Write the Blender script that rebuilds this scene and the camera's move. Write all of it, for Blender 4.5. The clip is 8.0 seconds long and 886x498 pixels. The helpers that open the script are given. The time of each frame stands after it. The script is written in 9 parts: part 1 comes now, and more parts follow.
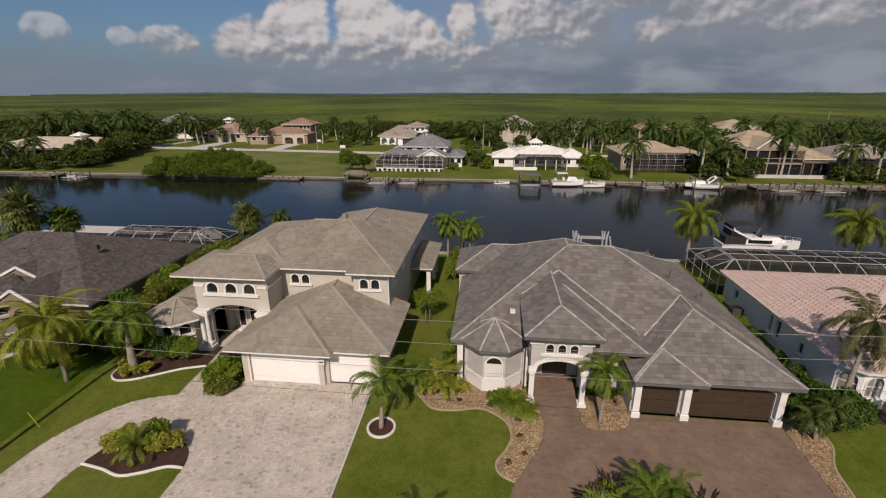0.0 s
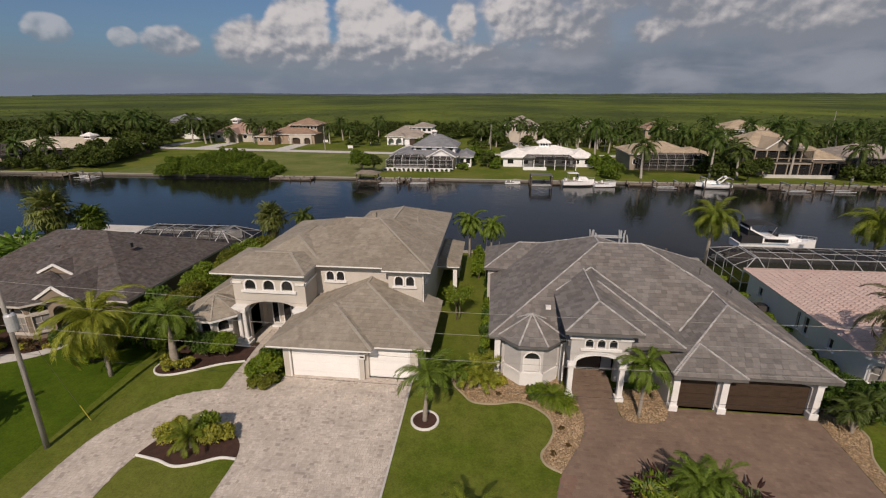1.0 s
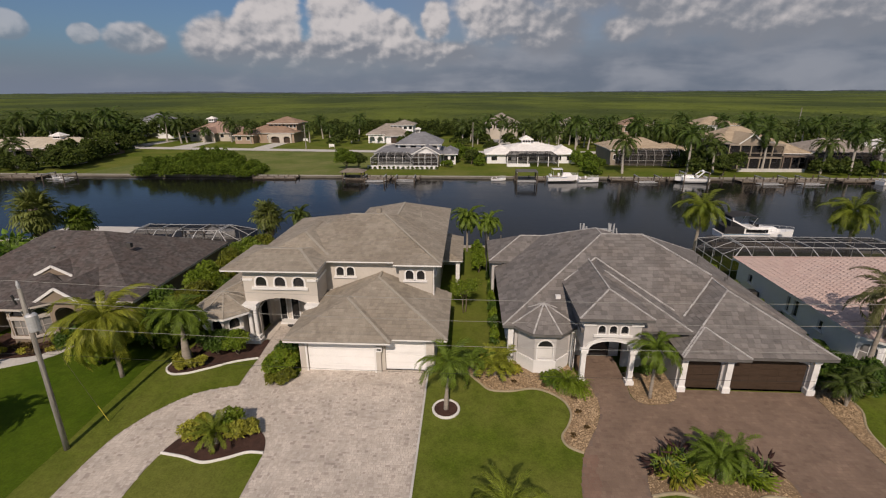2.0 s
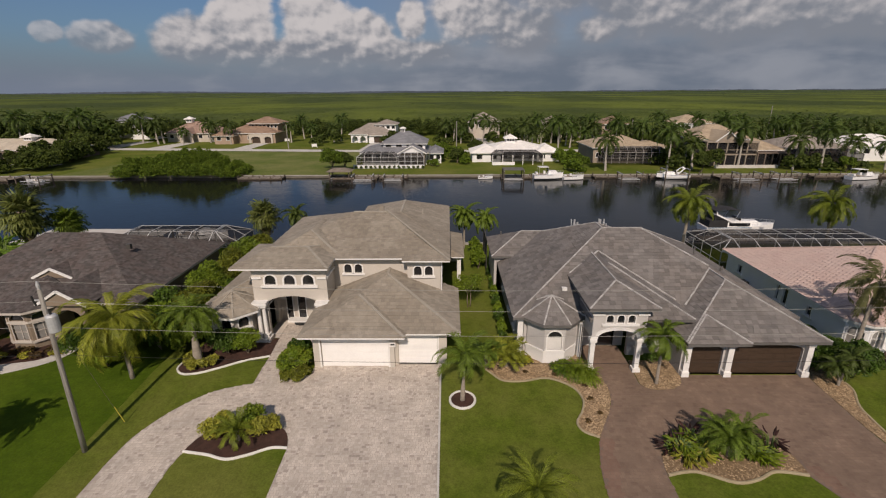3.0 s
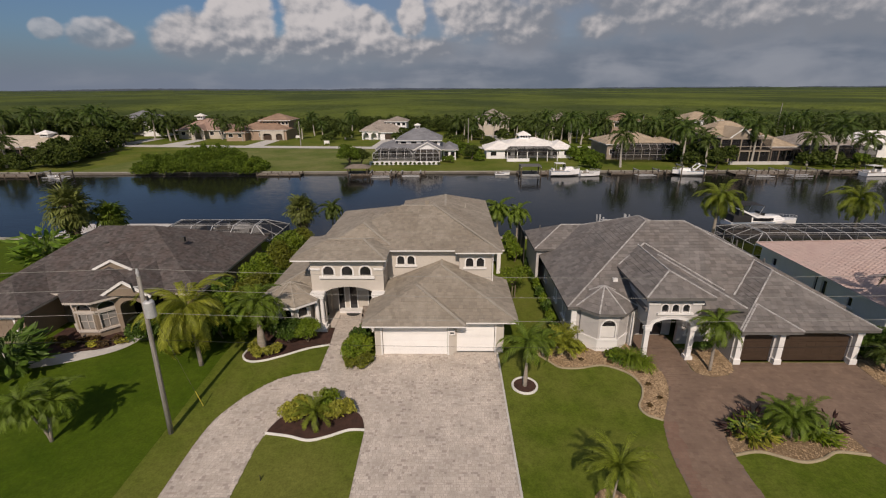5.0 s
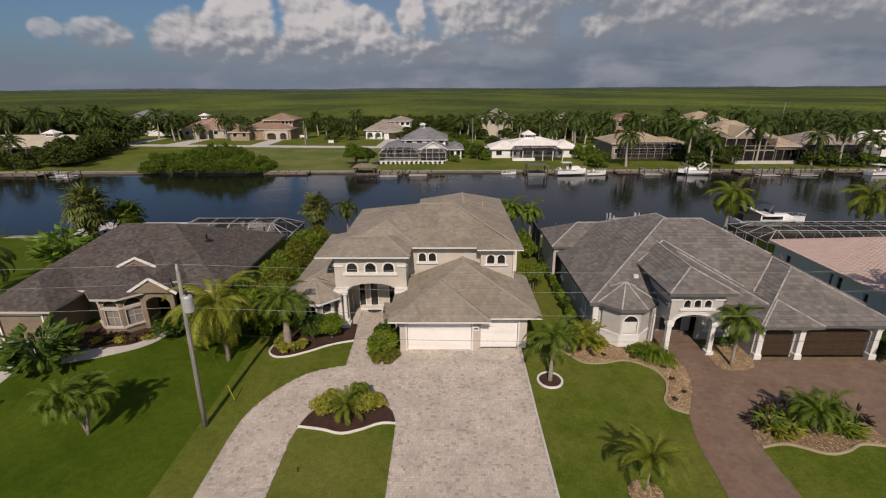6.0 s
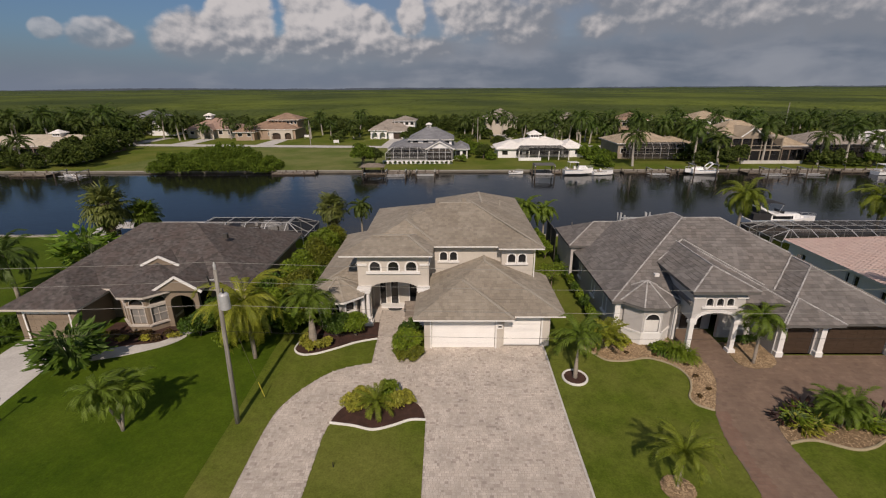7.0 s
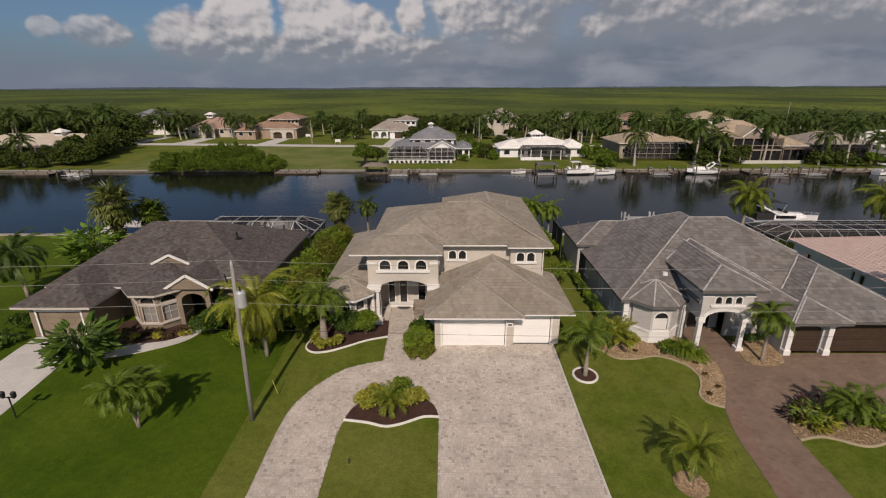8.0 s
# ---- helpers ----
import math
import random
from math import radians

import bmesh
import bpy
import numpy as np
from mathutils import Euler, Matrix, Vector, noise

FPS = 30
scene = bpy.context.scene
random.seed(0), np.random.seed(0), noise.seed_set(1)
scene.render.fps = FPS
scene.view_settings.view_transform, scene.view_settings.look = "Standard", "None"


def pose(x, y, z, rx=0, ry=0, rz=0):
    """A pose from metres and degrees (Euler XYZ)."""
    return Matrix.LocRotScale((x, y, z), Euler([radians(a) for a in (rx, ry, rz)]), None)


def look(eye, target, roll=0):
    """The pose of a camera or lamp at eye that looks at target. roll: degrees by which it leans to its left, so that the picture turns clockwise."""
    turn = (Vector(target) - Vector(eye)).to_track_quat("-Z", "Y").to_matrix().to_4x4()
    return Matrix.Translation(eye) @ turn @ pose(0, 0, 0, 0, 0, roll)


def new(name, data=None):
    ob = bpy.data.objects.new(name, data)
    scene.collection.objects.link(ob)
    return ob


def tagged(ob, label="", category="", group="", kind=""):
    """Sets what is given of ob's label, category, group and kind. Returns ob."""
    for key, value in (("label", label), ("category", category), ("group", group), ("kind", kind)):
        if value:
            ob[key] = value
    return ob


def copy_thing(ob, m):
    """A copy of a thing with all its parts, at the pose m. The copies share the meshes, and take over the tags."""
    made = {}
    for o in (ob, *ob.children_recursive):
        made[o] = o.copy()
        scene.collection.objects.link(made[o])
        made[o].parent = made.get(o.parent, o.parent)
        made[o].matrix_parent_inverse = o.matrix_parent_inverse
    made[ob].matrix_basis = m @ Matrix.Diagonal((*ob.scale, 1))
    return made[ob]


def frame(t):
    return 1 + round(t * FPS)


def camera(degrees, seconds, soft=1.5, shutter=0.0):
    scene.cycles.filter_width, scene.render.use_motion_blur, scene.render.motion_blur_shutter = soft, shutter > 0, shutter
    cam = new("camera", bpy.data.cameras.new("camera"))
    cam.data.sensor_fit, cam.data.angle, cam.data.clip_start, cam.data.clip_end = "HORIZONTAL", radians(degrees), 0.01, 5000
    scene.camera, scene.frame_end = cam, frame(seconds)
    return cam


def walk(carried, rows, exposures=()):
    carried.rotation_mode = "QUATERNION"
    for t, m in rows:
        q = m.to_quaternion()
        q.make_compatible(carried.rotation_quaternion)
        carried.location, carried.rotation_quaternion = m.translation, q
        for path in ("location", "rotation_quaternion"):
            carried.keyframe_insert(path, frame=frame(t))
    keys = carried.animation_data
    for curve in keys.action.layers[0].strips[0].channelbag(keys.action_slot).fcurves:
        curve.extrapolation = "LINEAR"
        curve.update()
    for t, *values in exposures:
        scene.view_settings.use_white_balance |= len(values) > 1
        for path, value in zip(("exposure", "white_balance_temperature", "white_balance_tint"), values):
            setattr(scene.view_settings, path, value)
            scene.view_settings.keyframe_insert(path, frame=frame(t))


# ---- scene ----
cam = camera(87.5, 8.0, soft=1.15)
PATH = [
    (0, (0.098, 0.194, 19.173), (-0.106, 2.079, 18.535), -0.1),
    (0.5, (-1.17, -0.254, 19.151), (-1.374, 1.631, 18.515), -0.0),
    (1, (-2.429, -0.737, 19.151), (-2.635, 1.148, 18.515), -0.1),
    (1.5, (-3.712, -1.211, 19.074), (-3.893, 0.675, 18.435), -0.1),
    (1.7, (-4.195, -1.394, 19.050), (-4.349, 0.494, 18.408), -0.15),
    (2.8, (-6.690, -2.440, 18.965), (-6.714, -0.547, 18.321), -0.3),
    (3, (-7.108, -2.505, 18.947), (-7.129, -0.612, 18.302), -0.3),
    (3.5, (-8.166, -2.892, 18.953), (-8.188, -1.0, 18.307), -0.3),
    (4, (-9.254, -3.227, 18.925), (-9.276, -1.336, 18.274), -0.3),
    (4.5, (-10.324, -3.5, 18.885), (-10.346, -1.609, 18.235), -0.3),
    (4.7, (-10.745, -3.560, 18.890), (-10.768, -1.671, 18.236), -0.3),
    (5.8, (-12.780, -4.100, 18.845), (-12.803, -2.211, 18.189), -0.3),
    (6, (-13.165, -4.188, 18.827), (-13.186, -2.299, 18.171), -0.3),
    (6.5, (-14.085, -4.378, 18.834), (-14.108, -2.49, 18.175), -0.3),
    (7, (-14.958, -4.552, 18.876), (-14.98, -2.663, 18.219), -0.3),
    (7.5, (-15.518, -4.687, 18.889), (-15.539, -2.799, 18.23), -0.3),
    (8, (-15.826, -4.806, 18.906), (-15.844, -2.918, 18.247), -0.2),
]
walk(cam, [(t, look(eye, target, roll)) for t, eye, target, roll in PATH], [(0.0, 0.06, 7350, 20.0), (1.5, 0.05, 7350, 20.0), (3.0, 0.01, 7350, 20.0), (8.0, 0.0, 7350, 20.0)])

# ---- sky, sun ----
SUN_EL, SUN_AZ = 40.0, 2.0      # the sun stands behind the walk, a little to the left


class Nodes:
    """Short hand for node trees."""

    def __init__(self, tree):
        self.tree = tree
        tree.nodes.clear()

    def add(self, kind, inputs=(), **props):
        n = self.tree.nodes.new(kind)
        if "operation" in props:
            n.operation = props["operation"]
        if "data_type" in props:
            n.data_type, n.blend_type = props["data_type"], props["blend_type"]
        if "interpolation_type" in props:
            n.interpolation_type = props["interpolation_type"]
        for key, value in dict(inputs).items():
            if isinstance(value, bpy.types.NodeSocket):
                self.tree.links.new(value, n.inputs[key])
            else:
                n.inputs[key].default_value = value
        return n

    def m(self, op, a, b=0.0, c=0.0):
        return self.add("ShaderNodeMath", {0: a, 1: b, 2: c}, operation=op).outputs[0]

    def mix(self, f, a, b, blend="MIX"):
        n = self.add("ShaderNodeMix", {0: f, 6: a, 7: b}, data_type="RGBA", blend_type=blend)
        return n.outputs[2]

    def noise(self, vec, scale, detail=4.0, rough=0.55, distort=0.0):
        ins = {"Scale": scale, "Detail": detail, "Roughness": rough, "Distortion": distort}
        if vec is not None:
            ins["Vector"] = vec
        return self.add("ShaderNodeTexNoise", ins).outputs["Fac"]

    def ramp(self, f, lo, hi, a=0.0, b=1.0):
        return self.add("ShaderNodeMapRange", {0: f, 1: lo, 2: hi, 3: a, 4: b}, interpolation_type="SMOOTHSTEP").outputs[0]


def rgba(c):
    return (c[0], c[1], c[2], 1.0)


world = bpy.data.worlds.new("world")
scene.world = world
world.use_nodes = True
nt = Nodes(world.node_tree)
sky = nt.add("ShaderNodeTexSky")
sky.sky_type, sky.sun_disc, sky.sun_elevation, sky.sun_rotation = "NISHITA", False, radians(SUN_EL), radians(180 + SUN_AZ)
sky.air_density, sky.dust_density, sky.ozone_density = 1.0, 1.6, 1.2
geo = nt.add("ShaderNodeTexCoord").outputs["Generated"]
sep = nt.add("ShaderNodeSeparateXYZ", {0: geo})
az = nt.m("MULTIPLY", nt.m("ARCTAN2", sep.outputs[0], sep.outputs[1]), 57.2958)
el = nt.m("MULTIPLY", nt.m("ARCSINE", sep.outputs[2]), 57.2958)
# cumulus towers: azimuth, elevation, half-width, half-height in degrees
TOWERS = [(-44.0, 5.6, 1.6, 1.2), (-38.6, 5.2, 1.2, 0.9), (-34.2, 4.8, 2.8, 1.5), (-26.6, 4.6, 4.6, 2.6), (-21.8, 6.6, 3.2, 3.4), (-20.8, 9.0, 1.9, 2.2), (-14.2, 6.6, 3.9, 3.8), (-14.6, 9.6, 2.6, 2.2), (-9.6, 5.4, 4.2, 2.9), (-4.0, 7.4, 1.7, 2.4),
          (-18.0, 3.6, 11.0, 1.9), (-4.6, 4.0, 7.0, 1.7), (3.4, 8.2, 5.2, 3.4), (8.4, 6.2, 5.0, 2.8), (16.6, 6.2, 3.0, 1.6), (21.0, 8.6, 7.0, 4.0), (29.0, 7.8, 8.6, 4.4), (40.0, 7.4, 9.0, 4.6), (12.0, 10.4, 9.0, 2.4)]

HEADS = [(16.2, 5.9, 1.9, 1.1, 0.45), (7.6, 5.6, 3.4, 2.4, 0.22), (2.4, 7.6, 4.6, 2.2, 0.14), (29.6, 6.6, 5.0, 1.5, 0.14), (22.0, 8.0, 6.0, 1.7, 0.10), (40.0, 7.2, 5.0, 1.5, 0.10)]


def billows(a, e):
    """Rounded heaps upon heaps over the plane of azimuth and elevation."""
    at_point = nt.add("ShaderNodeCombineXYZ", {0: a, 1: nt.m("MULTIPLY", e, 1.25), 2: 0.0}).outputs[0]
    warp = nt.add("ShaderNodeVectorMath", {0: at_point, 1: nt.add("ShaderNodeTexNoise", {"Vector": at_point, "Scale": 0.5, "Detail": 3.0}).outputs["Color"]}, operation="ADD").outputs[0]
    total = None
    for scale, weight in ((0.2, 0.5), (0.5, 0.34), (1.2, 0.13)):
        cell = nt.add("ShaderNodeTexVoronoi")
        cell.feature = "SMOOTH_F1"
        cell.inputs["Smoothness"].default_value, cell.inputs["Scale"].default_value = 0.55, scale
        nt.tree.links.new(warp, cell.inputs["Vector"])
        heap = nt.m("MULTIPLY", nt.m("SUBTRACT", 0.62, cell.outputs["Distance"]), weight)
        total = heap if total is None else nt.m("ADD", total, heap)
    return nt.m("ADD", total, nt.m("MULTIPLY", nt.m("SUBTRACT", nt.noise(at_point, 0.7, 6.0, 0.6), 0.5), 0.34))


def towers(a, e):
    best = None
    for ta, te, wa, we in TOWERS:
        da = nt.m("DIVIDE", nt.m("SUBTRACT", a, ta), wa)
        de = nt.m("DIVIDE", nt.m("SUBTRACT", e, te), we)
        g = nt.m("SUBTRACT", 1.0, nt.m("SQRT", nt.m("ADD", nt.m("MULTIPLY", da, da), nt.m("MULTIPLY", de, de))))
        best = g if best is None else nt.m("SMOOTH_MAX", best, g, 0.3)
    return best


heap_here = billows(az, el)
heap_sun = billows(nt.m("ADD", az, -0.35), nt.m("ADD", el, 0.5))
mass = towers(az, el)
# wide broken cloud over the rest of the sky
wide = nt.m("ADD", nt.m("SUBTRACT", nt.m("MULTIPLY", nt.noise(geo, 2.2, 8.0, 0.6, 0.3), 2.6), 1.2), nt.ramp(az, -50.0, 5.0, -0.55, 0.0))
high = nt.ramp(el, 10.5, 17.0)
mass = nt.m("ADD", nt.m("MULTIPLY", mass, nt.m("SUBTRACT", 1.0, high)), nt.m("MULTIPLY", wide, high))
field = nt.m("ADD", nt.m("MULTIPLY", mass, 1.15), nt.m("MULTIPLY", heap_here, 1.0))
soft = nt.m("ADD", nt.ramp(az, -8.0, 8.0, 0.30, 0.62), nt.ramp(el, 2.4, 5.6, 0.45, 0.0))
cover = nt.m("MULTIPLY", nt.add("ShaderNodeMapRange", {0: field, 1: -0.06, 2: soft}, interpolation_type="SMOOTHSTEP").outputs[0], nt.ramp(az, -42.0, -27.0, 0.5, 0.98))
# sunlit heads and sides against grey bases
relief = nt.m("MULTIPLY", nt.m("SUBTRACT", heap_here, heap_sun), nt.ramp(az, -4.0, 12.0, 2.5, 1.9))
heads = nt.m("ADD", nt.ramp(el, 2.6, 7.0, -0.6, 0.28), nt.ramp(az, -6.0, 9.0, 0.08, -0.56))
# brighter heads that stand out of the grey to the east: azimuth, elevation, half-width, half-height, gain
for ta, te, wa, we, gain in HEADS:
    da, de = nt.m("DIVIDE", nt.m("SUBTRACT", az, ta), wa), nt.m("DIVIDE", nt.m("SUBTRACT", el, te), we)
    near = nt.m("ADD", nt.m("SQRT", nt.m("ADD", nt.m("MULTIPLY", da, da), nt.m("MULTIPLY", de, de))), nt.m("MULTIPLY", heap_here, -1.2))
    heads = nt.m("ADD", heads, nt.ramp(near, 0.0, 1.3, gain, 0.0))
heads = nt.m("SUBTRACT", heads, nt.m("MULTIPLY", nt.ramp(el, 10.5, 15.0, 0.0, 0.4), nt.ramp(az, -14.0, 8.0, 0.2, 1.0)))
lit = nt.ramp(nt.m("ADD", nt.m("ADD", relief, heads), nt.m("MULTIPLY", field, 0.12)), -0.4, 0.7)
cloud = nt.mix(lit, (0.180, 0.222, 0.275, 1), (0.50, 0.53, 0.56, 1))
# a low grey deck that thickens towards the horizon and to the east
deck_noise = nt.noise(nt.add("ShaderNodeCombineXYZ", {0: nt.m("MULTIPLY", az, 0.3), 1: el, 2: 3.0}).outputs[0], 0.34, 4.0, 0.5, 0.3)
deck = nt.m("ADD", nt.ramp(el, 1.0, 7.0, 0.5, -0.25), nt.ramp(az, -40.0, 24.0, -0.42, 0.6))
deck = nt.ramp(nt.m("ADD", deck, nt.m("MULTIPLY", nt.m("SUBTRACT", deck_noise, 0.5), 1.3)), 0.0, 0.8)
deck = nt.m("MULTIPLY", deck, nt.ramp(el, 13.0, 22.0, 1.0, 0.35))
grey = nt.mix(nt.ramp(nt.m("ADD", deck_noise, nt.m("MULTIPLY", heap_here, 0.25)), 0.34, 0.74), (0.124, 0.172, 0.236, 1), (0.225, 0.275, 0.338, 1))
haze = nt.ramp(el, 0.0, 6.0, 0.95, 0.12)
blue = nt.mix(1.0, sky.outputs[0], (0.031, 0.049, 0.068, 1), "MULTIPLY")
whole = nt.mix(haze, blue, (0.152, 0.205, 0.285, 1))
veil = nt.m("MULTIPLY", nt.ramp(az, -22.0, 6.0, 0.0, 0.6), nt.ramp(el, 20.0, 40.0, 1.0, 0.3))
whole = nt.mix(veil, whole, (0.205, 0.248, 0.305, 1))
# pale grey added to the unseen sky overhead, to make shadows less blue
whole = nt.mix(nt.ramp(el, 16.0, 40.0, 0.0, 0.12), whole, (0.262, 0.272, 0.285, 1))
whole = nt.mix(deck, whole, grey)
whole = nt.mix(nt.m("MULTIPLY", cover, nt.ramp(el, 1.0, 4.4, 0.03, 1.0)), whole, cloud)
bg = nt.add("ShaderNodeBackground", {0: whole, 1: 1.0})
nt.add("ShaderNodeOutputWorld", {0: bg.outputs[0]})

sun_data = bpy.data.lights.new("sun", "SUN")
sun_data.energy, sun_data.angle, sun_data.color = 3.4, radians(0.6), (1.0, 0.94, 0.84)
sun = new("sun", sun_data)
sun.matrix_world = look((0, 0, 60), (math.sin(radians(SUN_AZ)) * 50, math.cos(radians(SUN_AZ)) * 50, 60 - 50 * math.tan(radians(SUN_EL))))

# ---- materials ----


def surface(name, c1, c2, scale=1.0, rough=0.8, bump=0.2, fine=12.0, island=0.0, rand=0.0, metal=0.0, spec=0.4, c3=None, scale3=0.15, stretch=(1, 1, 1), sheen=0.0, trans=0.0):
    """Two-tone surface with large stains, fine grain and relief; island and rand vary the tone from piece to piece."""
    mat = bpy.data.materials.new(name)
    mat.use_nodes = True
    n = Nodes(mat.node_tree)
    co = n.add("ShaderNodeMapping", {0: n.add("ShaderNodeTexCoord").outputs["Object"], 3: stretch}).outputs[0]
    big = n.ramp(n.noise(co, scale, 5.0, 0.6), 0.3, 0.7)
    small = n.noise(co, scale * fine, 4.0, 0.65)
    col = n.mix(big, rgba(c1), rgba(c2))
    if c3:
        col = n.mix(n.ramp(n.noise(co, scale3, 4.0, 0.6), 0.42, 0.62), col, rgba(c3))
    value = n.m("ADD", 0.72, n.m("MULTIPLY", small, 0.56))
    if island:
        rnd = n.add("ShaderNodeNewGeometry").outputs["Random Per Island"]
        value = n.m("MULTIPLY", value, n.m("ADD", 1.0 - island, n.m("MULTIPLY", rnd, 2 * island)))
    if rand:
        rnd = n.add("ShaderNodeObjectInfo").outputs["Random"]
        value = n.m("MULTIPLY", value, n.m("ADD", 1.0 - rand, n.m("MULTIPLY", rnd, 2 * rand)))
    col = n.mix(1.0, col, n.add("ShaderNodeCombineColor", {0: value, 1: value, 2: value}).outputs[0], "MULTIPLY")
    bsdf = n.add("ShaderNodeBsdfPrincipled", {"Base Color": col, "Roughness": rough, "Metallic": metal, "Specular IOR Level": spec})
    if bump:
        b = n.add("ShaderNodeBump", {"Strength": bump, "Distance": 0.05, "Height": small})
        mat.node_tree.links.new(b.outputs[0], bsdf.inputs["Normal"])
    out = bsdf.outputs[0]
    if trans:
        tl = n.add("ShaderNodeBsdfTranslucent", {0: col})
        out = n.add("ShaderNodeMixShader", {0: trans, 1: out, 2: tl.outputs[0]}).outputs[0]
    n.add("ShaderNodeOutputMaterial", {0: out})
    return mat


def paver_material(name, tones, rand_of, rough=0.85):
    mat = bpy.data.materials.new(name)
    mat.use_nodes = True
    n = Nodes(mat.node_tree)
    co = n.add("ShaderNodeTexCoord").outputs["Object"] if rand_of == "island" else n.add("ShaderNodeNewGeometry").outputs["Position"]
    r = n.add("ShaderNodeNewGeometry").outputs["Random Per Island"] if rand_of == "island" else n.add("ShaderNodeObjectInfo").outputs["Random"]
    ramp = n.add("ShaderNodeValToRGB", {0: r})
    els = ramp.color_ramp.elements
    ramp.color_ramp.interpolation = "CONSTANT"
    while len(els) < len(tones):
        els.new(0.5)
    acc = 0.0
    for e, (share, c) in zip(els, tones):
        e.position, e.color = acc, rgba(c)
        acc += share
    stain = n.ramp(n.noise(co, 0.6, 6.0, 0.7), 0.3, 0.75, 0.8, 1.14)
    grain = n.m("ADD", 0.8, n.m("MULTIPLY", n.noise(co, 14.0, 4.0, 0.7), 0.4))
    v = n.m("MULTIPLY", stain, grain)
    col = n.mix(1.0, ramp.outputs[0], n.add("ShaderNodeCombineColor", {0: v, 1: v, 2: v}).outputs[0], "MULTIPLY")
    b = n.add("ShaderNodeBump", {"Strength": 0.25, "Distance": 0.02, "Height": n.noise(co, 30.0, 3.0)})
    bsdf = n.add("ShaderNodeBsdfPrincipled", {"Base Color": col, "Roughness": rough, "Normal": b.outputs[0], "Specular IOR Level": 0.3})
    n.add("ShaderNodeOutputMaterial", {0: bsdf.outputs[0]})
    return mat


def lawn_material(name, dark, light, dry):
    mat = bpy.data.materials.new(name)
    mat.use_nodes = True
    n = Nodes(mat.node_tree)
    co = n.add("ShaderNodeNewGeometry").outputs["Position"]
    a = n.ramp(n.noise(co, 0.11, 5.0, 0.6), 0.32, 0.68)
    b = n.ramp(n.noise(co, 0.9, 6.0, 0.65), 0.3, 0.72)
    c = n.noise(co, 9.0, 5.0, 0.7)
    col = n.mix(b, rgba(dark), rgba(light))
    col = n.mix(n.m("MULTIPLY", a, 0.8), col, rgba(dry))
    col = n.mix(n.m("MULTIPLY", n.ramp(n.noise(co, 3.2, 6.0, 0.7), 0.5, 0.75), 0.35), col, rgba(dry))
    v = n.m("MULTIPLY", n.ramp(c, 0.3, 0.7, 0.82, 1.18), n.ramp(n.noise(co, 2.2, 5.0, 0.7), 0.3, 0.7, 0.88, 1.12))
    col = n.mix(1.0, col, n.add("ShaderNodeCombineColor", {0: v, 1: v, 2: v}).outputs[0], "MULTIPLY")
    bp = n.add("ShaderNodeBump", {"Strength": 0.6, "Distance": 0.06, "Height": n.noise(co, 22.0, 4.0, 0.7)})
    bsdf = n.add("ShaderNodeBsdfPrincipled", {"Base Color": col, "Roughness": 0.95, "Specular IOR Level": 0.1, "Normal": bp.outputs[0]})
    n.add("ShaderNodeOutputMaterial", {0: bsdf.outputs[0]})
    return mat


def water_material():
    mat = bpy.data.materials.new("canal_water")
    mat.use_nodes = True
    n = Nodes(mat.node_tree)
    co = n.add("ShaderNodeNewGeometry").outputs["Position"]
    stretched = n.add("ShaderNodeMapping", {0: co, 3: (0.6, 1.0, 1.0)}).outputs[0]
    ripple = n.m("ADD", n.noise(stretched, 1.1, 4.0, 0.6), n.m("MULTIPLY", n.noise(stretched, 0.12, 3.0, 0.5), 1.4))
    bp = n.add("ShaderNodeBump", {"Strength": 0.10, "Distance": 0.25, "Height": ripple})
    rough = n.ramp(n.noise(stretched, 0.05, 4.0, 0.6), 0.35, 0.7, 0.04, 0.11)
    bsdf = n.add("ShaderNodeBsdfPrincipled", {"Base Color": (0.009, 0.009, 0.009, 1), "Roughness": rough, "IOR": 1.33, "Specular IOR Level": 0.34, "Normal": bp.outputs[0]})
    n.add("ShaderNodeOutputMaterial", {0: bsdf.outputs[0]})
    return mat


def screen_material():
    mat = bpy.data.materials.new("insect_screen")
    mat.use_nodes = True
    n = Nodes(mat.node_tree)
    d = n.add("ShaderNodeBsdfDiffuse", {0: (0.03, 0.03, 0.032, 1)})
    t = n.add("ShaderNodeBsdfTransparent")
    mx = n.add("ShaderNodeMixShader", {0: 0.52, 1: t.outputs[0], 2: d.outputs[0]})
    n.add("ShaderNodeOutputMaterial", {0: mx.outputs[0]})
    return mat


LAWN = lawn_material("lawn", (0.060, 0.094, 0.007), (0.092, 0.130, 0.013), (0.150, 0.156, 0.036))
LAWN_LUSH = lawn_material("lush_lawn", (0.034, 0.068, 0.003), (0.054, 0.096, 0.005), (0.078, 0.114, 0.010))
LAWN_DRY = lawn_material("drier_lawn", (0.080, 0.112, 0.022), (0.115, 0.150, 0.034), (0.175, 0.180, 0.065))
WATER = water_material()
SCREEN = screen_material()
STUCCO_TAN = surface("beige_stucco", (0.47, 0.435, 0.385), (0.52, 0.48, 0.43), 0.6, 0.9, 0.15, 40)
STUCCO_GREY = surface("pale_grey_stucco", (0.43, 0.41, 0.395), (0.48, 0.46, 0.445), 0.6, 0.9, 0.15, 40)
STUCCO_BROWN = surface("brown_stucco", (0.20, 0.155, 0.115), (0.24, 0.19, 0.14), 0.6, 0.9, 0.15, 40)
STUCCO_WHITE = surface("white_stucco", (0.72, 0.72, 0.725), (0.78, 0.78, 0.78), 0.5, 0.9, 0.12, 40)
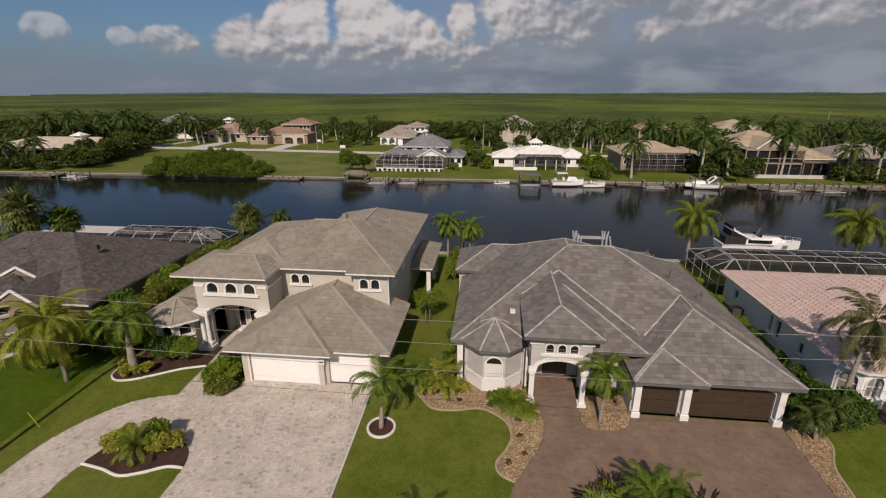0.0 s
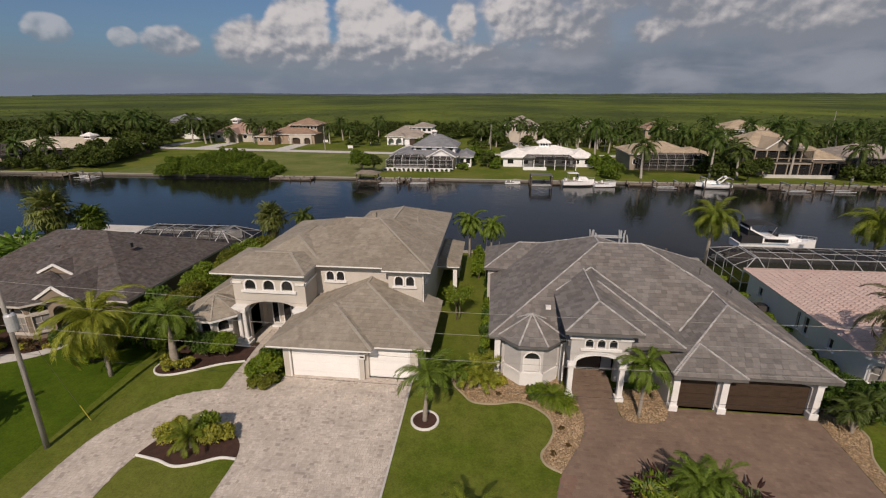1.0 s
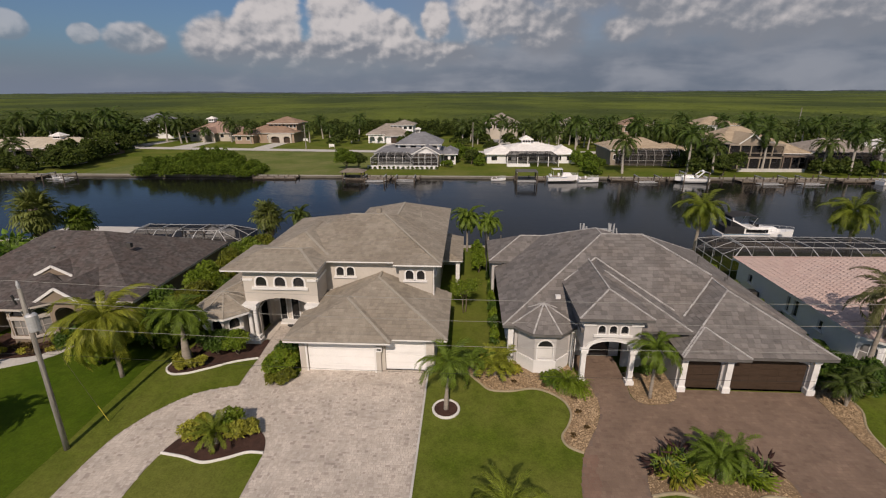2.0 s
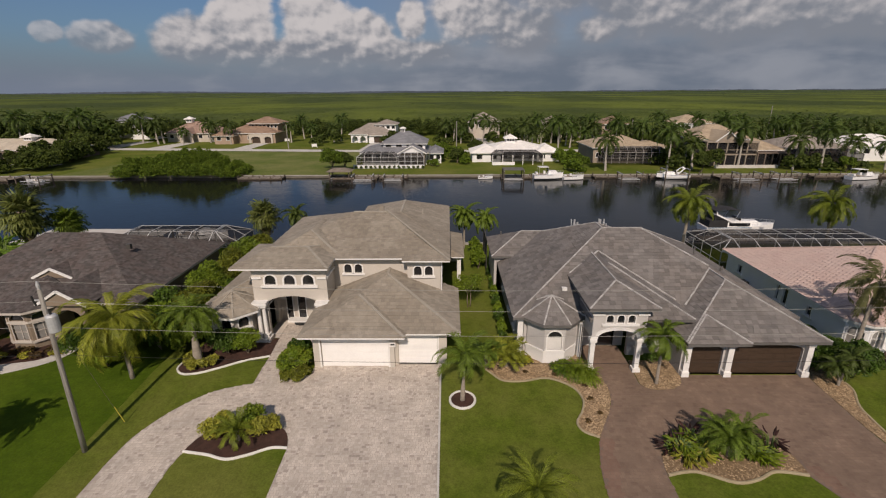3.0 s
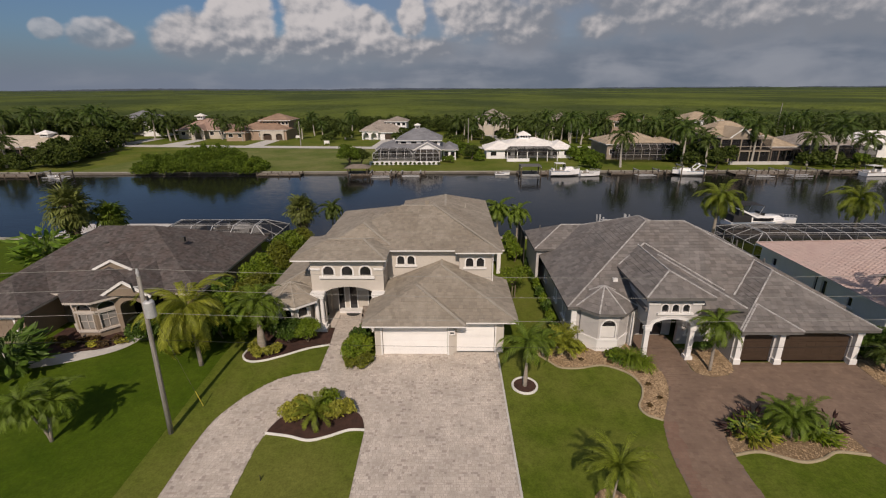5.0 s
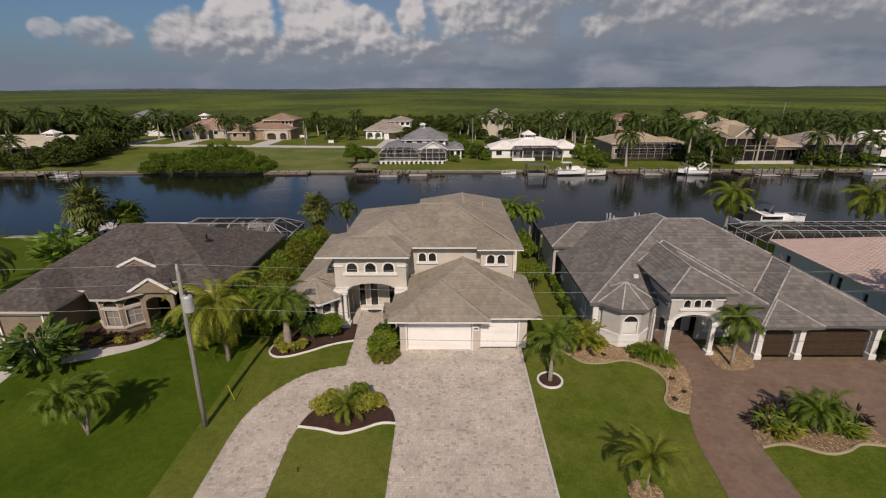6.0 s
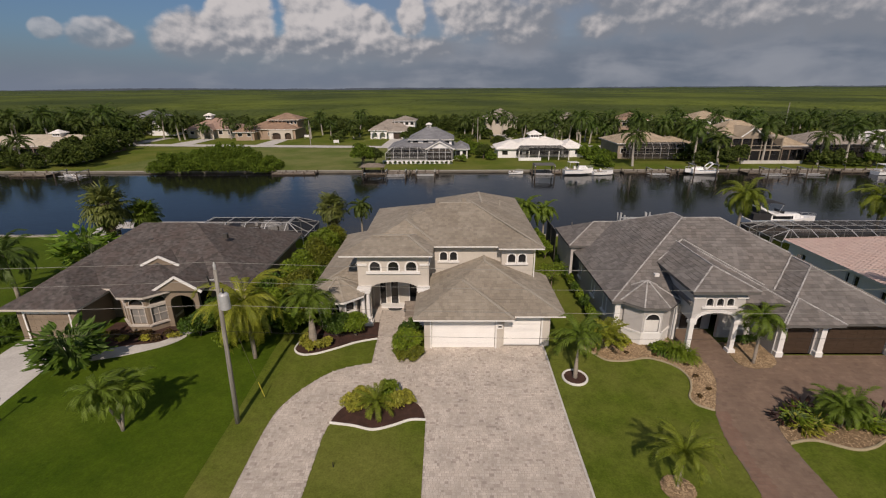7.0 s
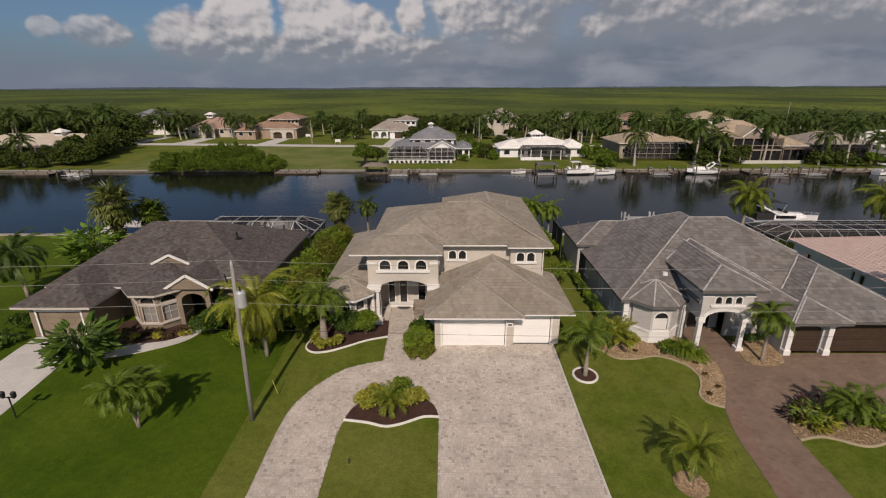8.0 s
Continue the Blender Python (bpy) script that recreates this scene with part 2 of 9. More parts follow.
TRIM = surface("white_trim", (0.68, 0.67, 0.65), (0.74, 0.73, 0.71), 0.8, 0.6, 0.05, 30)
TRIM_WARM = surface("beige_trim", (0.47, 0.425, 0.38), (0.54, 0.49, 0.44), 0.8, 0.7, 0.05, 30)
DOOR_WHITE = surface("white_painted_door", (0.78, 0.77, 0.75), (0.82, 0.81, 0.79), 0.7, 0.55, 0.04, 30)
DOOR_BROWN = surface("dark_bronze_door", (0.045, 0.028, 0.018), (0.062, 0.04, 0.027), 1.5, 0.5, 0.1, 20, stretch=(1, 1, 6))
GLASS = surface("dark_window_glass", (0.012, 0.013, 0.015), (0.02, 0.021, 0.023), 0.5, 0.08, 0.0, 2, spec=0.6)
BLIND = surface("window_blind", (0.62, 0.6, 0.57), (0.68, 0.66, 0.63), 0.8, 0.7, 0.0, 30)
# darker copy of the blind, with shade behind the window in its colour
BLIND_DIM = surface("shaded_blind", (0.20, 0.19, 0.18), (0.25, 0.24, 0.23), 0.8, 0.3, 0.0, 30)
TILE_TAN = surface("tan_concrete_tile", (0.270, 0.236, 0.190), (0.315, 0.278, 0.226), 0.9, 0.85, 0.4, 14, island=0.13, c3=(0.250, 0.216, 0.172), scale3=0.35)
TILE_GREY = surface("grey_concrete_tile", (0.138, 0.127, 0.120), (0.190, 0.175, 0.164), 0.5, 0.8, 0.3, 18, island=0.22, c3=(0.165, 0.148, 0.136), scale3=0.4)
TILE_PINK = surface("pink_barrel_tile", (0.485, 0.355, 0.315), (0.535, 0.405, 0.36), 0.5, 0.9, 0.25, 18, island=0.04, c3=(0.50, 0.38, 0.34), scale3=0.25)
SHINGLE = surface("brown_shingle", (0.074, 0.065, 0.062), (0.114, 0.100, 0.094), 2.6, 0.95, 0.5, 7, island=0.30, c3=(0.092, 0.074, 0.068), scale3=0.9)
CAP_GREY = surface("pale_mortar_cap", (0.29, 0.278, 0.268), (0.50, 0.485, 0.47), 1.6, 0.85, 0.2, 6)
CAP_TAN = surface("tan_ridge_cap", (0.315, 0.285, 0.24), (0.355, 0.325, 0.275), 0.9, 0.85, 0.2, 15)
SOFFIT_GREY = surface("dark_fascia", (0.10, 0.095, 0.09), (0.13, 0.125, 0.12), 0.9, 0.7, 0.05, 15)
KERB = surface("white_concrete_edging", (0.60, 0.585, 0.555), (0.68, 0.665, 0.63), 1.2, 0.9, 0.2, 12)
KERB_TAN = surface("buff_concrete_edging", (0.30, 0.25, 0.16), (0.36, 0.30, 0.20), 1.2, 0.9, 0.2, 12)
MULCH = surface("red_brown_mulch", (0.045, 0.022, 0.016), (0.075, 0.036, 0.026), 2.0, 1.0, 0.9, 14)
GRAVEL = surface("gravel_bed", (0.17, 0.112, 0.062), (0.25, 0.172, 0.102), 5.0, 0.95, 0.8, 8)
STONE = surface("tan_river_stone", (0.245, 0.168, 0.096), (0.36, 0.262, 0.162), 1.5, 0.9, 0.2, 10, island=0.27)
CONCRETE = surface("pale_concrete", (0.46, 0.44, 0.41), (0.54, 0.52, 0.49), 0.5, 0.92, 0.25, 14)
ASPHALT = surface("asphalt", (0.05, 0.05, 0.05), (0.07, 0.068, 0.065), 0.7, 0.95, 0.4, 20)
JOINT_TAN = surface("sandy_joint", (0.34, 0.30, 0.262), (0.39, 0.345, 0.305), 1.0, 0.95, 0.3, 20)
JOINT_BROWN = surface("brown_joint", (0.155, 0.112, 0.088), (0.18, 0.132, 0.104), 1.0, 0.95, 0.3, 20)
PAVER_TONES = [(0.38, (0.522, 0.462, 0.403)), (0.27, (0.485, 0.426, 0.371)), (0.22, (0.562, 0.503, 0.445)), (0.08, (0.435, 0.377, 0.331)), (0.05, (0.371, 0.318, 0.280))]
BROWN_TONES = [(0.4, (0.205, 0.142, 0.105)), (0.3, (0.194, 0.134, 0.099)), (0.2, (0.218, 0.153, 0.113)), (0.1, (0.182, 0.124, 0.092))]
RED_TONES = [(0.5, (0.196, 0.124, 0.092)), (0.3, (0.184, 0.114, 0.084)), (0.2, (0.206, 0.132, 0.098))]
PAVER, PAVER_PIECE = paver_material("tan_paver", PAVER_TONES, "island"), paver_material("tan_paver_piece", PAVER_TONES, "object")
RED_PAVER = paver_material("red_border_paver", RED_TONES, "island")
BROWN_PAVER, BROWN_PIECE = paver_material("brown_paver", BROWN_TONES, "island"), paver_material("brown_paver_piece", BROWN_TONES, "object")
ALUMINIUM = surface("pale_aluminium", (0.44, 0.44, 0.44), (0.52, 0.52, 0.52), 0.8, 0.45, 0.0, 10)
BRONZE_ALU = surface("dark_aluminium", (0.06, 0.055, 0.05), (0.08, 0.075, 0.07), 0.8, 0.5, 0.0, 10)
POLE_WOOD = surface("weathered_pole", (0.17, 0.155, 0.135), (0.33, 0.315, 0.285), 1.6, 0.95, 0.5, 8, stretch=(5, 5, 0.22))
DOCK_WOOD = surface("weathered_dock_wood", (0.17, 0.14, 0.11), (0.25, 0.21, 0.17), 0.9, 0.95, 0.4, 12, island=0.25)
PILE_WOOD = surface("dark_pile", (0.085, 0.068, 0.052), (0.13, 0.105, 0.082), 0.9, 0.95, 0.4, 12)
STEEL_GREY = surface("galvanised_grey", (0.42, 0.43, 0.44), (0.50, 0.51, 0.52), 0.9, 0.5, 0.05, 10, metal=0.2)
CABLE = surface("cable", (0.24, 0.235, 0.215), (0.29, 0.285, 0.265), 1.0, 0.6, 0.0, 5)
BLACK = surface("black_fitting", (0.015, 0.015, 0.015), (0.025, 0.025, 0.025), 1.0, 0.5, 0.0, 5)
YELLOW = surface("yellow_plastic", (0.55, 0.48, 0.06), (0.62, 0.55, 0.09), 1.0, 0.6, 0.0, 5)
GELCOAT = surface("white_gelcoat", (0.78, 0.78, 0.78), (0.83, 0.83, 0.82), 0.5, 0.25, 0.0, 10, spec=0.5)
CANVAS_BLUE = surface("blue_canvas", (0.10, 0.20, 0.30), (0.14, 0.25, 0.36), 1.0, 0.85, 0.1, 10)
CANVAS_BLACK = surface("black_canvas", (0.02, 0.02, 0.022), (0.03, 0.03, 0.032), 1.0, 0.85, 0.1, 10)
CUSHION = surface("grey_wicker", (0.22, 0.185, 0.155), (0.29, 0.25, 0.21), 3.0, 0.9, 0.3, 10)
SEAWALL_PANEL = surface("stained_seawall_panel", (0.15, 0.135, 0.11), (0.21, 0.19, 0.155), 0.4, 0.95, 0.3, 10)
SEAWALL = surface("seawall_concrete", (0.27, 0.255, 0.225), (0.34, 0.32, 0.285), 0.5, 0.92, 0.3, 10, c3=(0.28, 0.26, 0.22), scale3=0.3)
BARK_PALM = surface("palm_bark", (0.24, 0.205, 0.165), (0.32, 0.28, 0.235), 1.0, 0.95, 0.6, 8, stretch=(1, 1, 5))
BARK_SHAGGY = surface("shaggy_palm_bark", (0.115, 0.092, 0.072), (0.205, 0.172, 0.140), 2.4, 0.95, 0.8, 6, stretch=(2, 2, 0.7))
BARK_PALE = surface("pale_palm_bark", (0.34, 0.31, 0.27), (0.42, 0.385, 0.34), 1.0, 0.95, 0.4, 8, stretch=(1, 1, 5))
BARK_TREE = surface("tree_bark", (0.15, 0.115, 0.085), (0.21, 0.17, 0.13), 2.0, 0.95, 0.6, 8)
CROWNSHAFT = surface("green_crownshaft", (0.10, 0.16, 0.045), (0.14, 0.20, 0.06), 2.0, 0.6, 0.1, 8)


def leaf(name, a, b, trans=0.42, island=0.35, rough=0.55):
    return surface(name, a, b, 0.7, rough, 0.0, 6, island=island, rand=0.12, spec=0.35, trans=trans)


FROND = leaf("palm_frond", (0.102, 0.168, 0.017), (0.168, 0.240, 0.031))
FROND_GOLD = leaf("yellowed_frond", (0.210, 0.248, 0.025), (0.325, 0.338, 0.045))
FROND_BRIGHT = leaf("bright_frond", (0.135, 0.185, 0.018), (0.215, 0.255, 0.030))
FROND_KHAKI = leaf("khaki_fan_leaf", (0.118, 0.150, 0.032), (0.190, 0.215, 0.058))
DRY_FAN = leaf("dry_fan_leaf", (0.150, 0.118, 0.066), (0.215, 0.175, 0.105))
FROND_DARK = leaf("dark_frond", (0.060, 0.106, 0.019), (0.102, 0.156, 0.029))
LEAF_DARK = leaf("dark_green_leaf", (0.054, 0.108, 0.015), (0.105, 0.177, 0.022))
LEAF_MID = leaf("green_leaf", (0.126, 0.198, 0.014), (0.210, 0.282, 0.026))
LEAF_BANANA = leaf("banana_leaf", (0.115, 0.215, 0.020), (0.190, 0.300, 0.040))
LEAF_OLIVE = leaf("olive_leaf", (0.110, 0.135, 0.014), (0.200, 0.215, 0.024))
LEAF_GOLD = leaf("golden_croton_leaf", (0.330, 0.330, 0.039), (0.462, 0.418, 0.066))
LEAF_TI = leaf("ti_leaf", (0.045, 0.022, 0.020), (0.085, 0.040, 0.034))
LEAF_CROTON = leaf("croton_leaf", (0.250, 0.269, 0.037), (0.413, 0.388, 0.062))
FROND_FAR = leaf("far_frond", (0.062, 0.098, 0.018), (0.105, 0.145, 0.030))
FROND_DULL = leaf("dull_frond", (0.100, 0.112, 0.036), (0.155, 0.155, 0.058))
LEAF_RED = leaf("bronze_leaf", (0.099, 0.066, 0.028), (0.154, 0.094, 0.033))
LEAF_FAR = leaf("mangrove_leaf", (0.072, 0.125, 0.010), (0.135, 0.200, 0.018), island=0.45, rough=0.75)
LEAF_FAR_DARK = leaf("far_dark_leaf", (0.042, 0.069, 0.011), (0.088, 0.120, 0.019), island=0.5, rough=0.75)

# ---- building helpers ----


def mesh_object(name, bm, material, smooth=False):
    me = bpy.data.meshes.new(name)
    bm.to_mesh(me)
    bm.free()
    if smooth:
        me.polygons.foreach_set("use_smooth", [True] * len(me.polygons))
    me.materials.append(material)
    return new(name, me)


def arrays_object(name, verts, faces, material):
    me = bpy.data.meshes.new(name)
    me.from_pydata(verts, [], faces)
    me.materials.append(material)
    return new(name, me)


def quads_object(name, quads, material):
    """quads: array (n, 4, 3) of loose four-sided leaves."""
    quads = np.asarray(quads, dtype=np.float32)
    n = len(quads)
    me = bpy.data.meshes.new(name)
    me.vertices.add(4 * n)
    me.vertices.foreach_set("co", quads.reshape(-1))
    me.loops.add(4 * n)
    me.loops.foreach_set("vertex_index", np.arange(4 * n, dtype=np.int32))
    me.polygons.add(n)
    me.polygons.foreach_set("loop_start", np.arange(0, 4 * n, 4, dtype=np.int32))
    me.update(calc_edges=True)
    me.materials.append(material)
    return new(name, me)


def thing(name, label, category, group="", at=(0, 0, 0), kind=""):
    ob = new(name)
    ob.location = at
    ob.empty_display_size = 0.2
    return tagged(ob, label, category, group, kind)


def under(ob, parent, label="", kind=""):
    ob.parent = parent
    return tagged(ob, label, kind=kind)


def part(name, bm, material, parent, label="", kind="", smooth=False):
    return under(mesh_object(name, bm, material, smooth), parent, label, kind)


def box(bm, x0, x1, y0, y1, z0, z1):
    v = [bm.verts.new(p) for p in ((x0, y0, z0), (x1, y0, z0), (x1, y1, z0), (x0, y1, z0), (x0, y0, z1), (x1, y0, z1), (x1, y1, z1), (x0, y1, z1))]
    for f in ((3, 2, 1, 0), (4, 5, 6, 7), (0, 1, 5, 4), (1, 2, 6, 5), (2, 3, 7, 6), (3, 0, 4, 7)):
        bm.faces.new([v[i] for i in f])
    return bm


def boxes(*rows):
    bm = bmesh.new()
    for r in rows:
        box(bm, *r)
    return bm


def pieces(name, rows, material, parent, label=""):
    """Each box a part of its own."""
    for r in rows:
        part(name, boxes(r), material, parent, label)


def beam(bm, p, q, w, h=None):
    """A straight bar of w by h from p to q."""
    p, q, h = Vector(p), Vector(q), h or w
    d = (q - p).normalized()
    side = d.cross(Vector((0, 0, 1)))
    side = side.normalized() if side.length > 1e-4 else Vector((1, 0, 0))
    up = side.cross(d)
    ring = [(-1, -1), (1, -1), (1, 1), (-1, 1)]
    a = [bm.verts.new(p + side * (w / 2 * i) + up * (h / 2 * j)) for i, j in ring]
    b = [bm.verts.new(q + side * (w / 2 * i) + up * (h / 2 * j)) for i, j in ring]
    for k in range(4):
        bm.faces.new((a[k], a[(k + 1) % 4], b[(k + 1) % 4], b[k]))
    bm.faces.new(a[::-1])
    bm.faces.new(b)
    return bm


def tube(bm, pts, radii, sides=10, cap=True):
    """A round bar through pts with a radius at each."""
    rings = []
    pts = [Vector(p) for p in pts]
    for i, p in enumerate(pts):
        d = (pts[min(i + 1, len(pts) - 1)] - pts[max(i - 1, 0)]).normalized()
        s = d.cross(Vector((0, 1, 0)))
        s = s.normalized() if s.length > 1e-3 else Vector((1, 0, 0))
        u = d.cross(s)
        rings.append([bm.verts.new(p + (s * math.cos(2 * math.pi * k / sides) + u * math.sin(2 * math.pi * k / sides)) * radii[i]) for k in range(sides)])
    for a, b in zip(rings, rings[1:]):
        for k in range(sides):
            bm.faces.new((a[k], a[(k + 1) % sides], b[(k + 1) % sides], b[k]))
    if cap:
        bm.faces.new(rings[0][::-1])
        bm.faces.new(rings[-1])
    return bm


def smooth_line(pts, n=6, closed=False):
    """A soft curve through the given points."""
    pts = [Vector((*p[:2], 0)) for p in pts]
    out, m = [], len(pts)
    for i in range(m if closed else m - 1):
        p0, p1, p2, p3 = (pts[(i + k - 1) % m] if closed else pts[min(max(i + k - 1, 0), m - 1)] for k in range(4))
        for k in range(n):
            t = k / n
            q = 0.5 * (2 * p1 + (p2 - p0) * t + (2 * p0 - 5 * p1 + 4 * p2 - p3) * t * t + (3 * p1 - p0 - 3 * p2 + p3) * t ** 3)
            out.append((q.x, q.y))
    return out if closed else out + [(pts[-1].x, pts[-1].y)]


def level(y):
    """Height of the ground: the lots rise gently from the street to the houses."""
    for (a, za), (b, zb) in zip(PROFILE, PROFILE[1:]):
        if a <= y <= b:
            return za + (zb - za) * (y - a) / (b - a)
    return PROFILE[0][1] if y < PROFILE[0][0] else PROFILE[-1][1]


PROFILE = [(-300, -0.6), (12, -0.6), (19, -0.4), (26, 0.0), (55, 0.0)]


def drape(name, outline, material, lift=0.03, parent=None):
    """A flat-topped sheet with an edge, laid over the rising ground."""
    bm = bmesh.new()
    bmesh.ops.triangle_fill(bm, use_beauty=True, use_dissolve=False, edges=[*loop_edges(bm, outline)])
    for y in (12, 19, 26):
        bmesh.ops.bisect_plane(bm, geom=bm.verts[:] + bm.edges[:] + bm.faces[:], plane_co=(0, y, 0), plane_no=(0, 1, 0))
    ret = bmesh.ops.extrude_face_region(bm, geom=bm.faces[:])
    top = {v for v in ret["geom"] if isinstance(v, bmesh.types.BMVert)}
    for v in bm.verts:
        v.co.z = level(v.co.y) + (lift if v in top else -0.1)
    bmesh.ops.recalc_face_normals(bm, faces=bm.faces[:])
    ob = mesh_object(name, bm, material)
    if parent:
        ob.parent = parent
    return ob


def loop_edges(bm, pts, z=0.0):
    vs = [bm.verts.new((x, y, z)) for x, y in pts]
    return [bm.edges.new((vs[i], vs[(i + 1) % len(vs)])) for i in range(len(vs))]


def edging(name, pts, material, w=0.15, h=0.12, parent=None, closed=False):
    """A raised concrete edging along a line on the ground."""
    bm = bmesh.new()
    n = len(pts)
    rings = []
    for i, (x, y) in enumerate(pts):
        a, b = (pts[i - 1], pts[(i + 1) % n]) if closed else (pts[max(i - 1, 0)], pts[min(i + 1, n - 1)])
        d = Vector((b[0] - a[0], b[1] - a[1], 0)).normalized()
        s = Vector((d.y, -d.x, 0)) * w / 2
        z = level(y)
        rings.append([bm.verts.new((x + s.x * k, y + s.y * k, z + e)) for k, e in ((-1, -0.05), (-1, h * 0.75), (-0.55, h), (0.55, h), (1, h * 0.75), (1, -0.05))])
    for i in range(n if closed else n - 1):
        a, b = rings[i], rings[(i + 1) % n]
        for k in range(5):
            bm.faces.new((a[k], a[k + 1], b[k + 1], b[k]))
    if not closed:
        bm.faces.new(rings[0])
        bm.faces.new(rings[-1][::-1])
    bmesh.ops.recalc_face_normals(bm, faces=bm.faces[:])
    ob = mesh_object(name, bm, material)
    if parent:
        ob.parent = parent
    return ob


def inside(x, y, poly):
    hit = False
    for i in range(len(poly)):
        (x1, y1), (x2, y2) = poly[i - 1], poly[i]
        if (y1 > y) != (y2 > y) and x < (x2 - x1) * (y - y1) / (y2 - y1) + x1:
            hit = not hit
    return hit


def arch(cx, w, z0, spring, n=10, rise=None):
    """Outline of an opening with a rounded head."""
    r = w / 2
    rise = r if rise is None else rise
    return [(cx - r, z0), (cx + r, z0)] + [(cx + r * math.cos(math.pi * k / n), spring + rise * math.sin(math.pi * k / n)) for k in range(n + 1)]


def slab(outer, holes, depth, m):
    """A wall panel with openings through it: an outline in x and z, its face at y=0, depth behind it, set by the pose m."""
    bm = bmesh.new()
    edges = []
    for ring in (outer, *holes):
        vs = [bm.verts.new((x, 0, z)) for x, z in ring]
        edges += [bm.edges.new((vs[i], vs[(i + 1) % len(vs)])) for i in range(len(vs))]
    bmesh.ops.triangle_fill(bm, use_beauty=True, use_dissolve=False, edges=edges, normal=(0, -1, 0))
    ret = bmesh.ops.extrude_face_region(bm, geom=bm.faces[:])
    for v in ret["geom"]:
        if isinstance(v, bmesh.types.BMVert):
            v.co.y += depth
    bmesh.ops.recalc_face_normals(bm, faces=bm.faces[:])
    bm.transform(m)
    return bm


def rect(x0, x1, z0, z1):
    return [(x0, z0), (x1, z0), (x1, z1), (x0, z1)]


def ring_slab(opening, grow, depth, m):
    """A frame round an opening's outline."""
    cx = sum(p[0] for p in opening) / len(opening)
    x0, x1 = min(p[0] for p in opening), max(p[0] for p in opening)
    z0, z1 = min(p[1] for p in opening), max(p[1] for p in opening)
    mx, mz = (x0 + x1) / 2, (z0 + z1) / 2
    fx, fz = 1 + 2 * grow / (x1 - x0), 1 + 2 * grow / (z1 - z0)
    outer = [(mx + (x - mx) * fx, mz + (z - mz) * fz) for x, z in opening]
    return slab(outer, [opening], depth, m)


def window(parent, opening, m, sill=True, mullion=False, pane=None, trim=None, grow=0.13):
    """Frame, pane and sill set in an opening of a wall whose face lies at y=0 of the pose m."""
    w = under(mesh_object("window", ring_slab(opening, grow, 0.07, m @ pose(0, -0.05, 0)), trim or TRIM), parent)
    part("pane", slab(opening, [], 0.02, m @ pose(0, 0.12, 0)), pane or GLASS, w, "dark glass")
    x0, x1 = min(p[0] for p in opening), max(p[0] for p in opening)
    z0, z1 = min(p[1] for p in opening), max(p[1] for p in opening)
    if mullion:
        bm = boxes(((x0 + x1) / 2 - 0.025, (x0 + x1) / 2 + 0.025, 0.07, 0.115, z0, z1 - 0.01), (x0, x1, 0.07, 0.115, (z0 + z1) / 2 - 0.02, (z0 + z1) / 2 + 0.02))
        bm.transform(m)
        part("glazing_bar", bm, trim or TRIM, w)
    if sill:
        bm = boxes((x0 - 0.22, x1 + 0.22, -0.16, 0.02, z0 - 0.17, z0 - 0.03))
        bm.transform(m)
        part("sill", bm, trim or TRIM, w)
    return w


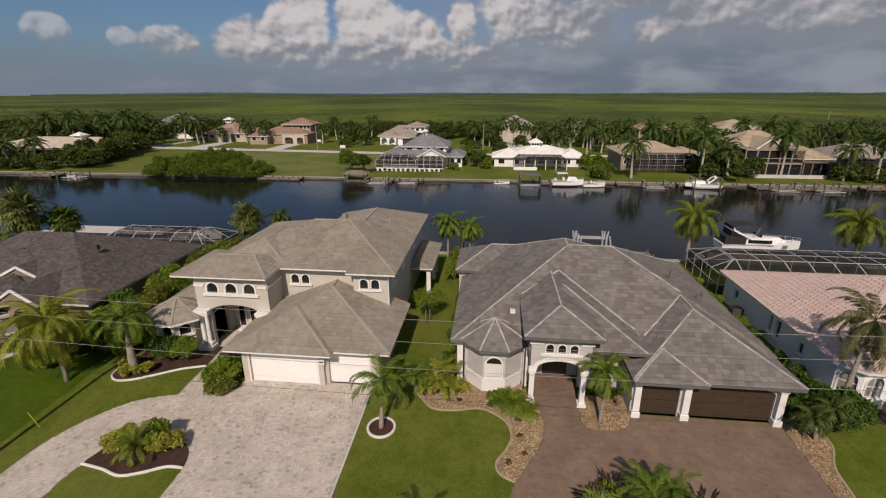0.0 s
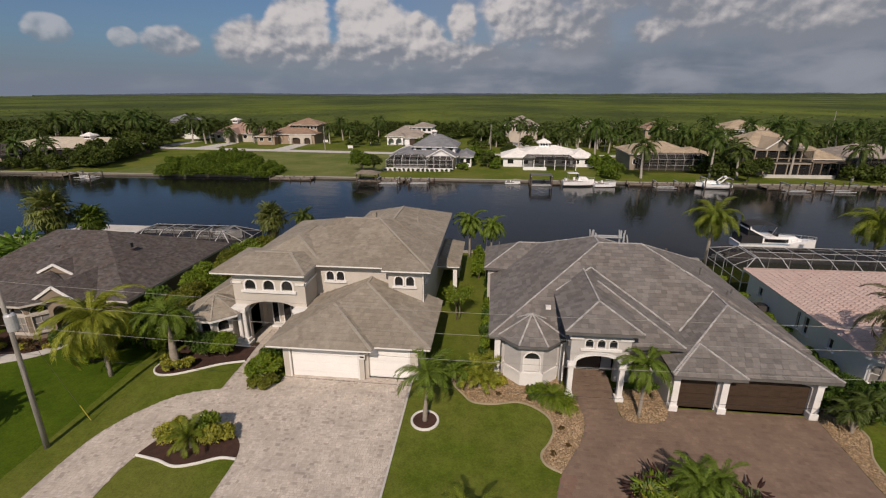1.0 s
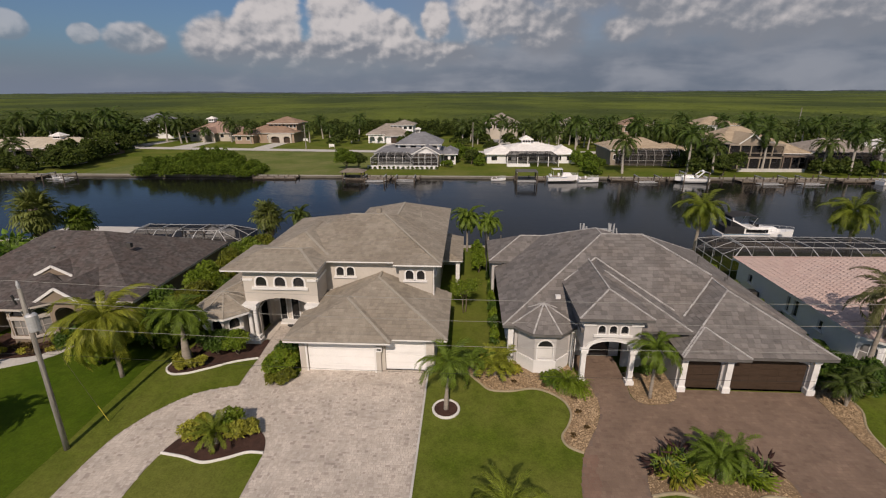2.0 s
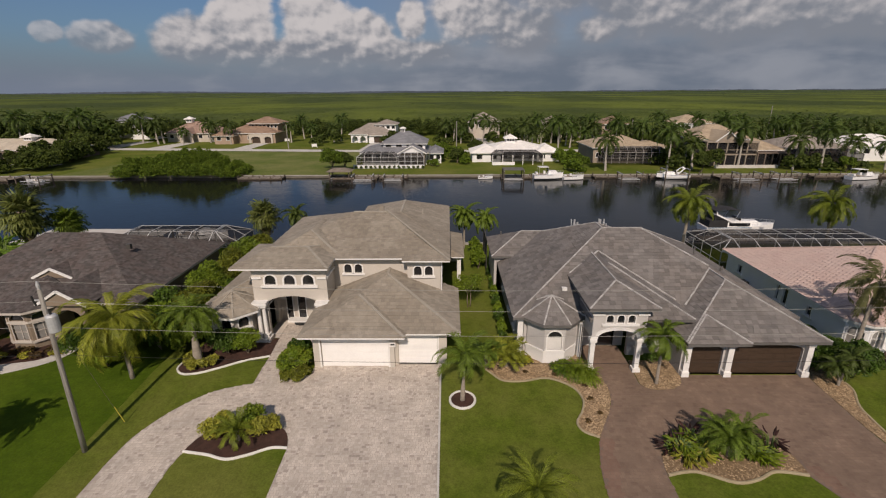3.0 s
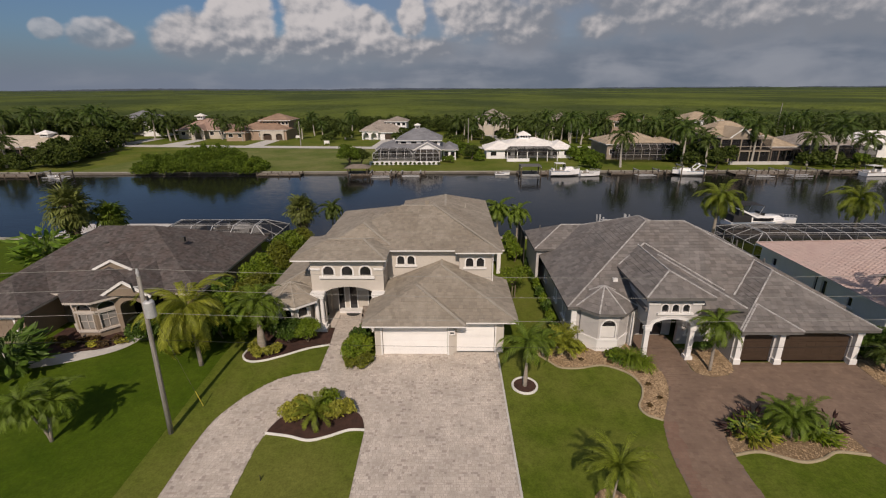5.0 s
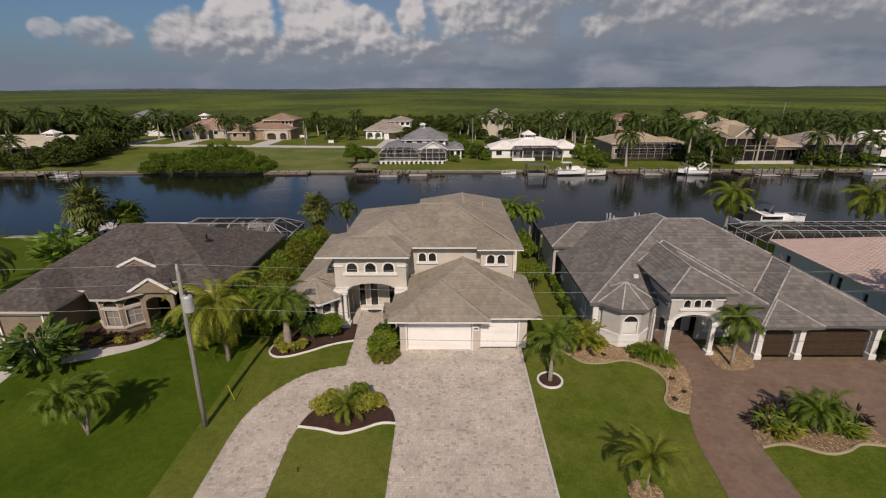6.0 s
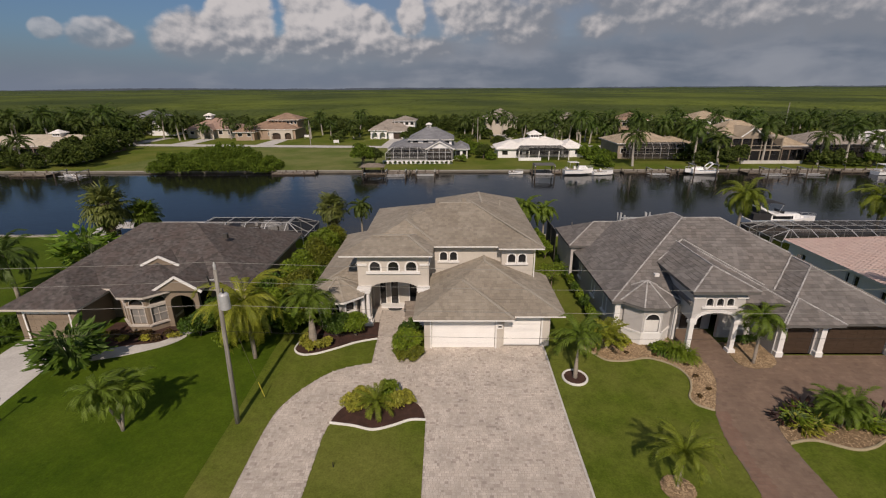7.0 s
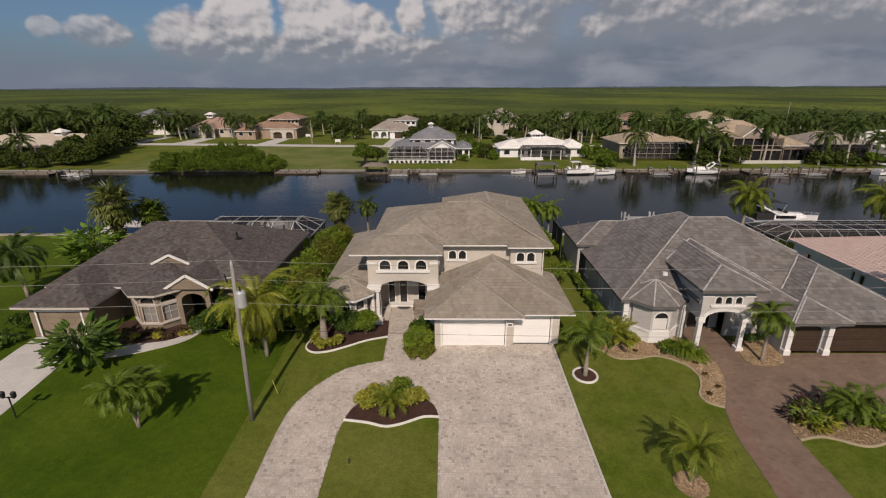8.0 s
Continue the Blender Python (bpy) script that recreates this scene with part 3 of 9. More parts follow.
def tile_slope(poly, w, h, lift, jitter, rng, barrel=False):
    """Overlapping roof tiles on a sloping face whose first two points are its eave. Returns vertices and faces."""
    p = [Vector(q) for q in poly]
    u = (p[1] - p[0]).normalized()
    nrm = u.cross(p[2] - p[0]).normalized()
    if nrm.z < 0:
        nrm = -nrm
    v = nrm.cross(u).normalized()
    if v.z < 0:
        v = -v
    flat2 = [((q - p[0]).dot(u), (q - p[0]).dot(v)) for q in p]
    top = max(q[1] for q in flat2)

    def span(t):
        xs = []
        for i in range(len(flat2)):
            (x1, y1), (x2, y2) = flat2[i - 1], flat2[i]
            if abs(y2 - y1) > 1e-6 and min(y1, y2) - 1e-6 <= t <= max(y1, y2) + 1e-6:
                xs.append(x1 + (x2 - x1) * (t - y1) / (y2 - y1))
            elif abs(y2 - y1) <= 1e-6 and abs(t - y1) < 1e-6:
                xs += [x1, x2]
        return (min(xs), max(xs)) if xs else None

    verts, faces = [], []
    rows = max(1, int(round(top / h)))
    h = top / rows
    for k in range(rows):
        a, b = k * h, (k + 1) * h
        lo, hi = span(a + 1e-4), span(b - 1e-4)
        if not lo or not hi:
            continue
        x = min(lo[0], hi[0]) - w * (0.5 if k % 2 else 0.0)
        end = max(lo[1], hi[1])
        while x < end:
            xa0, xb0 = max(x + 0.006, lo[0]), min(x + w - 0.006, lo[1])
            xa1, xb1 = max(x + 0.006, hi[0]), min(x + w - 0.006, hi[1])
            x += w
            if xb0 - xa0 < 0.01 and xb1 - xa1 < 0.01:
                continue
            if xb0 < xa0:
                xa0 = xb0 = (xa0 + xb0) / 2
            if xb1 < xa1:
                xa1 = xb1 = (xa1 + xb1) / 2
            d = lift * (1 + rng.uniform(-jitter, jitter))
            i = len(verts)
            if barrel:
                for xa, xb, yy, zz in ((xa0, xb0, a - 0.02, d), (xa1, xb1, b, lift * 0.5)):
                    for f, e in ((0.0, 0.0), (0.2, 0.8), (0.5, 1.15), (0.8, 0.8), (1.0, 0.0)):
                        q = p[0] + u * (xa + (xb - xa) * f) + v * yy + nrm * (zz * e)
                        verts.append((q.x, q.y, q.z))
                faces += [(i + k, i + k + 1, i + k + 6, i + k + 5) for k in range(4)] + [(i + 4, i + 3, i + 2, i + 1, i)]
                continue
            for xx, yy, zz in ((xa0, a - 0.02, d), (xb0, a - 0.02, d), (xb1, b, lift * 0.25), (xa1, b, lift * 0.25), (xa0, a - 0.02, 0.0), (xb0, a - 0.02, 0.0)):
                q = p[0] + u * xx + v * yy + nrm * zz
                verts.append((q.x, q.y, q.z))
            faces += [(i, i + 1, i + 2, i + 3), (i + 4, i + 5, i + 1, i), (i + 4, i, i + 3), (i + 5, i + 2, i + 1)]
    return verts, faces


def roof(parent, x0, x1, y0, y1, ez, ridge, rz, tile, cap, fascia, tw=0.36, th=0.36, thick=0.2, lift=0.035, caps=(1, 1, 1, 1, 1), cap_w=0.2, seed=1, slopes=(1, 1, 1, 1), barrel=False):
    """A hipped roof over a rectangle: deck with fascia, tiles and caps. ridge: its two ends (xa, ya, xb, yb), the first nearer the front left."""
    rng = random.Random(seed)
    xa, ya, xb, yb = ridge
    A, B, C, D = (x0, y0, ez), (x1, y0, ez), (x1, y1, ez), (x0, y1, ez)
    P, Q = (xa, ya, rz), (xb, yb, rz)
    if abs(yb - ya) < abs(xb - xa):
        sides = [(A, B, Q, P), (B, C, Q), (C, D, P, Q), (D, A, P)]
        hips = [(A, P), (B, Q), (C, Q), (D, P), (P, Q)]
    else:
        sides = [(A, B, P), (B, C, Q, P), (C, D, Q), (D, A, P, Q)]
        hips = [(A, P), (B, P), (C, Q), (D, Q), (P, Q)]
    bm = bmesh.new()
    vs = {}

    def vert(q):
        if q not in vs:
            vs[q] = bm.verts.new(q)
        return vs[q]

    for s in sides:
        s = list(dict.fromkeys(s))
        bm.faces.new([vert(q) for q in s])
    low = [(q[0], q[1], q[2] - thick) for q in (A, B, C, D)]
    for i in range(4):
        q, r = (A, B, C, D)[i], (A, B, C, D)[(i + 1) % 4]
        bm.faces.new([vert(low[i]), vert(low[(i + 1) % 4]), vert(r), vert(q)])
    bm.faces.new([vert(q) for q in low[::-1]])
    bmesh.ops.recalc_face_normals(bm, faces=bm.faces[:])
    deck = part("roof", bm, fascia, parent)
    deck.data.materials.append(tile)
    for f in deck.data.polygons:
        f.material_index = 1 if f.normal.z > 0.05 else 0
    verts, faces = [], []
    for keep, s in zip(slopes, sides):
        if not keep:
            continue
        s = list(dict.fromkeys(s))
        v, f = tile_slope([(q[0], q[1], q[2] + 0.004) for q in s], tw, th, lift, 0.3, rng, barrel)
        n = len(verts)
        verts += v
        faces += [tuple(i + n for i in g) for g in f]
    under(arrays_object("roof_tiles", verts, faces, tile), deck, kind="stuff")
    for keep, (p, q) in zip(caps, hips):
        if keep and (Vector(p) - Vector(q)).length > 0.3:
            bm = bmesh.new()
            p, q = Vector(p), Vector(q)
            n = max(1, int((q - p).length / 0.42))
            for k in range(n):
                a, b = p.lerp(q, k / n), p.lerp(q, (k + 0.97) / n)
                beam(bm, a + Vector((0, 0, lift + 0.012)), b + Vector((0, 0, lift - 0.004)), cap_w * (1 + 0.06 * (k % 2)), 0.075)
            under(mesh_object("ridge_cap", bm, cap), deck, kind="stuff")
    return deck


def sectional_door(parent, x0, x1, y, z0, z1, material, label, rows=4, cols=8, head=None):
    """A garage door of framed sections; head: an arched top outline that the opening cuts."""
    bm = boxes((x0, x1, y + 0.05, y + 0.09, z0, z1))
    door = part("garage_door", bm, material, parent, label)
    dz, dx = (z1 - z0) / rows, (x1 - x0) / cols
    for r in range(rows):
        bm = bmesh.new()
        box(bm, x0 + 0.005, x1 - 0.005, y + 0.025, y + 0.048, z0 + r * dz + 0.008, z0 + (r + 1) * dz - 0.008)
        for c in range(cols):
            box(bm, x0 + c * dx + 0.09, x0 + (c + 1) * dx - 0.09, y + 0.012, y + 0.025, z0 + r * dz + 0.10, z0 + (r + 1) * dz - 0.10)
        part("door_panel", bm, material, door)
    return door

# ---- ground, canal ----
WATER_Z = -1.9
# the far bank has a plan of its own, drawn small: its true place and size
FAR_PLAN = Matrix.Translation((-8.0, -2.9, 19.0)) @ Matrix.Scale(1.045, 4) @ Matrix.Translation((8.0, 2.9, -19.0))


def standing():
    return set(ob.name for ob in bpy.data.objects)


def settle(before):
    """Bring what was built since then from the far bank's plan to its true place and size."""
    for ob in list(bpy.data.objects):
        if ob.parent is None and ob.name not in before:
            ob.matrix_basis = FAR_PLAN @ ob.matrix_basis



def ground_sheet():
    stations = [(-300, -0.6), (12, -0.6), (19, -0.4), (26, 0.0), (55, 0.0), (55.04, -4.2), (116.08, -4.2), (116.12, -1.445), (250, -1.445), (4900, -1.2)]
    xs = [-4800, -400, -120, 0, 120, 400, 4800]
    verts = [(x, y, z) for y, z in stations for x in xs]
    n = len(xs)
    faces = [(j * n + i, j * n + i + 1, (j + 1) * n + i + 1, (j + 1) * n + i) for j in range(len(stations) - 1) for i in range(n - 1)]
    return tagged(arrays_object("ground", verts, faces, LAWN), "mown green lawn on both banks of the canal", "lawn", kind="structure")


ground_sheet()
tagged(arrays_object("water", [(-4800, 55.0, WATER_Z), (4800, 55.0, WATER_Z), (4800, 116.1, WATER_Z), (-4800, 116.1, WATER_Z)], [(0, 1, 2, 3)], WATER), "dark calm canal water with soft ripples", "canal", kind="structure")


def seawall(name, y, side, z):
    """Concrete wall with a cap, divided into panels."""
    wall = thing(name, "pale concrete seawall with a flat cap", "seawall", kind="structure")
    x = -260.0
    cap, panel = bmesh.new(), bmesh.new()
    while x < 260:
        box(panel, x + 0.02, x + 2.98, min(y, y + 0.25 * side), max(y, y + 0.25 * side), -4.0, z - 0.05)
        box(cap, x, x + 2.99, min(y - 0.2 * side, y + 0.4 * side), max(y - 0.2 * side, y + 0.4 * side), z - 0.05, z + 0.15)
        x += 3.0
    part("panel", panel, SEAWALL_PANEL, wall, kind="stuff")
    part("cap", cap, SEAWALL, wall, kind="stuff")


seawall("seawall_near", 55.0, 1, 0.02)
tagged(drape("lawn_left", [(-75, 4.2), (-28.3, 4.2), (-28.3, 31.0), (-31.0, 33.0), (-31.0, 54.6), (-75, 54.6)], LAWN_LUSH, 0.008), "lush dark green lawn round the brown house", "lawn", kind="structure")
# street behind the walk
tagged(drape("road", [(-300, -3.0), (300, -3.0), (300, 4.0), (-300, 4.0)], ASPHALT, 0.02), "grey asphalt street along the lots", "road", kind="structure")
# far seawall, open lot and far road
before = standing()
seawall("seawall_far", 111.0, -1, -0.56)
tagged(arrays_object("lawn_lot", [(-105, 112, -0.535), (-33, 112, -0.535), (-33, 156, -0.535), (-98, 162, -0.535)], [(0, 1, 2, 3)], LAWN_DRY), "empty mown lot with drier grass", "lawn", kind="structure")
tagged(arrays_object("road", [(-330, 172, -0.51), (-125, 165.5, -0.51), (-30, 156.5, -0.51), (60, 156, -0.51), (60, 162, -0.51), (-30, 162.5, -0.51), (-125, 172, -0.51), (-330, 178.5, -0.51)],
       [(0, 1, 6, 7), (1, 2, 5, 6), (2, 3, 4, 5)], CONCRETE), "pale road behind the far lots", "road", kind="structure")
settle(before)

# ---- drives and beds ----
ISLAND_ARCH = smooth_line([(-22.2, 18.56), (-21.75, 19.75), (-20.7, 20.7), (-19.3, 21.05), (-17.8, 20.8), (-16.75, 20.0), (-16.35, 18.85)], 5)
TAN_DRIVE = ([(-7.7, 26.9), (-7.7, 4.0), (-16.3, 4.0)] + ISLAND_ARCH[::-1] + [(-22.36, 17.4), (-22.38, 4.0), (-26.0, 4.0)]
             + smooth_line([(-26.0, 13.0), (-25.95, 18.5), (-25.4, 20.6), (-24.3, 22.4), (-22.8, 23.8), (-20.55, 24.6)], 5) + [(-20.6, 27.8), (-20.9, 30.6), (-20.9, 33.0), (-17.6, 33.0), (-17.6, 30.7), (-19.3, 26.2), (-18.6, 24.9), (-16.8, 25.6), (-16.8, 26.9)])
tan_drive = tagged(drape("driveway_tan", TAN_DRIVE, JOINT_TAN, 0.02), "curved driveway of tumbled tan pavers", "driveway", kind="structure")
GREY_LEFT = smooth_line([(3.0, 26.4), (3.55, 25.4), (3.67, 23.8), (3.2, 22.2), (1.85, 19.8), (1.15, 17.3), (1.0, 15.5), (0.8, 13.5), (0.4, 11.0)], 4)
ISLE_TOP = smooth_line([(4.55, 16.95), (4.85, 18.4), (5.6, 19.6), (7.2, 20.2), (9.2, 20.3), (10.8, 19.9), (11.8, 19.1), (12.15, 18.1), (12.05, 17.0)], 4)
GREY_DRIVE = ([(0.4, 4.0)] + [(4.5, 4.0), (4.5, 15.2)] + ISLE_TOP + [(12.8, 15.3), (13.2, 11.0), (13.2, 4.0), (19.6, 4.0), (18.6, 14.0), (17.95, 20.4), (17.95, 25.6)]
              + [(9.1, 25.6), (8.9, 24.7)] + smooth_line([(8.2, 24.15), (6.9, 23.95), (6.0, 24.6), (6.1, 26.2)], 4) + [(6.1, 29.5), (3.0, 29.5)] + GREY_LEFT)
grey_drive = tagged(drape("driveway_brown", GREY_DRIVE, JOINT_BROWN, 0.02), "driveway of reddish-brown pavers", "driveway", kind="structure")

tagged(drape("bed_island", ISLAND_ARCH + smooth_line([(-16.38, 18.85), (-17.3, 18.84), (-18.4, 18.32), (-19.5, 18.0), (-20.75, 18.33), (-22.17, 18.56)], 5)[1:-1], MULCH, 0.05), "dark mulched planting island in the driveway", "flower bed", kind="structure")
tagged(edging("kerb_island", smooth_line([(-22.2, 18.56), (-20.75, 18.33), (-19.5, 18.0), (-18.4, 18.32), (-17.3, 18.84), (-16.35, 18.85)], 6), KERB, 0.13), "white concrete edging of the planting island", "edging", kind="structure")
ENTRY_EDGE = smooth_line([(-20.6, 27.9), (-22.2, 27.3), (-23.66, 26.35), (-24.9, 25.7), (-26.0, 25.6), (-26.7, 26.3), (-26.6, 27.7)], 6)
tagged(drape("bed_entry", ENTRY_EDGE + [(-26.4, 30.0), (-20.8, 30.6)], MULCH, 0.05), "mulched bed in front of the beige house", "flower bed", kind="structure")
tagged(edging("kerb_entry", ENTRY_EDGE, KERB, 0.13), "curved white concrete edging", "edging", kind="structure")
RING = [(-6.17 + 0.82 * math.cos(a * math.pi / 16), 22.95 + 0.82 * math.sin(a * math.pi / 16)) for a in range(32)]
tagged(drape("bed_ring", RING, MULCH, 0.05), "round mulched tree ring", "flower bed", kind="structure")
tagged(edging("kerb_ring", RING, KERB, 0.15, closed=True), "round white concrete edging", "edging", kind="structure")
PALM_RING = [(-3.2 + 0.85 * math.cos(a * math.pi / 12), 13.9 + 0.85 * math.sin(a * math.pi / 12)) for a in range(24)]
tagged(drape("bed_palm", PALM_RING, GRAVEL, 0.04), "round gravel bed under a young palm", "flower bed", kind="structure")
BED_EDGE = smooth_line([(-4.9, 27.4), (-4.6, 26.5), (-4.0, 25.7), (-3.3, 24.95), (-2.0, 24.86), (-0.45, 25.2), (0.6, 24.87), (1.46, 24.06), (1.7, 22.95), (1.36, 21.9), (0.8, 20.95), (1.0, 20.2), (1.8, 19.75)], 5)
BED_STONE = BED_EDGE + smooth_line([(3.2, 22.2), (3.67, 23.8), (3.5, 25.5), (2.9, 27.0)], 4) + [(2.4, 28.4), (-1.9, 28.4), (-3.6, 28.6)]
tagged(drape("bed_stone", BED_STONE, GRAVEL, 0.04), "bed of tan river stones before the grey house", "stone bed", kind="structure")
tagged(edging("kerb_stone", BED_EDGE, KERB_TAN, 0.13, 0.09), "buff concrete edging of the stone bed", "edging", kind="structure")
BED_PALM = smooth_line([(6.15, 26.3), (6.05, 24.6), (6.9, 23.98), (8.2, 24.2), (8.85, 24.7)], 4) + [(9.2, 25.6), (9.2, 27.4), (6.2, 27.4)]
tagged(drape("bed_porch", BED_PALM, GRAVEL, 0.04), "small stone bed beside the porch", "stone bed", kind="structure")
ISLE_CURB = smooth_line([(4.58, 17.0), (6.17, 17.25), (7.9, 16.55), (9.2, 16.75), (10.45, 17.27), (12.03, 17.03)], 5)
BED_ISLE = ISLE_TOP[:-1] + ISLE_CURB[::-1][:-1]
tagged(drape("bed_drive", BED_ISLE, GRAVEL, 0.04), "gravel planting island in the brown driveway", "stone bed", kind="structure")
tagged(edging("kerb_drive", ISLE_CURB, KERB_TAN, 0.16, 0.11), "buff concrete edging of the gravel island", "edging", kind="structure")
BED_SIDE = [(17.97, 25.6), (17.97, 20.4)] + smooth_line([(18.5, 17.0), (18.85, 20.6), (19.1, 22.4), (20.0, 24.1), (19.9, 25.6), (19.6, 27.0)], 4) + [(18.4, 27.6)]
tagged(drape("bed_side", BED_SIDE, GRAVEL, 0.04), "stone bed along the edge of the brown driveway", "stone bed", kind="structure")
tagged(edging("kerb_side", smooth_line([(18.5, 17.0), (18.85, 20.6), (19.1, 22.4), (20.0, 24.1), (19.9, 25.6)], 5), KERB_TAN, 0.13, 0.09), "buff concrete edging", "edging", kind="structure")
tagged(drape("driveway_left", [(-48.9, 27.8), (-44.4, 27.8), (-44.0, 24.0), (-43.8, 19.0), (-43.6, 4.0), (-48.4, 4.0)], CONCRETE, 0.03), "pale concrete driveway of the brown house", "driveway", kind="structure")
WALK = smooth_line([(-44.2, 25.2), (-42.2, 25.6), (-40.6, 26.6), (-38.0, 27.3), (-37.2, 28.4), (-36.9, 30.5)], 4)
WALK_IN = smooth_line([(-35.9, 30.3), (-36.1, 28.2), (-36.9, 26.9), (-38.7, 25.75), (-40.8, 24.95), (-44.1, 24.1)], 4)
tagged(drape("path_left", WALK + WALK_IN, CONCRETE, 0.03), "curved pale concrete path to the brown house", "path", kind="structure")
tagged(drape("bed_left", [(-43.4, 28.6), (-41.9, 26.1)] + WALK[6:] + [(-36.6, 30.6), (-43.4, 30.6)], MULCH, 0.04), "mulched bed under the bay window", "flower bed", kind="structure")
tagged(drape("patio_canal", [(-59.5, 52.6), (-47.0, 53.6), (-47.0, 54.7), (-62.0, 54.7)], CONCRETE, 0.05), "pale concrete landing beside the canal", "patio", kind="structure")
tagged(drape("edge_strip", [(-7.7, 26.9), (-7.58, 26.9), (-7.58, 4.0), (-7.7, 4.0)], CONCRETE, 0.035), "narrow pale concrete edge of the paver driveway", "edging", kind="structure")


def jetty(label, outline_boxes):
    """A pale deck on short posts at the canal's edge."""
    j = thing("jetty", label, "jetty")
    for x0, x1, y0, y1 in outline_boxes:
        part("deck", boxes((x0, x1, y0, y1, -0.32, -0.12)), CONCRETE, j)
        for x in (x0 + 0.3, x1 - 0.3):
            for y in (y0 + 0.3, y1 - 0.3):
                part("post", tube(bmesh.new(), [(x, y, -3.5), (x, y, -0.32)], [0.15, 0.15], 8), PILE_WOOD, j)


jetty("pale L-shaped jetty at the canal behind the brown house", ((-66.4, -62.6, 55.35, 60.0), (-65.6, -47.5, 60.01, 62.9)))


def stones(name, poly, count, seed, parent_label):
    """Loose river stones heaped over a bed."""
    rng = random.Random(seed)
    xs, ys = [p[0] for p in poly], [p[1] for p in poly]
    verts, faces = [], []
    octa = [(1, 0, 0), (0, 1, 0), (-1, 0, 0), (0, -1, 0), (0, 0, 1)]
    made = 0
    while made < count:
        x, y = rng.uniform(min(xs), max(xs)), rng.uniform(min(ys), max(ys))
        if not inside(x, y, poly):
            continue
        made += 1
        r, a, z = rng.choice((0.045, 0.06, 0.06, 0.075, 0.1)), rng.uniform(0, 6.28), level(y) + 0.035
        i = len(verts)
        for px, py, pz in octa:
            k = rng.uniform(0.75, 1.2)
            verts.append((x + r * k * (px * math.cos(a) - py * math.sin(a) * 0.75), y + r * k * (px * math.sin(a) + py * math.cos(a) * 0.75), z + pz * r * 0.55))
        faces += [(i, i + 1, i + 4), (i + 1, i + 2, i + 4), (i + 2, i + 3, i + 4), (i + 3, i, i + 4)]
    return tagged(arrays_object(name, verts, faces, STONE), parent_label, "stones", kind="stuff")


stones("river_stones", BED_STONE, 6500, 3, "tan river stones in the curved bed")
stones("river_stones", BED_PALM, 1300, 4, "tan river stones beside the porch")
stones("river_stones", BED_ISLE, 1300, 5, "tan river stones in the driveway island")
stones("river_stones", BED_SIDE, 1800, 6, "tan river stones along the driveway edge")
stones("river_stones", PALM_RING, 380, 7, "tan stones round a young palm")

# ---- beige two-storey house ----


def at(x, y, z=0.0, turn=0.0):
    return pose(x, y, z, 0, 0, turn)


def column(parent, x, y, z0, z1, r, material=None, square=False):
    """A column with a plinth and a capital."""
    bm = boxes((x - r * 1.7, x + r * 1.7, y - r * 1.7, y + r * 1.7, z0, z0 + 0.28), (x - r * 1.5, x + r * 1.5, y - r * 1.5, y + r * 1.5, z1 - 0.22, z1))
    if square:
        box(bm, x - r, x + r, y - r, y + r, z0 + 0.28, z1 - 0.22)
    else:
        tube(bm, [(x, y, z0 + 0.28), (x, y, z0 + 0.4), (x, y, (z0 + z1) / 2), (x, y, z1 - 0.34), (x, y, z1 - 0.22)], [r * 1.2, r, r * 0.97, r * 0.88, r * 1.15], 14)
    return part("column", bm, material or TRIM, parent, "white column with plinth and capital")


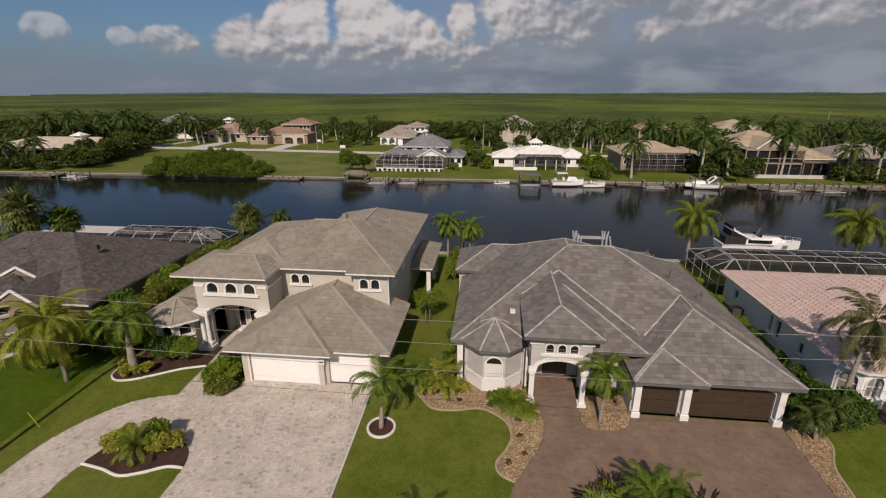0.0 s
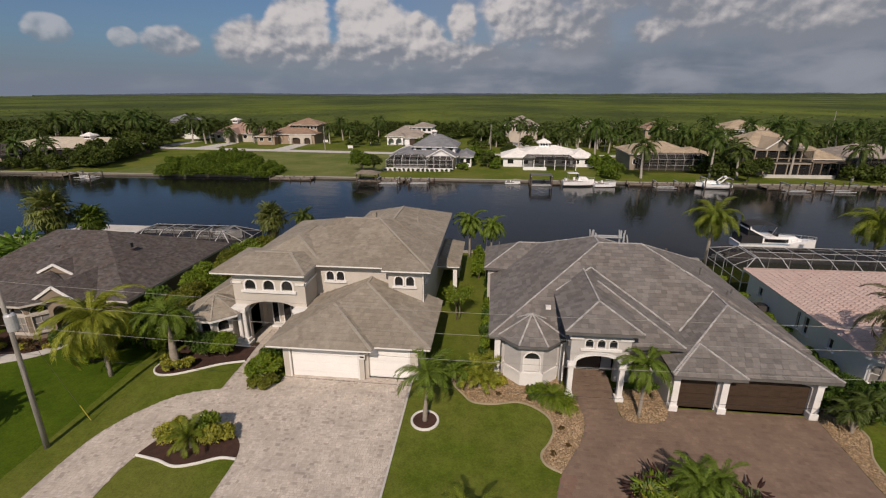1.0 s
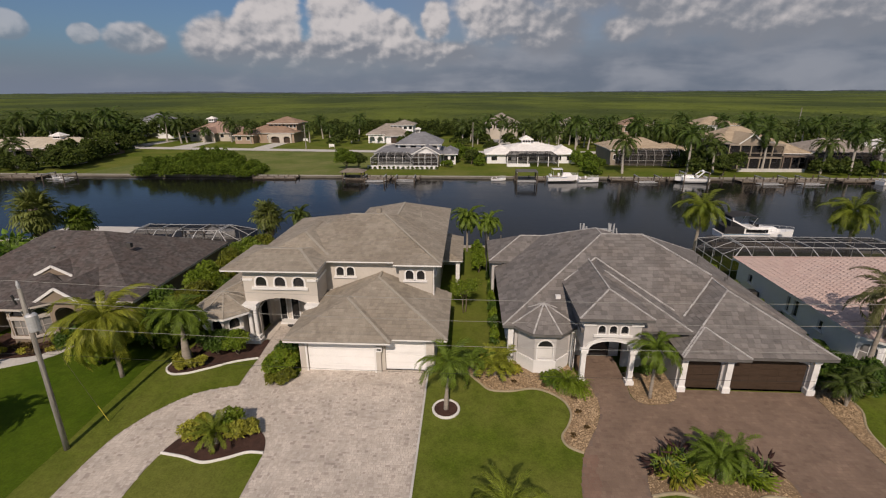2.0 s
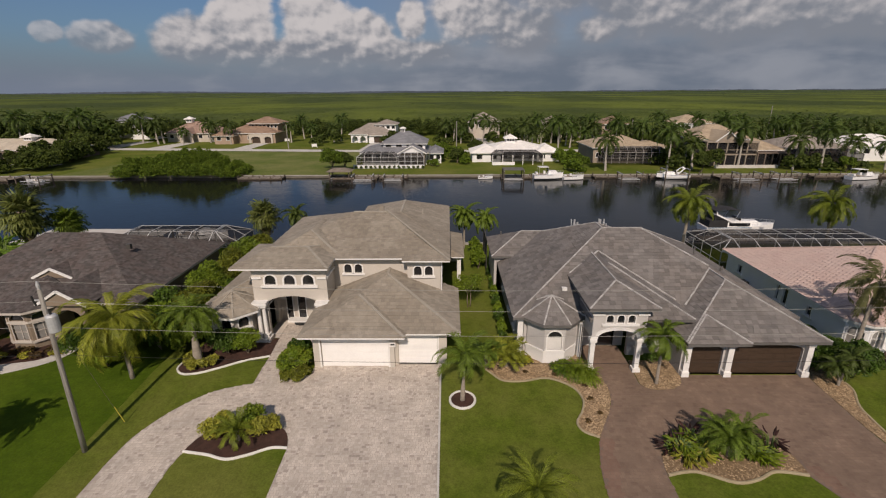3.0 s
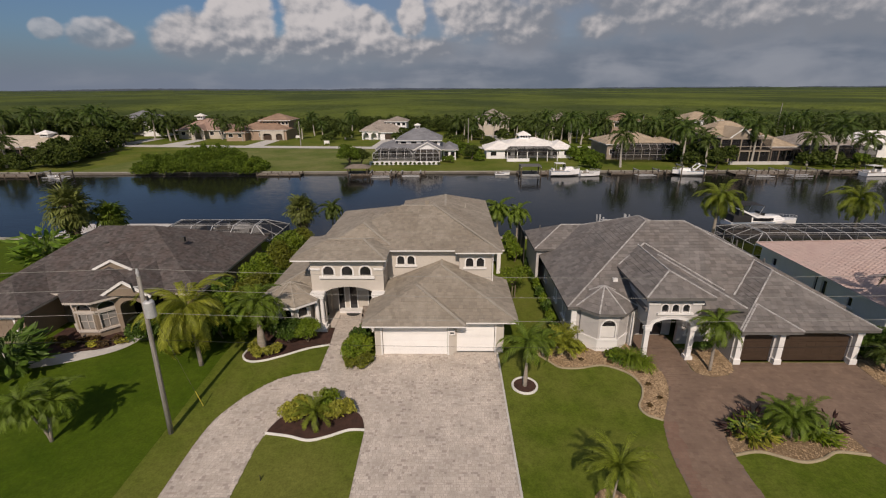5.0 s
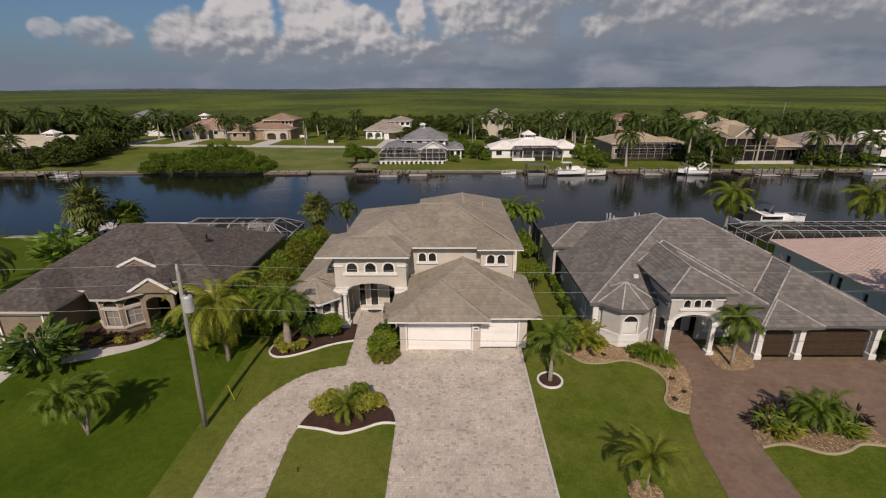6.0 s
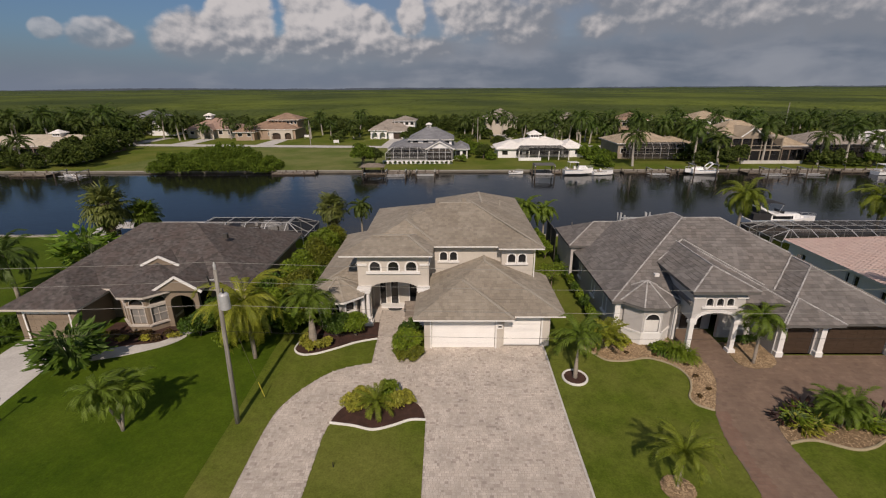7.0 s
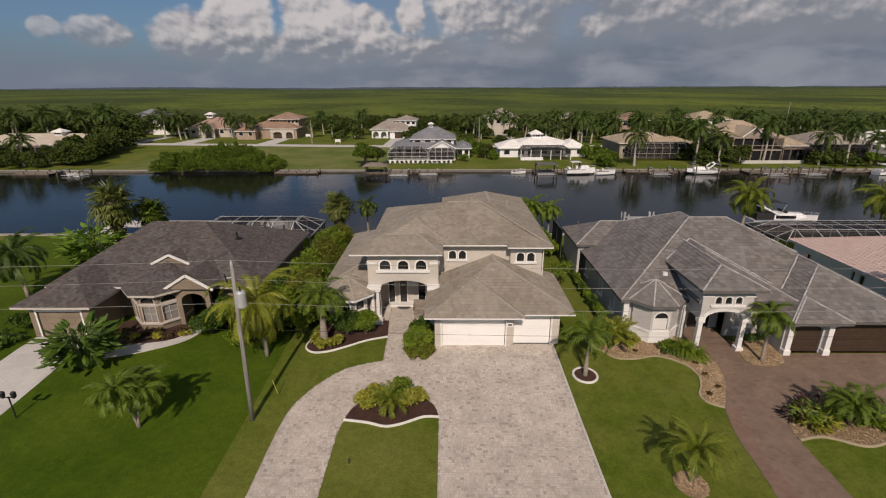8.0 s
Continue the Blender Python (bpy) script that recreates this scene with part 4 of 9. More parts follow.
def beige_house():
    h = thing("house", "beige two-storey stucco house with hipped tan tile roofs", "house", "waterfront houses")
    T, C = TILE_TAN, CAP_TAN
    kw = dict(tw=0.3, th=0.33, thick=0.13)
    # garage wing
    d1, d2 = rect(-16.22, -11.4, 0.02, 2.35), rect(-10.72, -7.88, 0.02, 2.35)
    part("wall", slab(rect(-16.78, -10.95, 0, 2.75), [rect(-16.22, -11.4, 0.0, 2.35)], 0.3, at(0, 26.5)), STUCCO_TAN, h)
    part("wall", slab(rect(-10.95, -7.2, 0, 2.75), [rect(-10.72, -7.88, 0.0, 2.35)], 0.3, at(0, 26.9)), STUCCO_TAN, h)
    pieces("wall", ((-16.78, -16.5, 26.8, 33.0, 0, 2.75), (-7.48, -7.2, 27.2, 33.0, 0, 2.75), (-10.96, -10.7, 26.8, 27.2, 0, 2.75)), STUCCO_TAN, h)
    part("door_trim", ring_slab(rect(-16.22, -11.4, -0.05, 2.35), 0.12, 0.05, at(0, 26.46)), TRIM, h)
    part("door_trim", ring_slab(rect(-10.72, -7.88, -0.05, 2.35), 0.12, 0.05, at(0, 26.86)), TRIM, h)
    sectional_door(h, -16.2, -11.42, 26.62, -0.02, 2.35, DOOR_WHITE, "wide white sectional garage door", 4, 8)
    sectional_door(h, -10.7, -7.9, 27.02, -0.02, 2.35, DOOR_WHITE, "single white sectional garage door", 4, 4)
    plaque = part("plaque", boxes((-11.27, -10.85, 26.44, 26.5, 1.72, 2.1)), TRIM, h, "white number plaque")
    part("plaque_bar", boxes((-11.2, -10.92, 26.425, 26.437, 1.84, 1.96)), BLACK, plaque)
    roof(h, -17.5, -6.25, 26.15, 34.0, 2.93, (-11.88, 31.75, -11.88, 33.95), 5.17, T, C, TRIM, **kw, caps=(0, 1, 0, 0, 1), seed=2)
    roof(h, -17.51, -10.1, 25.55, 33.0, 2.935, (-13.8, 29.3, -13.8, 32.8), 4.47, T, C, TRIM, **kw, caps=(0, 1, 0, 0, 0), seed=3)
    # main block
    part("wall", slab(rect(-16.4, -10.4, 0, 6.15), [arch(-15.36, 0.6, 4.75, 5.22), arch(-14.5, 0.6, 4.75, 5.22)], 0.3, at(0, 33.1)), STUCCO_TAN, h)
    part("wall", slab(rect(-10.4, -7.7, 0, 6.15), [arch(-9.55, 0.62, 4.78, 5.26), arch(-8.66, 0.62, 4.78, 5.26)], 0.3, at(0, 32.45)), STUCCO_TAN, h)
    for x in (-15.36, -14.5):
        window(h, arch(x, 0.6, 4.75, 5.22), at(0, 33.1 - 0.004 * (x > -15)), grow=0.11)
    for x in (-9.55, -8.66):
        window(h, arch(x, 0.62, 4.78, 5.26), at(0, 32.45 - 0.004 * (x > -9)), grow=0.11)
    pieces("wall", ((-10.4, -10.1, 32.75, 33.4, 0, 6.15), (-8.0, -7.7, 32.75, 49.5, 0, 6.15), (-22.0, -7.7, 44.4, 44.7, 0, 6.15), (-22.0, -21.7, 33.4, 44.4, 0, 6.15), (-16.2, -8.0, 49.2, 49.5, 0, 6.15), (-16.2, -15.9, 44.7, 49.2, 0, 6.15), (-22.0, -16.4, 33.1, 33.4, 3.0, 6.15),), STUCCO_TAN, h)
    for y in (34.6, 38.6, 44.0):
        window(h, rect(y - 0.35, y + 0.35, 4.55, 5.5), pose(-7.7, 0, 0, 0, 0, 90), grow=0.08)
    roof(h, -22.5, -6.95, 32.33, 45.2, 6.3, (-15.8, 39.3, -12.7, 39.3), 8.36, T, C, TRIM, **kw, caps=(0, 0, 0, 0, 1), seed=4)
    roof(h, -10.75, -6.94, 31.7, 40.0, 6.305, (-7.9, 33.6, -7.9, 38.0), 6.72, T, C, TRIM, **kw, caps=(0, 0, 0, 0, 0), seed=5)
    roof(h, -16.4, -6.945, 36.0, 50.2, 6.295, (-11.6, 40.6, -11.6, 45.7), 8.02, T, C, TRIM, **kw, caps=(0, 0, 0, 0, 1), seed=6)
    bm = bmesh.new()
    for k in range(22):
        a, b = Vector((-6.95, 31.75, 6.33)).lerp(Vector((-12.7, 39.4, 8.45)), k / 22), Vector((-6.95, 31.75, 6.33)).lerp(Vector((-12.7, 39.4, 8.45)), (k + 0.97) / 22)
        beam(bm, a, b, 0.15, 0.09)
    part("ridge_cap", bm, C, h, kind="stuff")
    part("roof_vent", boxes((-13.6, -13.2, 40.4, 40.8, 8.2, 8.62)), TILE_TAN, h, "low tan roof vent")
    tube_bm = tube(bmesh.new(), [(-9.6, 42.5, 7.2), (-9.6, 42.5, 7.85)], [0.07, 0.07], 8)
    part("vent_pipe", tube_bm, CAP_TAN, h)
    # entry tower
    wins = [arch(x, 0.84, 4.72, 5.1) for x in (-20.95, -19.45, -17.98)]
    door_way = arch(-19.42, 4.0, 0.0, 3.05, 14, 0.68)
    part("wall", slab(rect(-22.4, -16.55, 0, 6.12), [*wins, door_way], 0.35, at(0, 30.7)), STUCCO_TAN, h)
    pieces("wall", ((-22.4, -22.1, 31.05, 35.2, 0, 6.12), (-16.85, -16.55, 31.05, 33.1, 0, 6.12), (-22.1, -16.85, 34.1, 34.4, 0, 4.1), (-22.1, -16.85, 31.05, 34.1, 3.95, 4.1),), STUCCO_TAN, h)
    for w in wins:
        window(h, w, at(0, 30.7), sill=False)
    pieces("band", ((-21.7, -17.25, 30.52, 30.7, 4.5, 4.68),), TRIM, h, "long white window sill")
    pieces("band", ((-22.47, -21.62, 30.6, 30.7, 5.2, 5.36), (-17.3, -16.48, 30.6, 30.7, 5.2, 5.36), (-22.5, -22.4, 30.6, 33.5, 5.2, 5.36), (-16.55, -16.45, 30.6, 33.0, 5.2, 5.36),), TRIM, h, "white string course")
    for x in (-22.05, -21.62, -17.2, -16.78):
        column(h, x, 30.35, 0.35, 3.15, 0.16)
    pieces("pedestal", ((-22.5, -21.25, 29.9, 30.72, 0, 0.35),), TRIM, h)
    pieces("pedestal", ((-17.6, -16.4, 29.9, 30.72, 0, 0.35),), TRIM, h)
    pieces("lintel", ((-22.45, -21.3, 30.05, 30.7, 3.15, 3.4), (-17.5, -16.45, 30.05, 30.7, 3.15, 3.4),), TRIM, h)
    # front doors deep in the porch
    for x, w in ((-20.88, 0.5), (-19.82, 0.62), (-18.15, 0.62)):
        d = part("front_door", slab(rect(x - w / 2, x + w / 2, 0.12, 2.75), [], 0.06, at(0, 34.02)), GLASS, h, "tall dark glazed door")
        part("door_frame", ring_slab(rect(x - w / 2, x + w / 2, 0.1, 2.75), 0.08, 0.08, at(0, 33.98)), TRIM, d)
    for x, w in ((-21.45, 0.5), (-19.0, 0.8), (-17.5, 0.5)):
        part("niche", slab(arch(x, w, 1.9, 2.35, 8), [], 0.04, at(0, 34.04)), TRIM, h, "white arched niche")
    pieces("step", ((-21.0, -18.2, 33.3, 34.1, 0.03, 0.2),), TRIM, h)
    pieces("porch_floor", ((-21.9, -17.0, 30.75, 34.1, -0.05, 0.014),), PAVER_PIECE, h)
    roof(h, -23.7, -16.2, 29.95, 36.0, 6.3, (-21.3, 32.75, -18.4, 32.75), 7.12, T, C, TRIM, **kw, caps=(0, 1, 1, 0, 1), seed=7)
    roof(h, -21.8, -15.9, 32.8, 40.0, 6.31, (-18.75, 35.3, -18.75, 39.0), 7.8, T, C, TRIM, **kw, caps=(0, 1, 0, 0, 0), seed=8)
    # lower wing with a bay
    pieces("wall", ((-26.0, -22.1, 31.6, 45.4, 0, 2.8),), STUCCO_TAN, h)
    roof(h, -26.4, -21.4, 30.9, 46.4, 2.95, (-22.2, 34.6, -22.2, 43.0), 4.7, T, C, TRIM, **kw, caps=(1, 0, 0, 0, 0), seed=9)
    cx, cy, rr = -24.15, 30.75, 1.75
    for k in range(8):
        a0, a1 = radians(22.5 + 45 * k), radians(67.5 + 45 * k)
        p, q = (cx + rr * math.cos(a0), cy + rr * math.sin(a0)), (cx + rr * math.cos(a1), cy + rr * math.sin(a1))
        if p[1] + q[1] > 2 * cy + 0.9:
            continue
        w = math.hypot(q[0] - p[0], q[1] - p[1])
        m = Matrix.Translation((p[0], p[1], 0)) @ Matrix.Rotation(math.atan2(q[1] - p[1], q[0] - p[0]), 4, "Z")
        if cy > (p[1] + q[1]) / 2 + 0.2:
            win = arch(w / 2, 0.78, 1.62, 2.1)
            part("wall", slab(rect(0, w, 0, 2.8), [win], 0.2, m), STUCCO_TAN, h)
            window(h, win, m, grow=0.09)
        else:
            part("wall", slab(rect(0, w, 0, 2.8), [], 0.2, m), STUCCO_TAN, h)
    turret(h, cx, cy, 2.5, 2.95, 4.15, T, C, TRIM, 10)
    # side porch towards the grey house
    pieces("wall", ((-7.7, -5.75, 48.6, 48.9, 0, 2.7), (-6.15, -5.75, 42.6, 43.0, 0, 2.7), (-6.15, -5.75, 46.4, 46.8, 0, 2.7),), TRIM, h)
    roof(h, -8.2, -5.45, 42.2, 50.4, 2.85, (-7.4, 43.5, -7.4, 49.2), 3.6, T, C, TRIM, **kw, caps=(0, 0, 0, 0, 0), seed=12)
    part("downpipe", tube(bmesh.new(), [(-7.62, 32.38, 3.4), (-7.62, 32.38, 6.1)], [0.05, 0.05], 8), TRIM, h)
    return h


def turret(parent, cx, cy, r, ez, pz, tile, cap, fascia, seed, turn=22.5, back=0.0, size=0.36, capped=True):
    """An eight-sided tiled roof over a bay."""
    rng = random.Random(seed)
    ring = [(cx + r * math.cos(radians(turn + 45 * k)), cy + r * math.sin(radians(turn + 45 * k)), ez) for k in range(8)]
    bm = bmesh.new()
    top = bm.verts.new((cx, cy + back, pz))
    up = [bm.verts.new(p) for p in ring]
    low = [bm.verts.new((p[0], p[1], p[2] - 0.2)) for p in ring]
    for k in range(8):
        bm.faces.new((up[k], up[(k + 1) % 8], top))
        bm.faces.new((low[k], low[(k + 1) % 8], up[(k + 1) % 8], up[k]))
    bm.faces.new(low[::-1])
    bmesh.ops.recalc_face_normals(bm, faces=bm.faces[:])
    deck = part("bay_roof", bm, fascia, parent)
    deck.data.materials.append(tile)
    for f in deck.data.polygons:
        f.material_index = 1 if f.normal.z > 0.05 else 0
    verts, faces = [], []
    for k in range(8):
        v, f = tile_slope([(p[0], p[1], p[2] + 0.004) for p in (ring[k], ring[(k + 1) % 8], (cx, cy + back, pz))], size, size, size * 0.09, 0.3, rng)
        n = len(verts)
        verts += v
        faces += [tuple(i + n for i in g) for g in f]
    under(arrays_object("roof_tiles", verts, faces, tile), deck, kind="stuff")
    for k in range(8 if capped else 0):
        bm = bmesh.new()
        p, q = Vector(ring[k]), Vector((cx, cy + back, pz))
        for j in range(6):
            beam(bm, p.lerp(q, j / 6) + Vector((0, 0, 0.045)), p.lerp(q, (j + 0.97) / 6) + Vector((0, 0, 0.03)), 0.11, 0.07)
        under(mesh_object("ridge_cap", bm, cap), deck, kind="stuff")
    return deck


beige_house()


def porch_sofa():
    s = thing("garden_sofa", "grey wicker sofa with cushions on the porch", "sofa", at=(-18.0, 32.7, 0.045))
    part("seat", boxes((-0.85, 0.85, -0.35, 0.35, 0.12, 0.42)), CUSHION, s)
    part("backrest", boxes((-0.85, 0.85, 0.22, 0.38, 0.42, 0.82)), CUSHION, s)
    for x in (-0.85, 0.72):
        part("armrest", boxes((x, x + 0.13, -0.35, 0.38, 0.12, 0.62)), CUSHION, s)
    for x in (-0.8, 0.72):
        for y in (-0.32, 0.28):
            part("leg", boxes((x, x + 0.08, y, y + 0.08, 0, 0.12)), BLACK, s)
    t = thing("side_table", "low dark wicker ottoman beside the sofa", "table", at=(-18.3, 31.35, 0.06))
    part("top", boxes((-0.4, 0.4, -0.4, 0.4, 0.3, 0.42)), CUSHION, t)
    part("body", boxes((-0.36, 0.36, -0.36, 0.36, 0, 0.3)), CUSHION, t)


porch_sofa()
ot = thing("ottoman", "square grey wicker ottoman before the porch sofa", "ottoman", at=(-18.2, 31.6, 0.045))
part("cushion", boxes((-0.34, 0.34, -0.3, 0.3, 0.32, 0.42)), CUSHION, ot)
part("base", boxes((-0.31, 0.31, -0.27, 0.27, 0.0, 0.315)), CUSHION, ot)
bm = bmesh.new()
mat_pts = [(-19.75 + 0.62 * math.cos(a * math.pi / 12), 33.26 - 0.5 * math.sin(a * math.pi / 12)) for a in range(13)]
lo_v, hi_v = [bm.verts.new((x, y, 0.03)) for x, y in mat_pts], [bm.verts.new((x, y, 0.06)) for x, y in mat_pts]
bm.faces.new(hi_v)
bm.faces.new(lo_v[::-1])
for k in range(13):
    bm.faces.new((lo_v[k], lo_v[(k + 1) % 13], hi_v[(k + 1) % 13], hi_v[k]))
bmesh.ops.recalc_face_normals(bm, faces=bm.faces[:])
tagged(mesh_object("doormat", bm, BLACK), "dark half-round doormat before the front doors", "doormat")

# ---- grey one-storey house ----


def mortar(parent, a, b, label, w=0.1):
    """An uneven line of mortar and cap tiles between two points of a roof."""
    rng = random.Random(int(100 * (a[0] + b[1])))
    a, b = Vector(a), Vector(b)
    n = max(2, int((b - a).length / 0.42))
    bm = bmesh.new()
    for k in range(n):
        jog = Vector((rng.uniform(-0.02, 0.02), rng.uniform(-0.02, 0.02), 0))
        beam(bm, a.lerp(b, k / n) + jog, a.lerp(b, (k + 0.97) / n) + jog, w * rng.uniform(0.75, 1.2), 0.08)
    return part("ridge_cap", bm, CAP_GREY, parent, label, kind="stuff")


def grey_house():
    h = thing("house", "pale stucco one-storey house with large hipped grey tile roof", "house", "waterfront houses")
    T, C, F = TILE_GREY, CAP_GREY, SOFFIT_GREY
    kw = dict(tw=0.42, th=0.36, lift=0.03, cap_w=0.1)
    # body
    pieces("wall", ((-1.75, -1.45, 28.4, 44.0, 0, 3.2), (-1.45, 17.5, 43.7, 44.0, 0, 3.2), (17.5, 17.8, 26.0, 44.0, 0, 3.0), (-1.75, 0.0, 28.4, 28.7, 0, 3.2), (1.6, 3.0, 28.4, 28.7, 0, 3.2), (6.3, 9.4, 28.2, 28.5, 0, 3.2), (9.1, 9.4, 26.0, 28.2, 0, 2.9),), STUCCO_GREY, h)
    for y in (31.0, 34.2, 38.5):
        window(h, rect(-y - 0.4, -y + 0.4, 1.0, 2.5), pose(-1.75, 0, 0, 0, 0, -90), grow=0.08)
    window(h, rect(7.0, 8.4, 0.9, 2.4), at(0, 28.2), grow=0.1, mullion=True)
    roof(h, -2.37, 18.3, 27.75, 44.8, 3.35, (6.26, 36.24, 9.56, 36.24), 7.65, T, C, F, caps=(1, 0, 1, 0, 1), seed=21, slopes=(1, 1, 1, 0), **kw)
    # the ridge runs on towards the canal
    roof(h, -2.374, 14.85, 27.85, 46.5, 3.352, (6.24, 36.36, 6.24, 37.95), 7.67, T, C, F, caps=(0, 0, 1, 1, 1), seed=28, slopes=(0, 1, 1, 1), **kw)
    # mortar lines along a hip and along the valleys of the porch roof
    mortar(h, (9.56, 36.24, 7.70), (13.72, 32.2, 5.68), "pale mortar cap down the hip")
    mortar(h, (5.3, 33.72, 6.44), (2.45, 31.5, 5.34), "pale mortar strip along the roof valley")
    mortar(h, (5.3, 33.72, 6.44), (9.9, 29.1, 4.12), "pale mortar strip along the roof valley")
    mortar(h, (13.65, 29.75, 5.52), (13.65, 32.5, 5.52), "pale mortar cap on the garage ridge")
    # garage wing
    holes = [arch(10.78, 2.34, 0.0, 1.95, 12, 0.3), arch(15.05, 4.76, 0.0, 1.95, 16, 0.45)]
    part("wall", slab(rect(9.1, 17.8, 0, 2.85), holes, 0.3, at(0, 25.7)), STUCCO_GREY, h)
    sectional_door(h, 9.55, 12.0, 25.86, -0.03, 2.6, DOOR_BROWN, "single dark bronze garage door under an arch", 5, 4)
    sectional_door(h, 12.6, 17.5, 25.86, -0.03, 2.6, DOOR_BROWN, "wide dark bronze garage door under an arch", 5, 8)
    for x in (9.38, 12.28, 17.66):
        bm = bmesh.new()
        ring = [(0.26, 0.0), (0.26, 0.38), (0.2, 0.46), (0.19, 2.3), (0.25, 2.42), (0.25, 2.62)]
        prev = None
        for r, z in ring:
            cur = [bm.verts.new((x + r * i, 25.52 + r * j * 0.9, z)) for i, j in ((-1, -1), (1, -1), (1, 1), (-1, 1))]
            if prev:
                for k in range(4):
                    bm.faces.new((prev[k], prev[(k + 1) % 4], cur[(k + 1) % 4], cur[k]))
            prev = cur
        bm.faces.new(prev)
        part("pilaster", bm, TRIM, h, "white pilaster with a flared base")
    roof(h, 8.83, 18.5, 24.87, 36.0, 3.0, (13.65, 29.75, 13.65, 33.6), 5.48, T, C, F, caps=(1, 1, 0, 0, 1), seed=22, **kw)
    mortar(h, (13.65, 31.95, 5.60), (10.4, 28.66, 3.94), "pale mortar strip along the roof valley")
    roof(h, 8.82, 13.07, 24.62, 30.0, 3.006, (10.95, 26.8, 10.95, 29.5), 4.06, T, C, F, caps=(1, 1, 0, 0, 0), seed=23, **kw)
    # porch tower
    wins = [arch(x, 0.46, 3.86, 4.22, 8) for x in (3.98, 4.72, 5.46)]
    door_way = arch(4.62, 2.75, 0.0, 2.95, 14, 0.55)
    part("wall", slab([(2.85, 2.6), (3.245, 2.6)] + [(4.62 - 1.375 * math.cos(math.pi * k / 14), 2.75 + 0.6 * math.sin(math.pi * k / 14)) for k in range(15)] + [(5.995, 2.6), (6.55, 2.6), (6.55, 5.1), (2.85, 5.1)], wins, 0.4, at(0, 26.0)), STUCCO_GREY, h)
    for w in wins:
        window(h, w, at(0, 26.0), sill=False, grow=0.07)
    pieces("band", ((3.45, 6.0, 25.86, 26.0, 3.66, 3.8), (2.75, 3.6, 25.9, 26.0, 4.45, 4.6), (5.85, 6.65, 25.9, 26.0, 4.45, 4.6),), TRIM, h, "white string course")
    pieces("wall", ((2.85, 3.15, 26.4, 31.5, 2.6, 5.1), (6.25, 6.55, 26.4, 31.5, 2.6, 5.1), (3.0, 6.5, 29.6, 29.9, 0, 5.1), (3.15, 6.25, 26.4, 29.6, 3.5, 3.65),), STUCCO_GREY, h)
    part("front_door", slab(arch(4.9, 1.7, 0.08, 2.3, 10, 0.4), [], 0.06, at(0, 29.52)), GLASS, h, "dark arched front door")
    for x in (2.98, 6.2):
        column(h, x, 26.1, 0.02, 2.62, 0.16, square=True)
    part("arch_moulding", slab([(2.75, 2.62), (3.26, 2.62)] + [(4.62 - 1.36 * math.cos(math.pi * k / 14), 2.75 + 0.58 * math.sin(math.pi * k / 14)) for k in range(15)] + [(5.98, 2.62), (6.65, 2.62), (6.65, 2.8)] + [(4.62 + 1.56 * math.cos(math.pi * k / 14), 2.85 + 0.68 * math.sin(math.pi * k / 14)) for k in range(15)] + [(2.75, 2.8)], [], 0.12, at(0, 25.9)), TRIM, h)
    roof(h, 2.33, 7.06, 25.35, 36.5, 5.22, (4.72, 27.72, 4.72, 34.3), 6.3, T, C, F, caps=(1, 1, 0, 0, 1), seed=24, **kw)
    roof(h, 2.7, 9.9, 26.17, 37.0, 4.0, (5.3, 31.2, 5.3, 36.0), 6.32, T, C, F, caps=(0, 1, 0, 0, 0), seed=25, slopes=(1, 1, 0, 0), **kw)
    # bay
    cx, cy, rr = 0.58, 28.85, 1.95
    for k in range(8):
        a0, a1 = radians(22.5 + 45 * k), radians(67.5 + 45 * k)
        p, q = (cx + rr * math.cos(a0), cy + rr * math.sin(a0)), (cx + rr * math.cos(a1), cy + rr * math.sin(a1))
        mid = ((p[0] + q[0]) / 2, (p[1] + q[1]) / 2)
        if mid[1] > cy + 0.5:
            continue
        w = math.hypot(q[0] - p[0], q[1] - p[1])
        m = Matrix.Translation((p[0], p[1], 0)) @ Matrix.Rotation(math.atan2(q[1] - p[1], q[0] - p[0]), 4, "Z")
        if mid[1] < cy - 1.7:
            win = arch(w / 2, 1.05, 1.15, 2.1, 12)
            part("wall", slab(rect(0, w, 0, 3.2), [win], 0.2, m), STUCCO_GREY, h)
            wd = window(h, win, m, sill=False, grow=0.09)
            part("blind", slab(rect(w / 2 - 0.52, w / 2 + 0.52, 1.16, 2.1), [], 0.02, m @ pose(0, 0.08, 0)), BLIND, wd, "closed white blind")
        else:
            part("wall", slab(rect(0, w, 0, 3.2), [], 0.2, m), STUCCO_GREY, h)
        for label_name, row in (("sill_band", (-0.05, w + 0.05, -0.1, 0.0, 0.92, 1.08)), ("plinth", (-0.03, w + 0.03, -0.05, 0.0, 0, 0.92))):
            bm = boxes(row)
            bm.transform(m)
            part(label_name, bm, TRIM, h)
    turret(h, cx, cy, 2.5, 3.36, 4.62, T, C, F, 26)
    pieces("pilaster", ((-1.95, -1.55, 28.1, 28.42, 0, 3.15), (2.55, 2.85, 27.9, 28.4, 0, 3.15),), TRIM, h)
    part("downpipe", tube(bmesh.new(), [(2.62, 27.4, 0.1), (2.62, 27.4, 3.2)], [0.05, 0.05], 8), BRONZE_ALU, h)
    # rear wing and screened porch
    roof(h, -2.95, 7.0, 38.9, 45.2, 4.08, (0.2, 42.05, 5.0, 42.05), 5.65, T, C, F, caps=(1, 0, 1, 0, 1), seed=27, **kw)
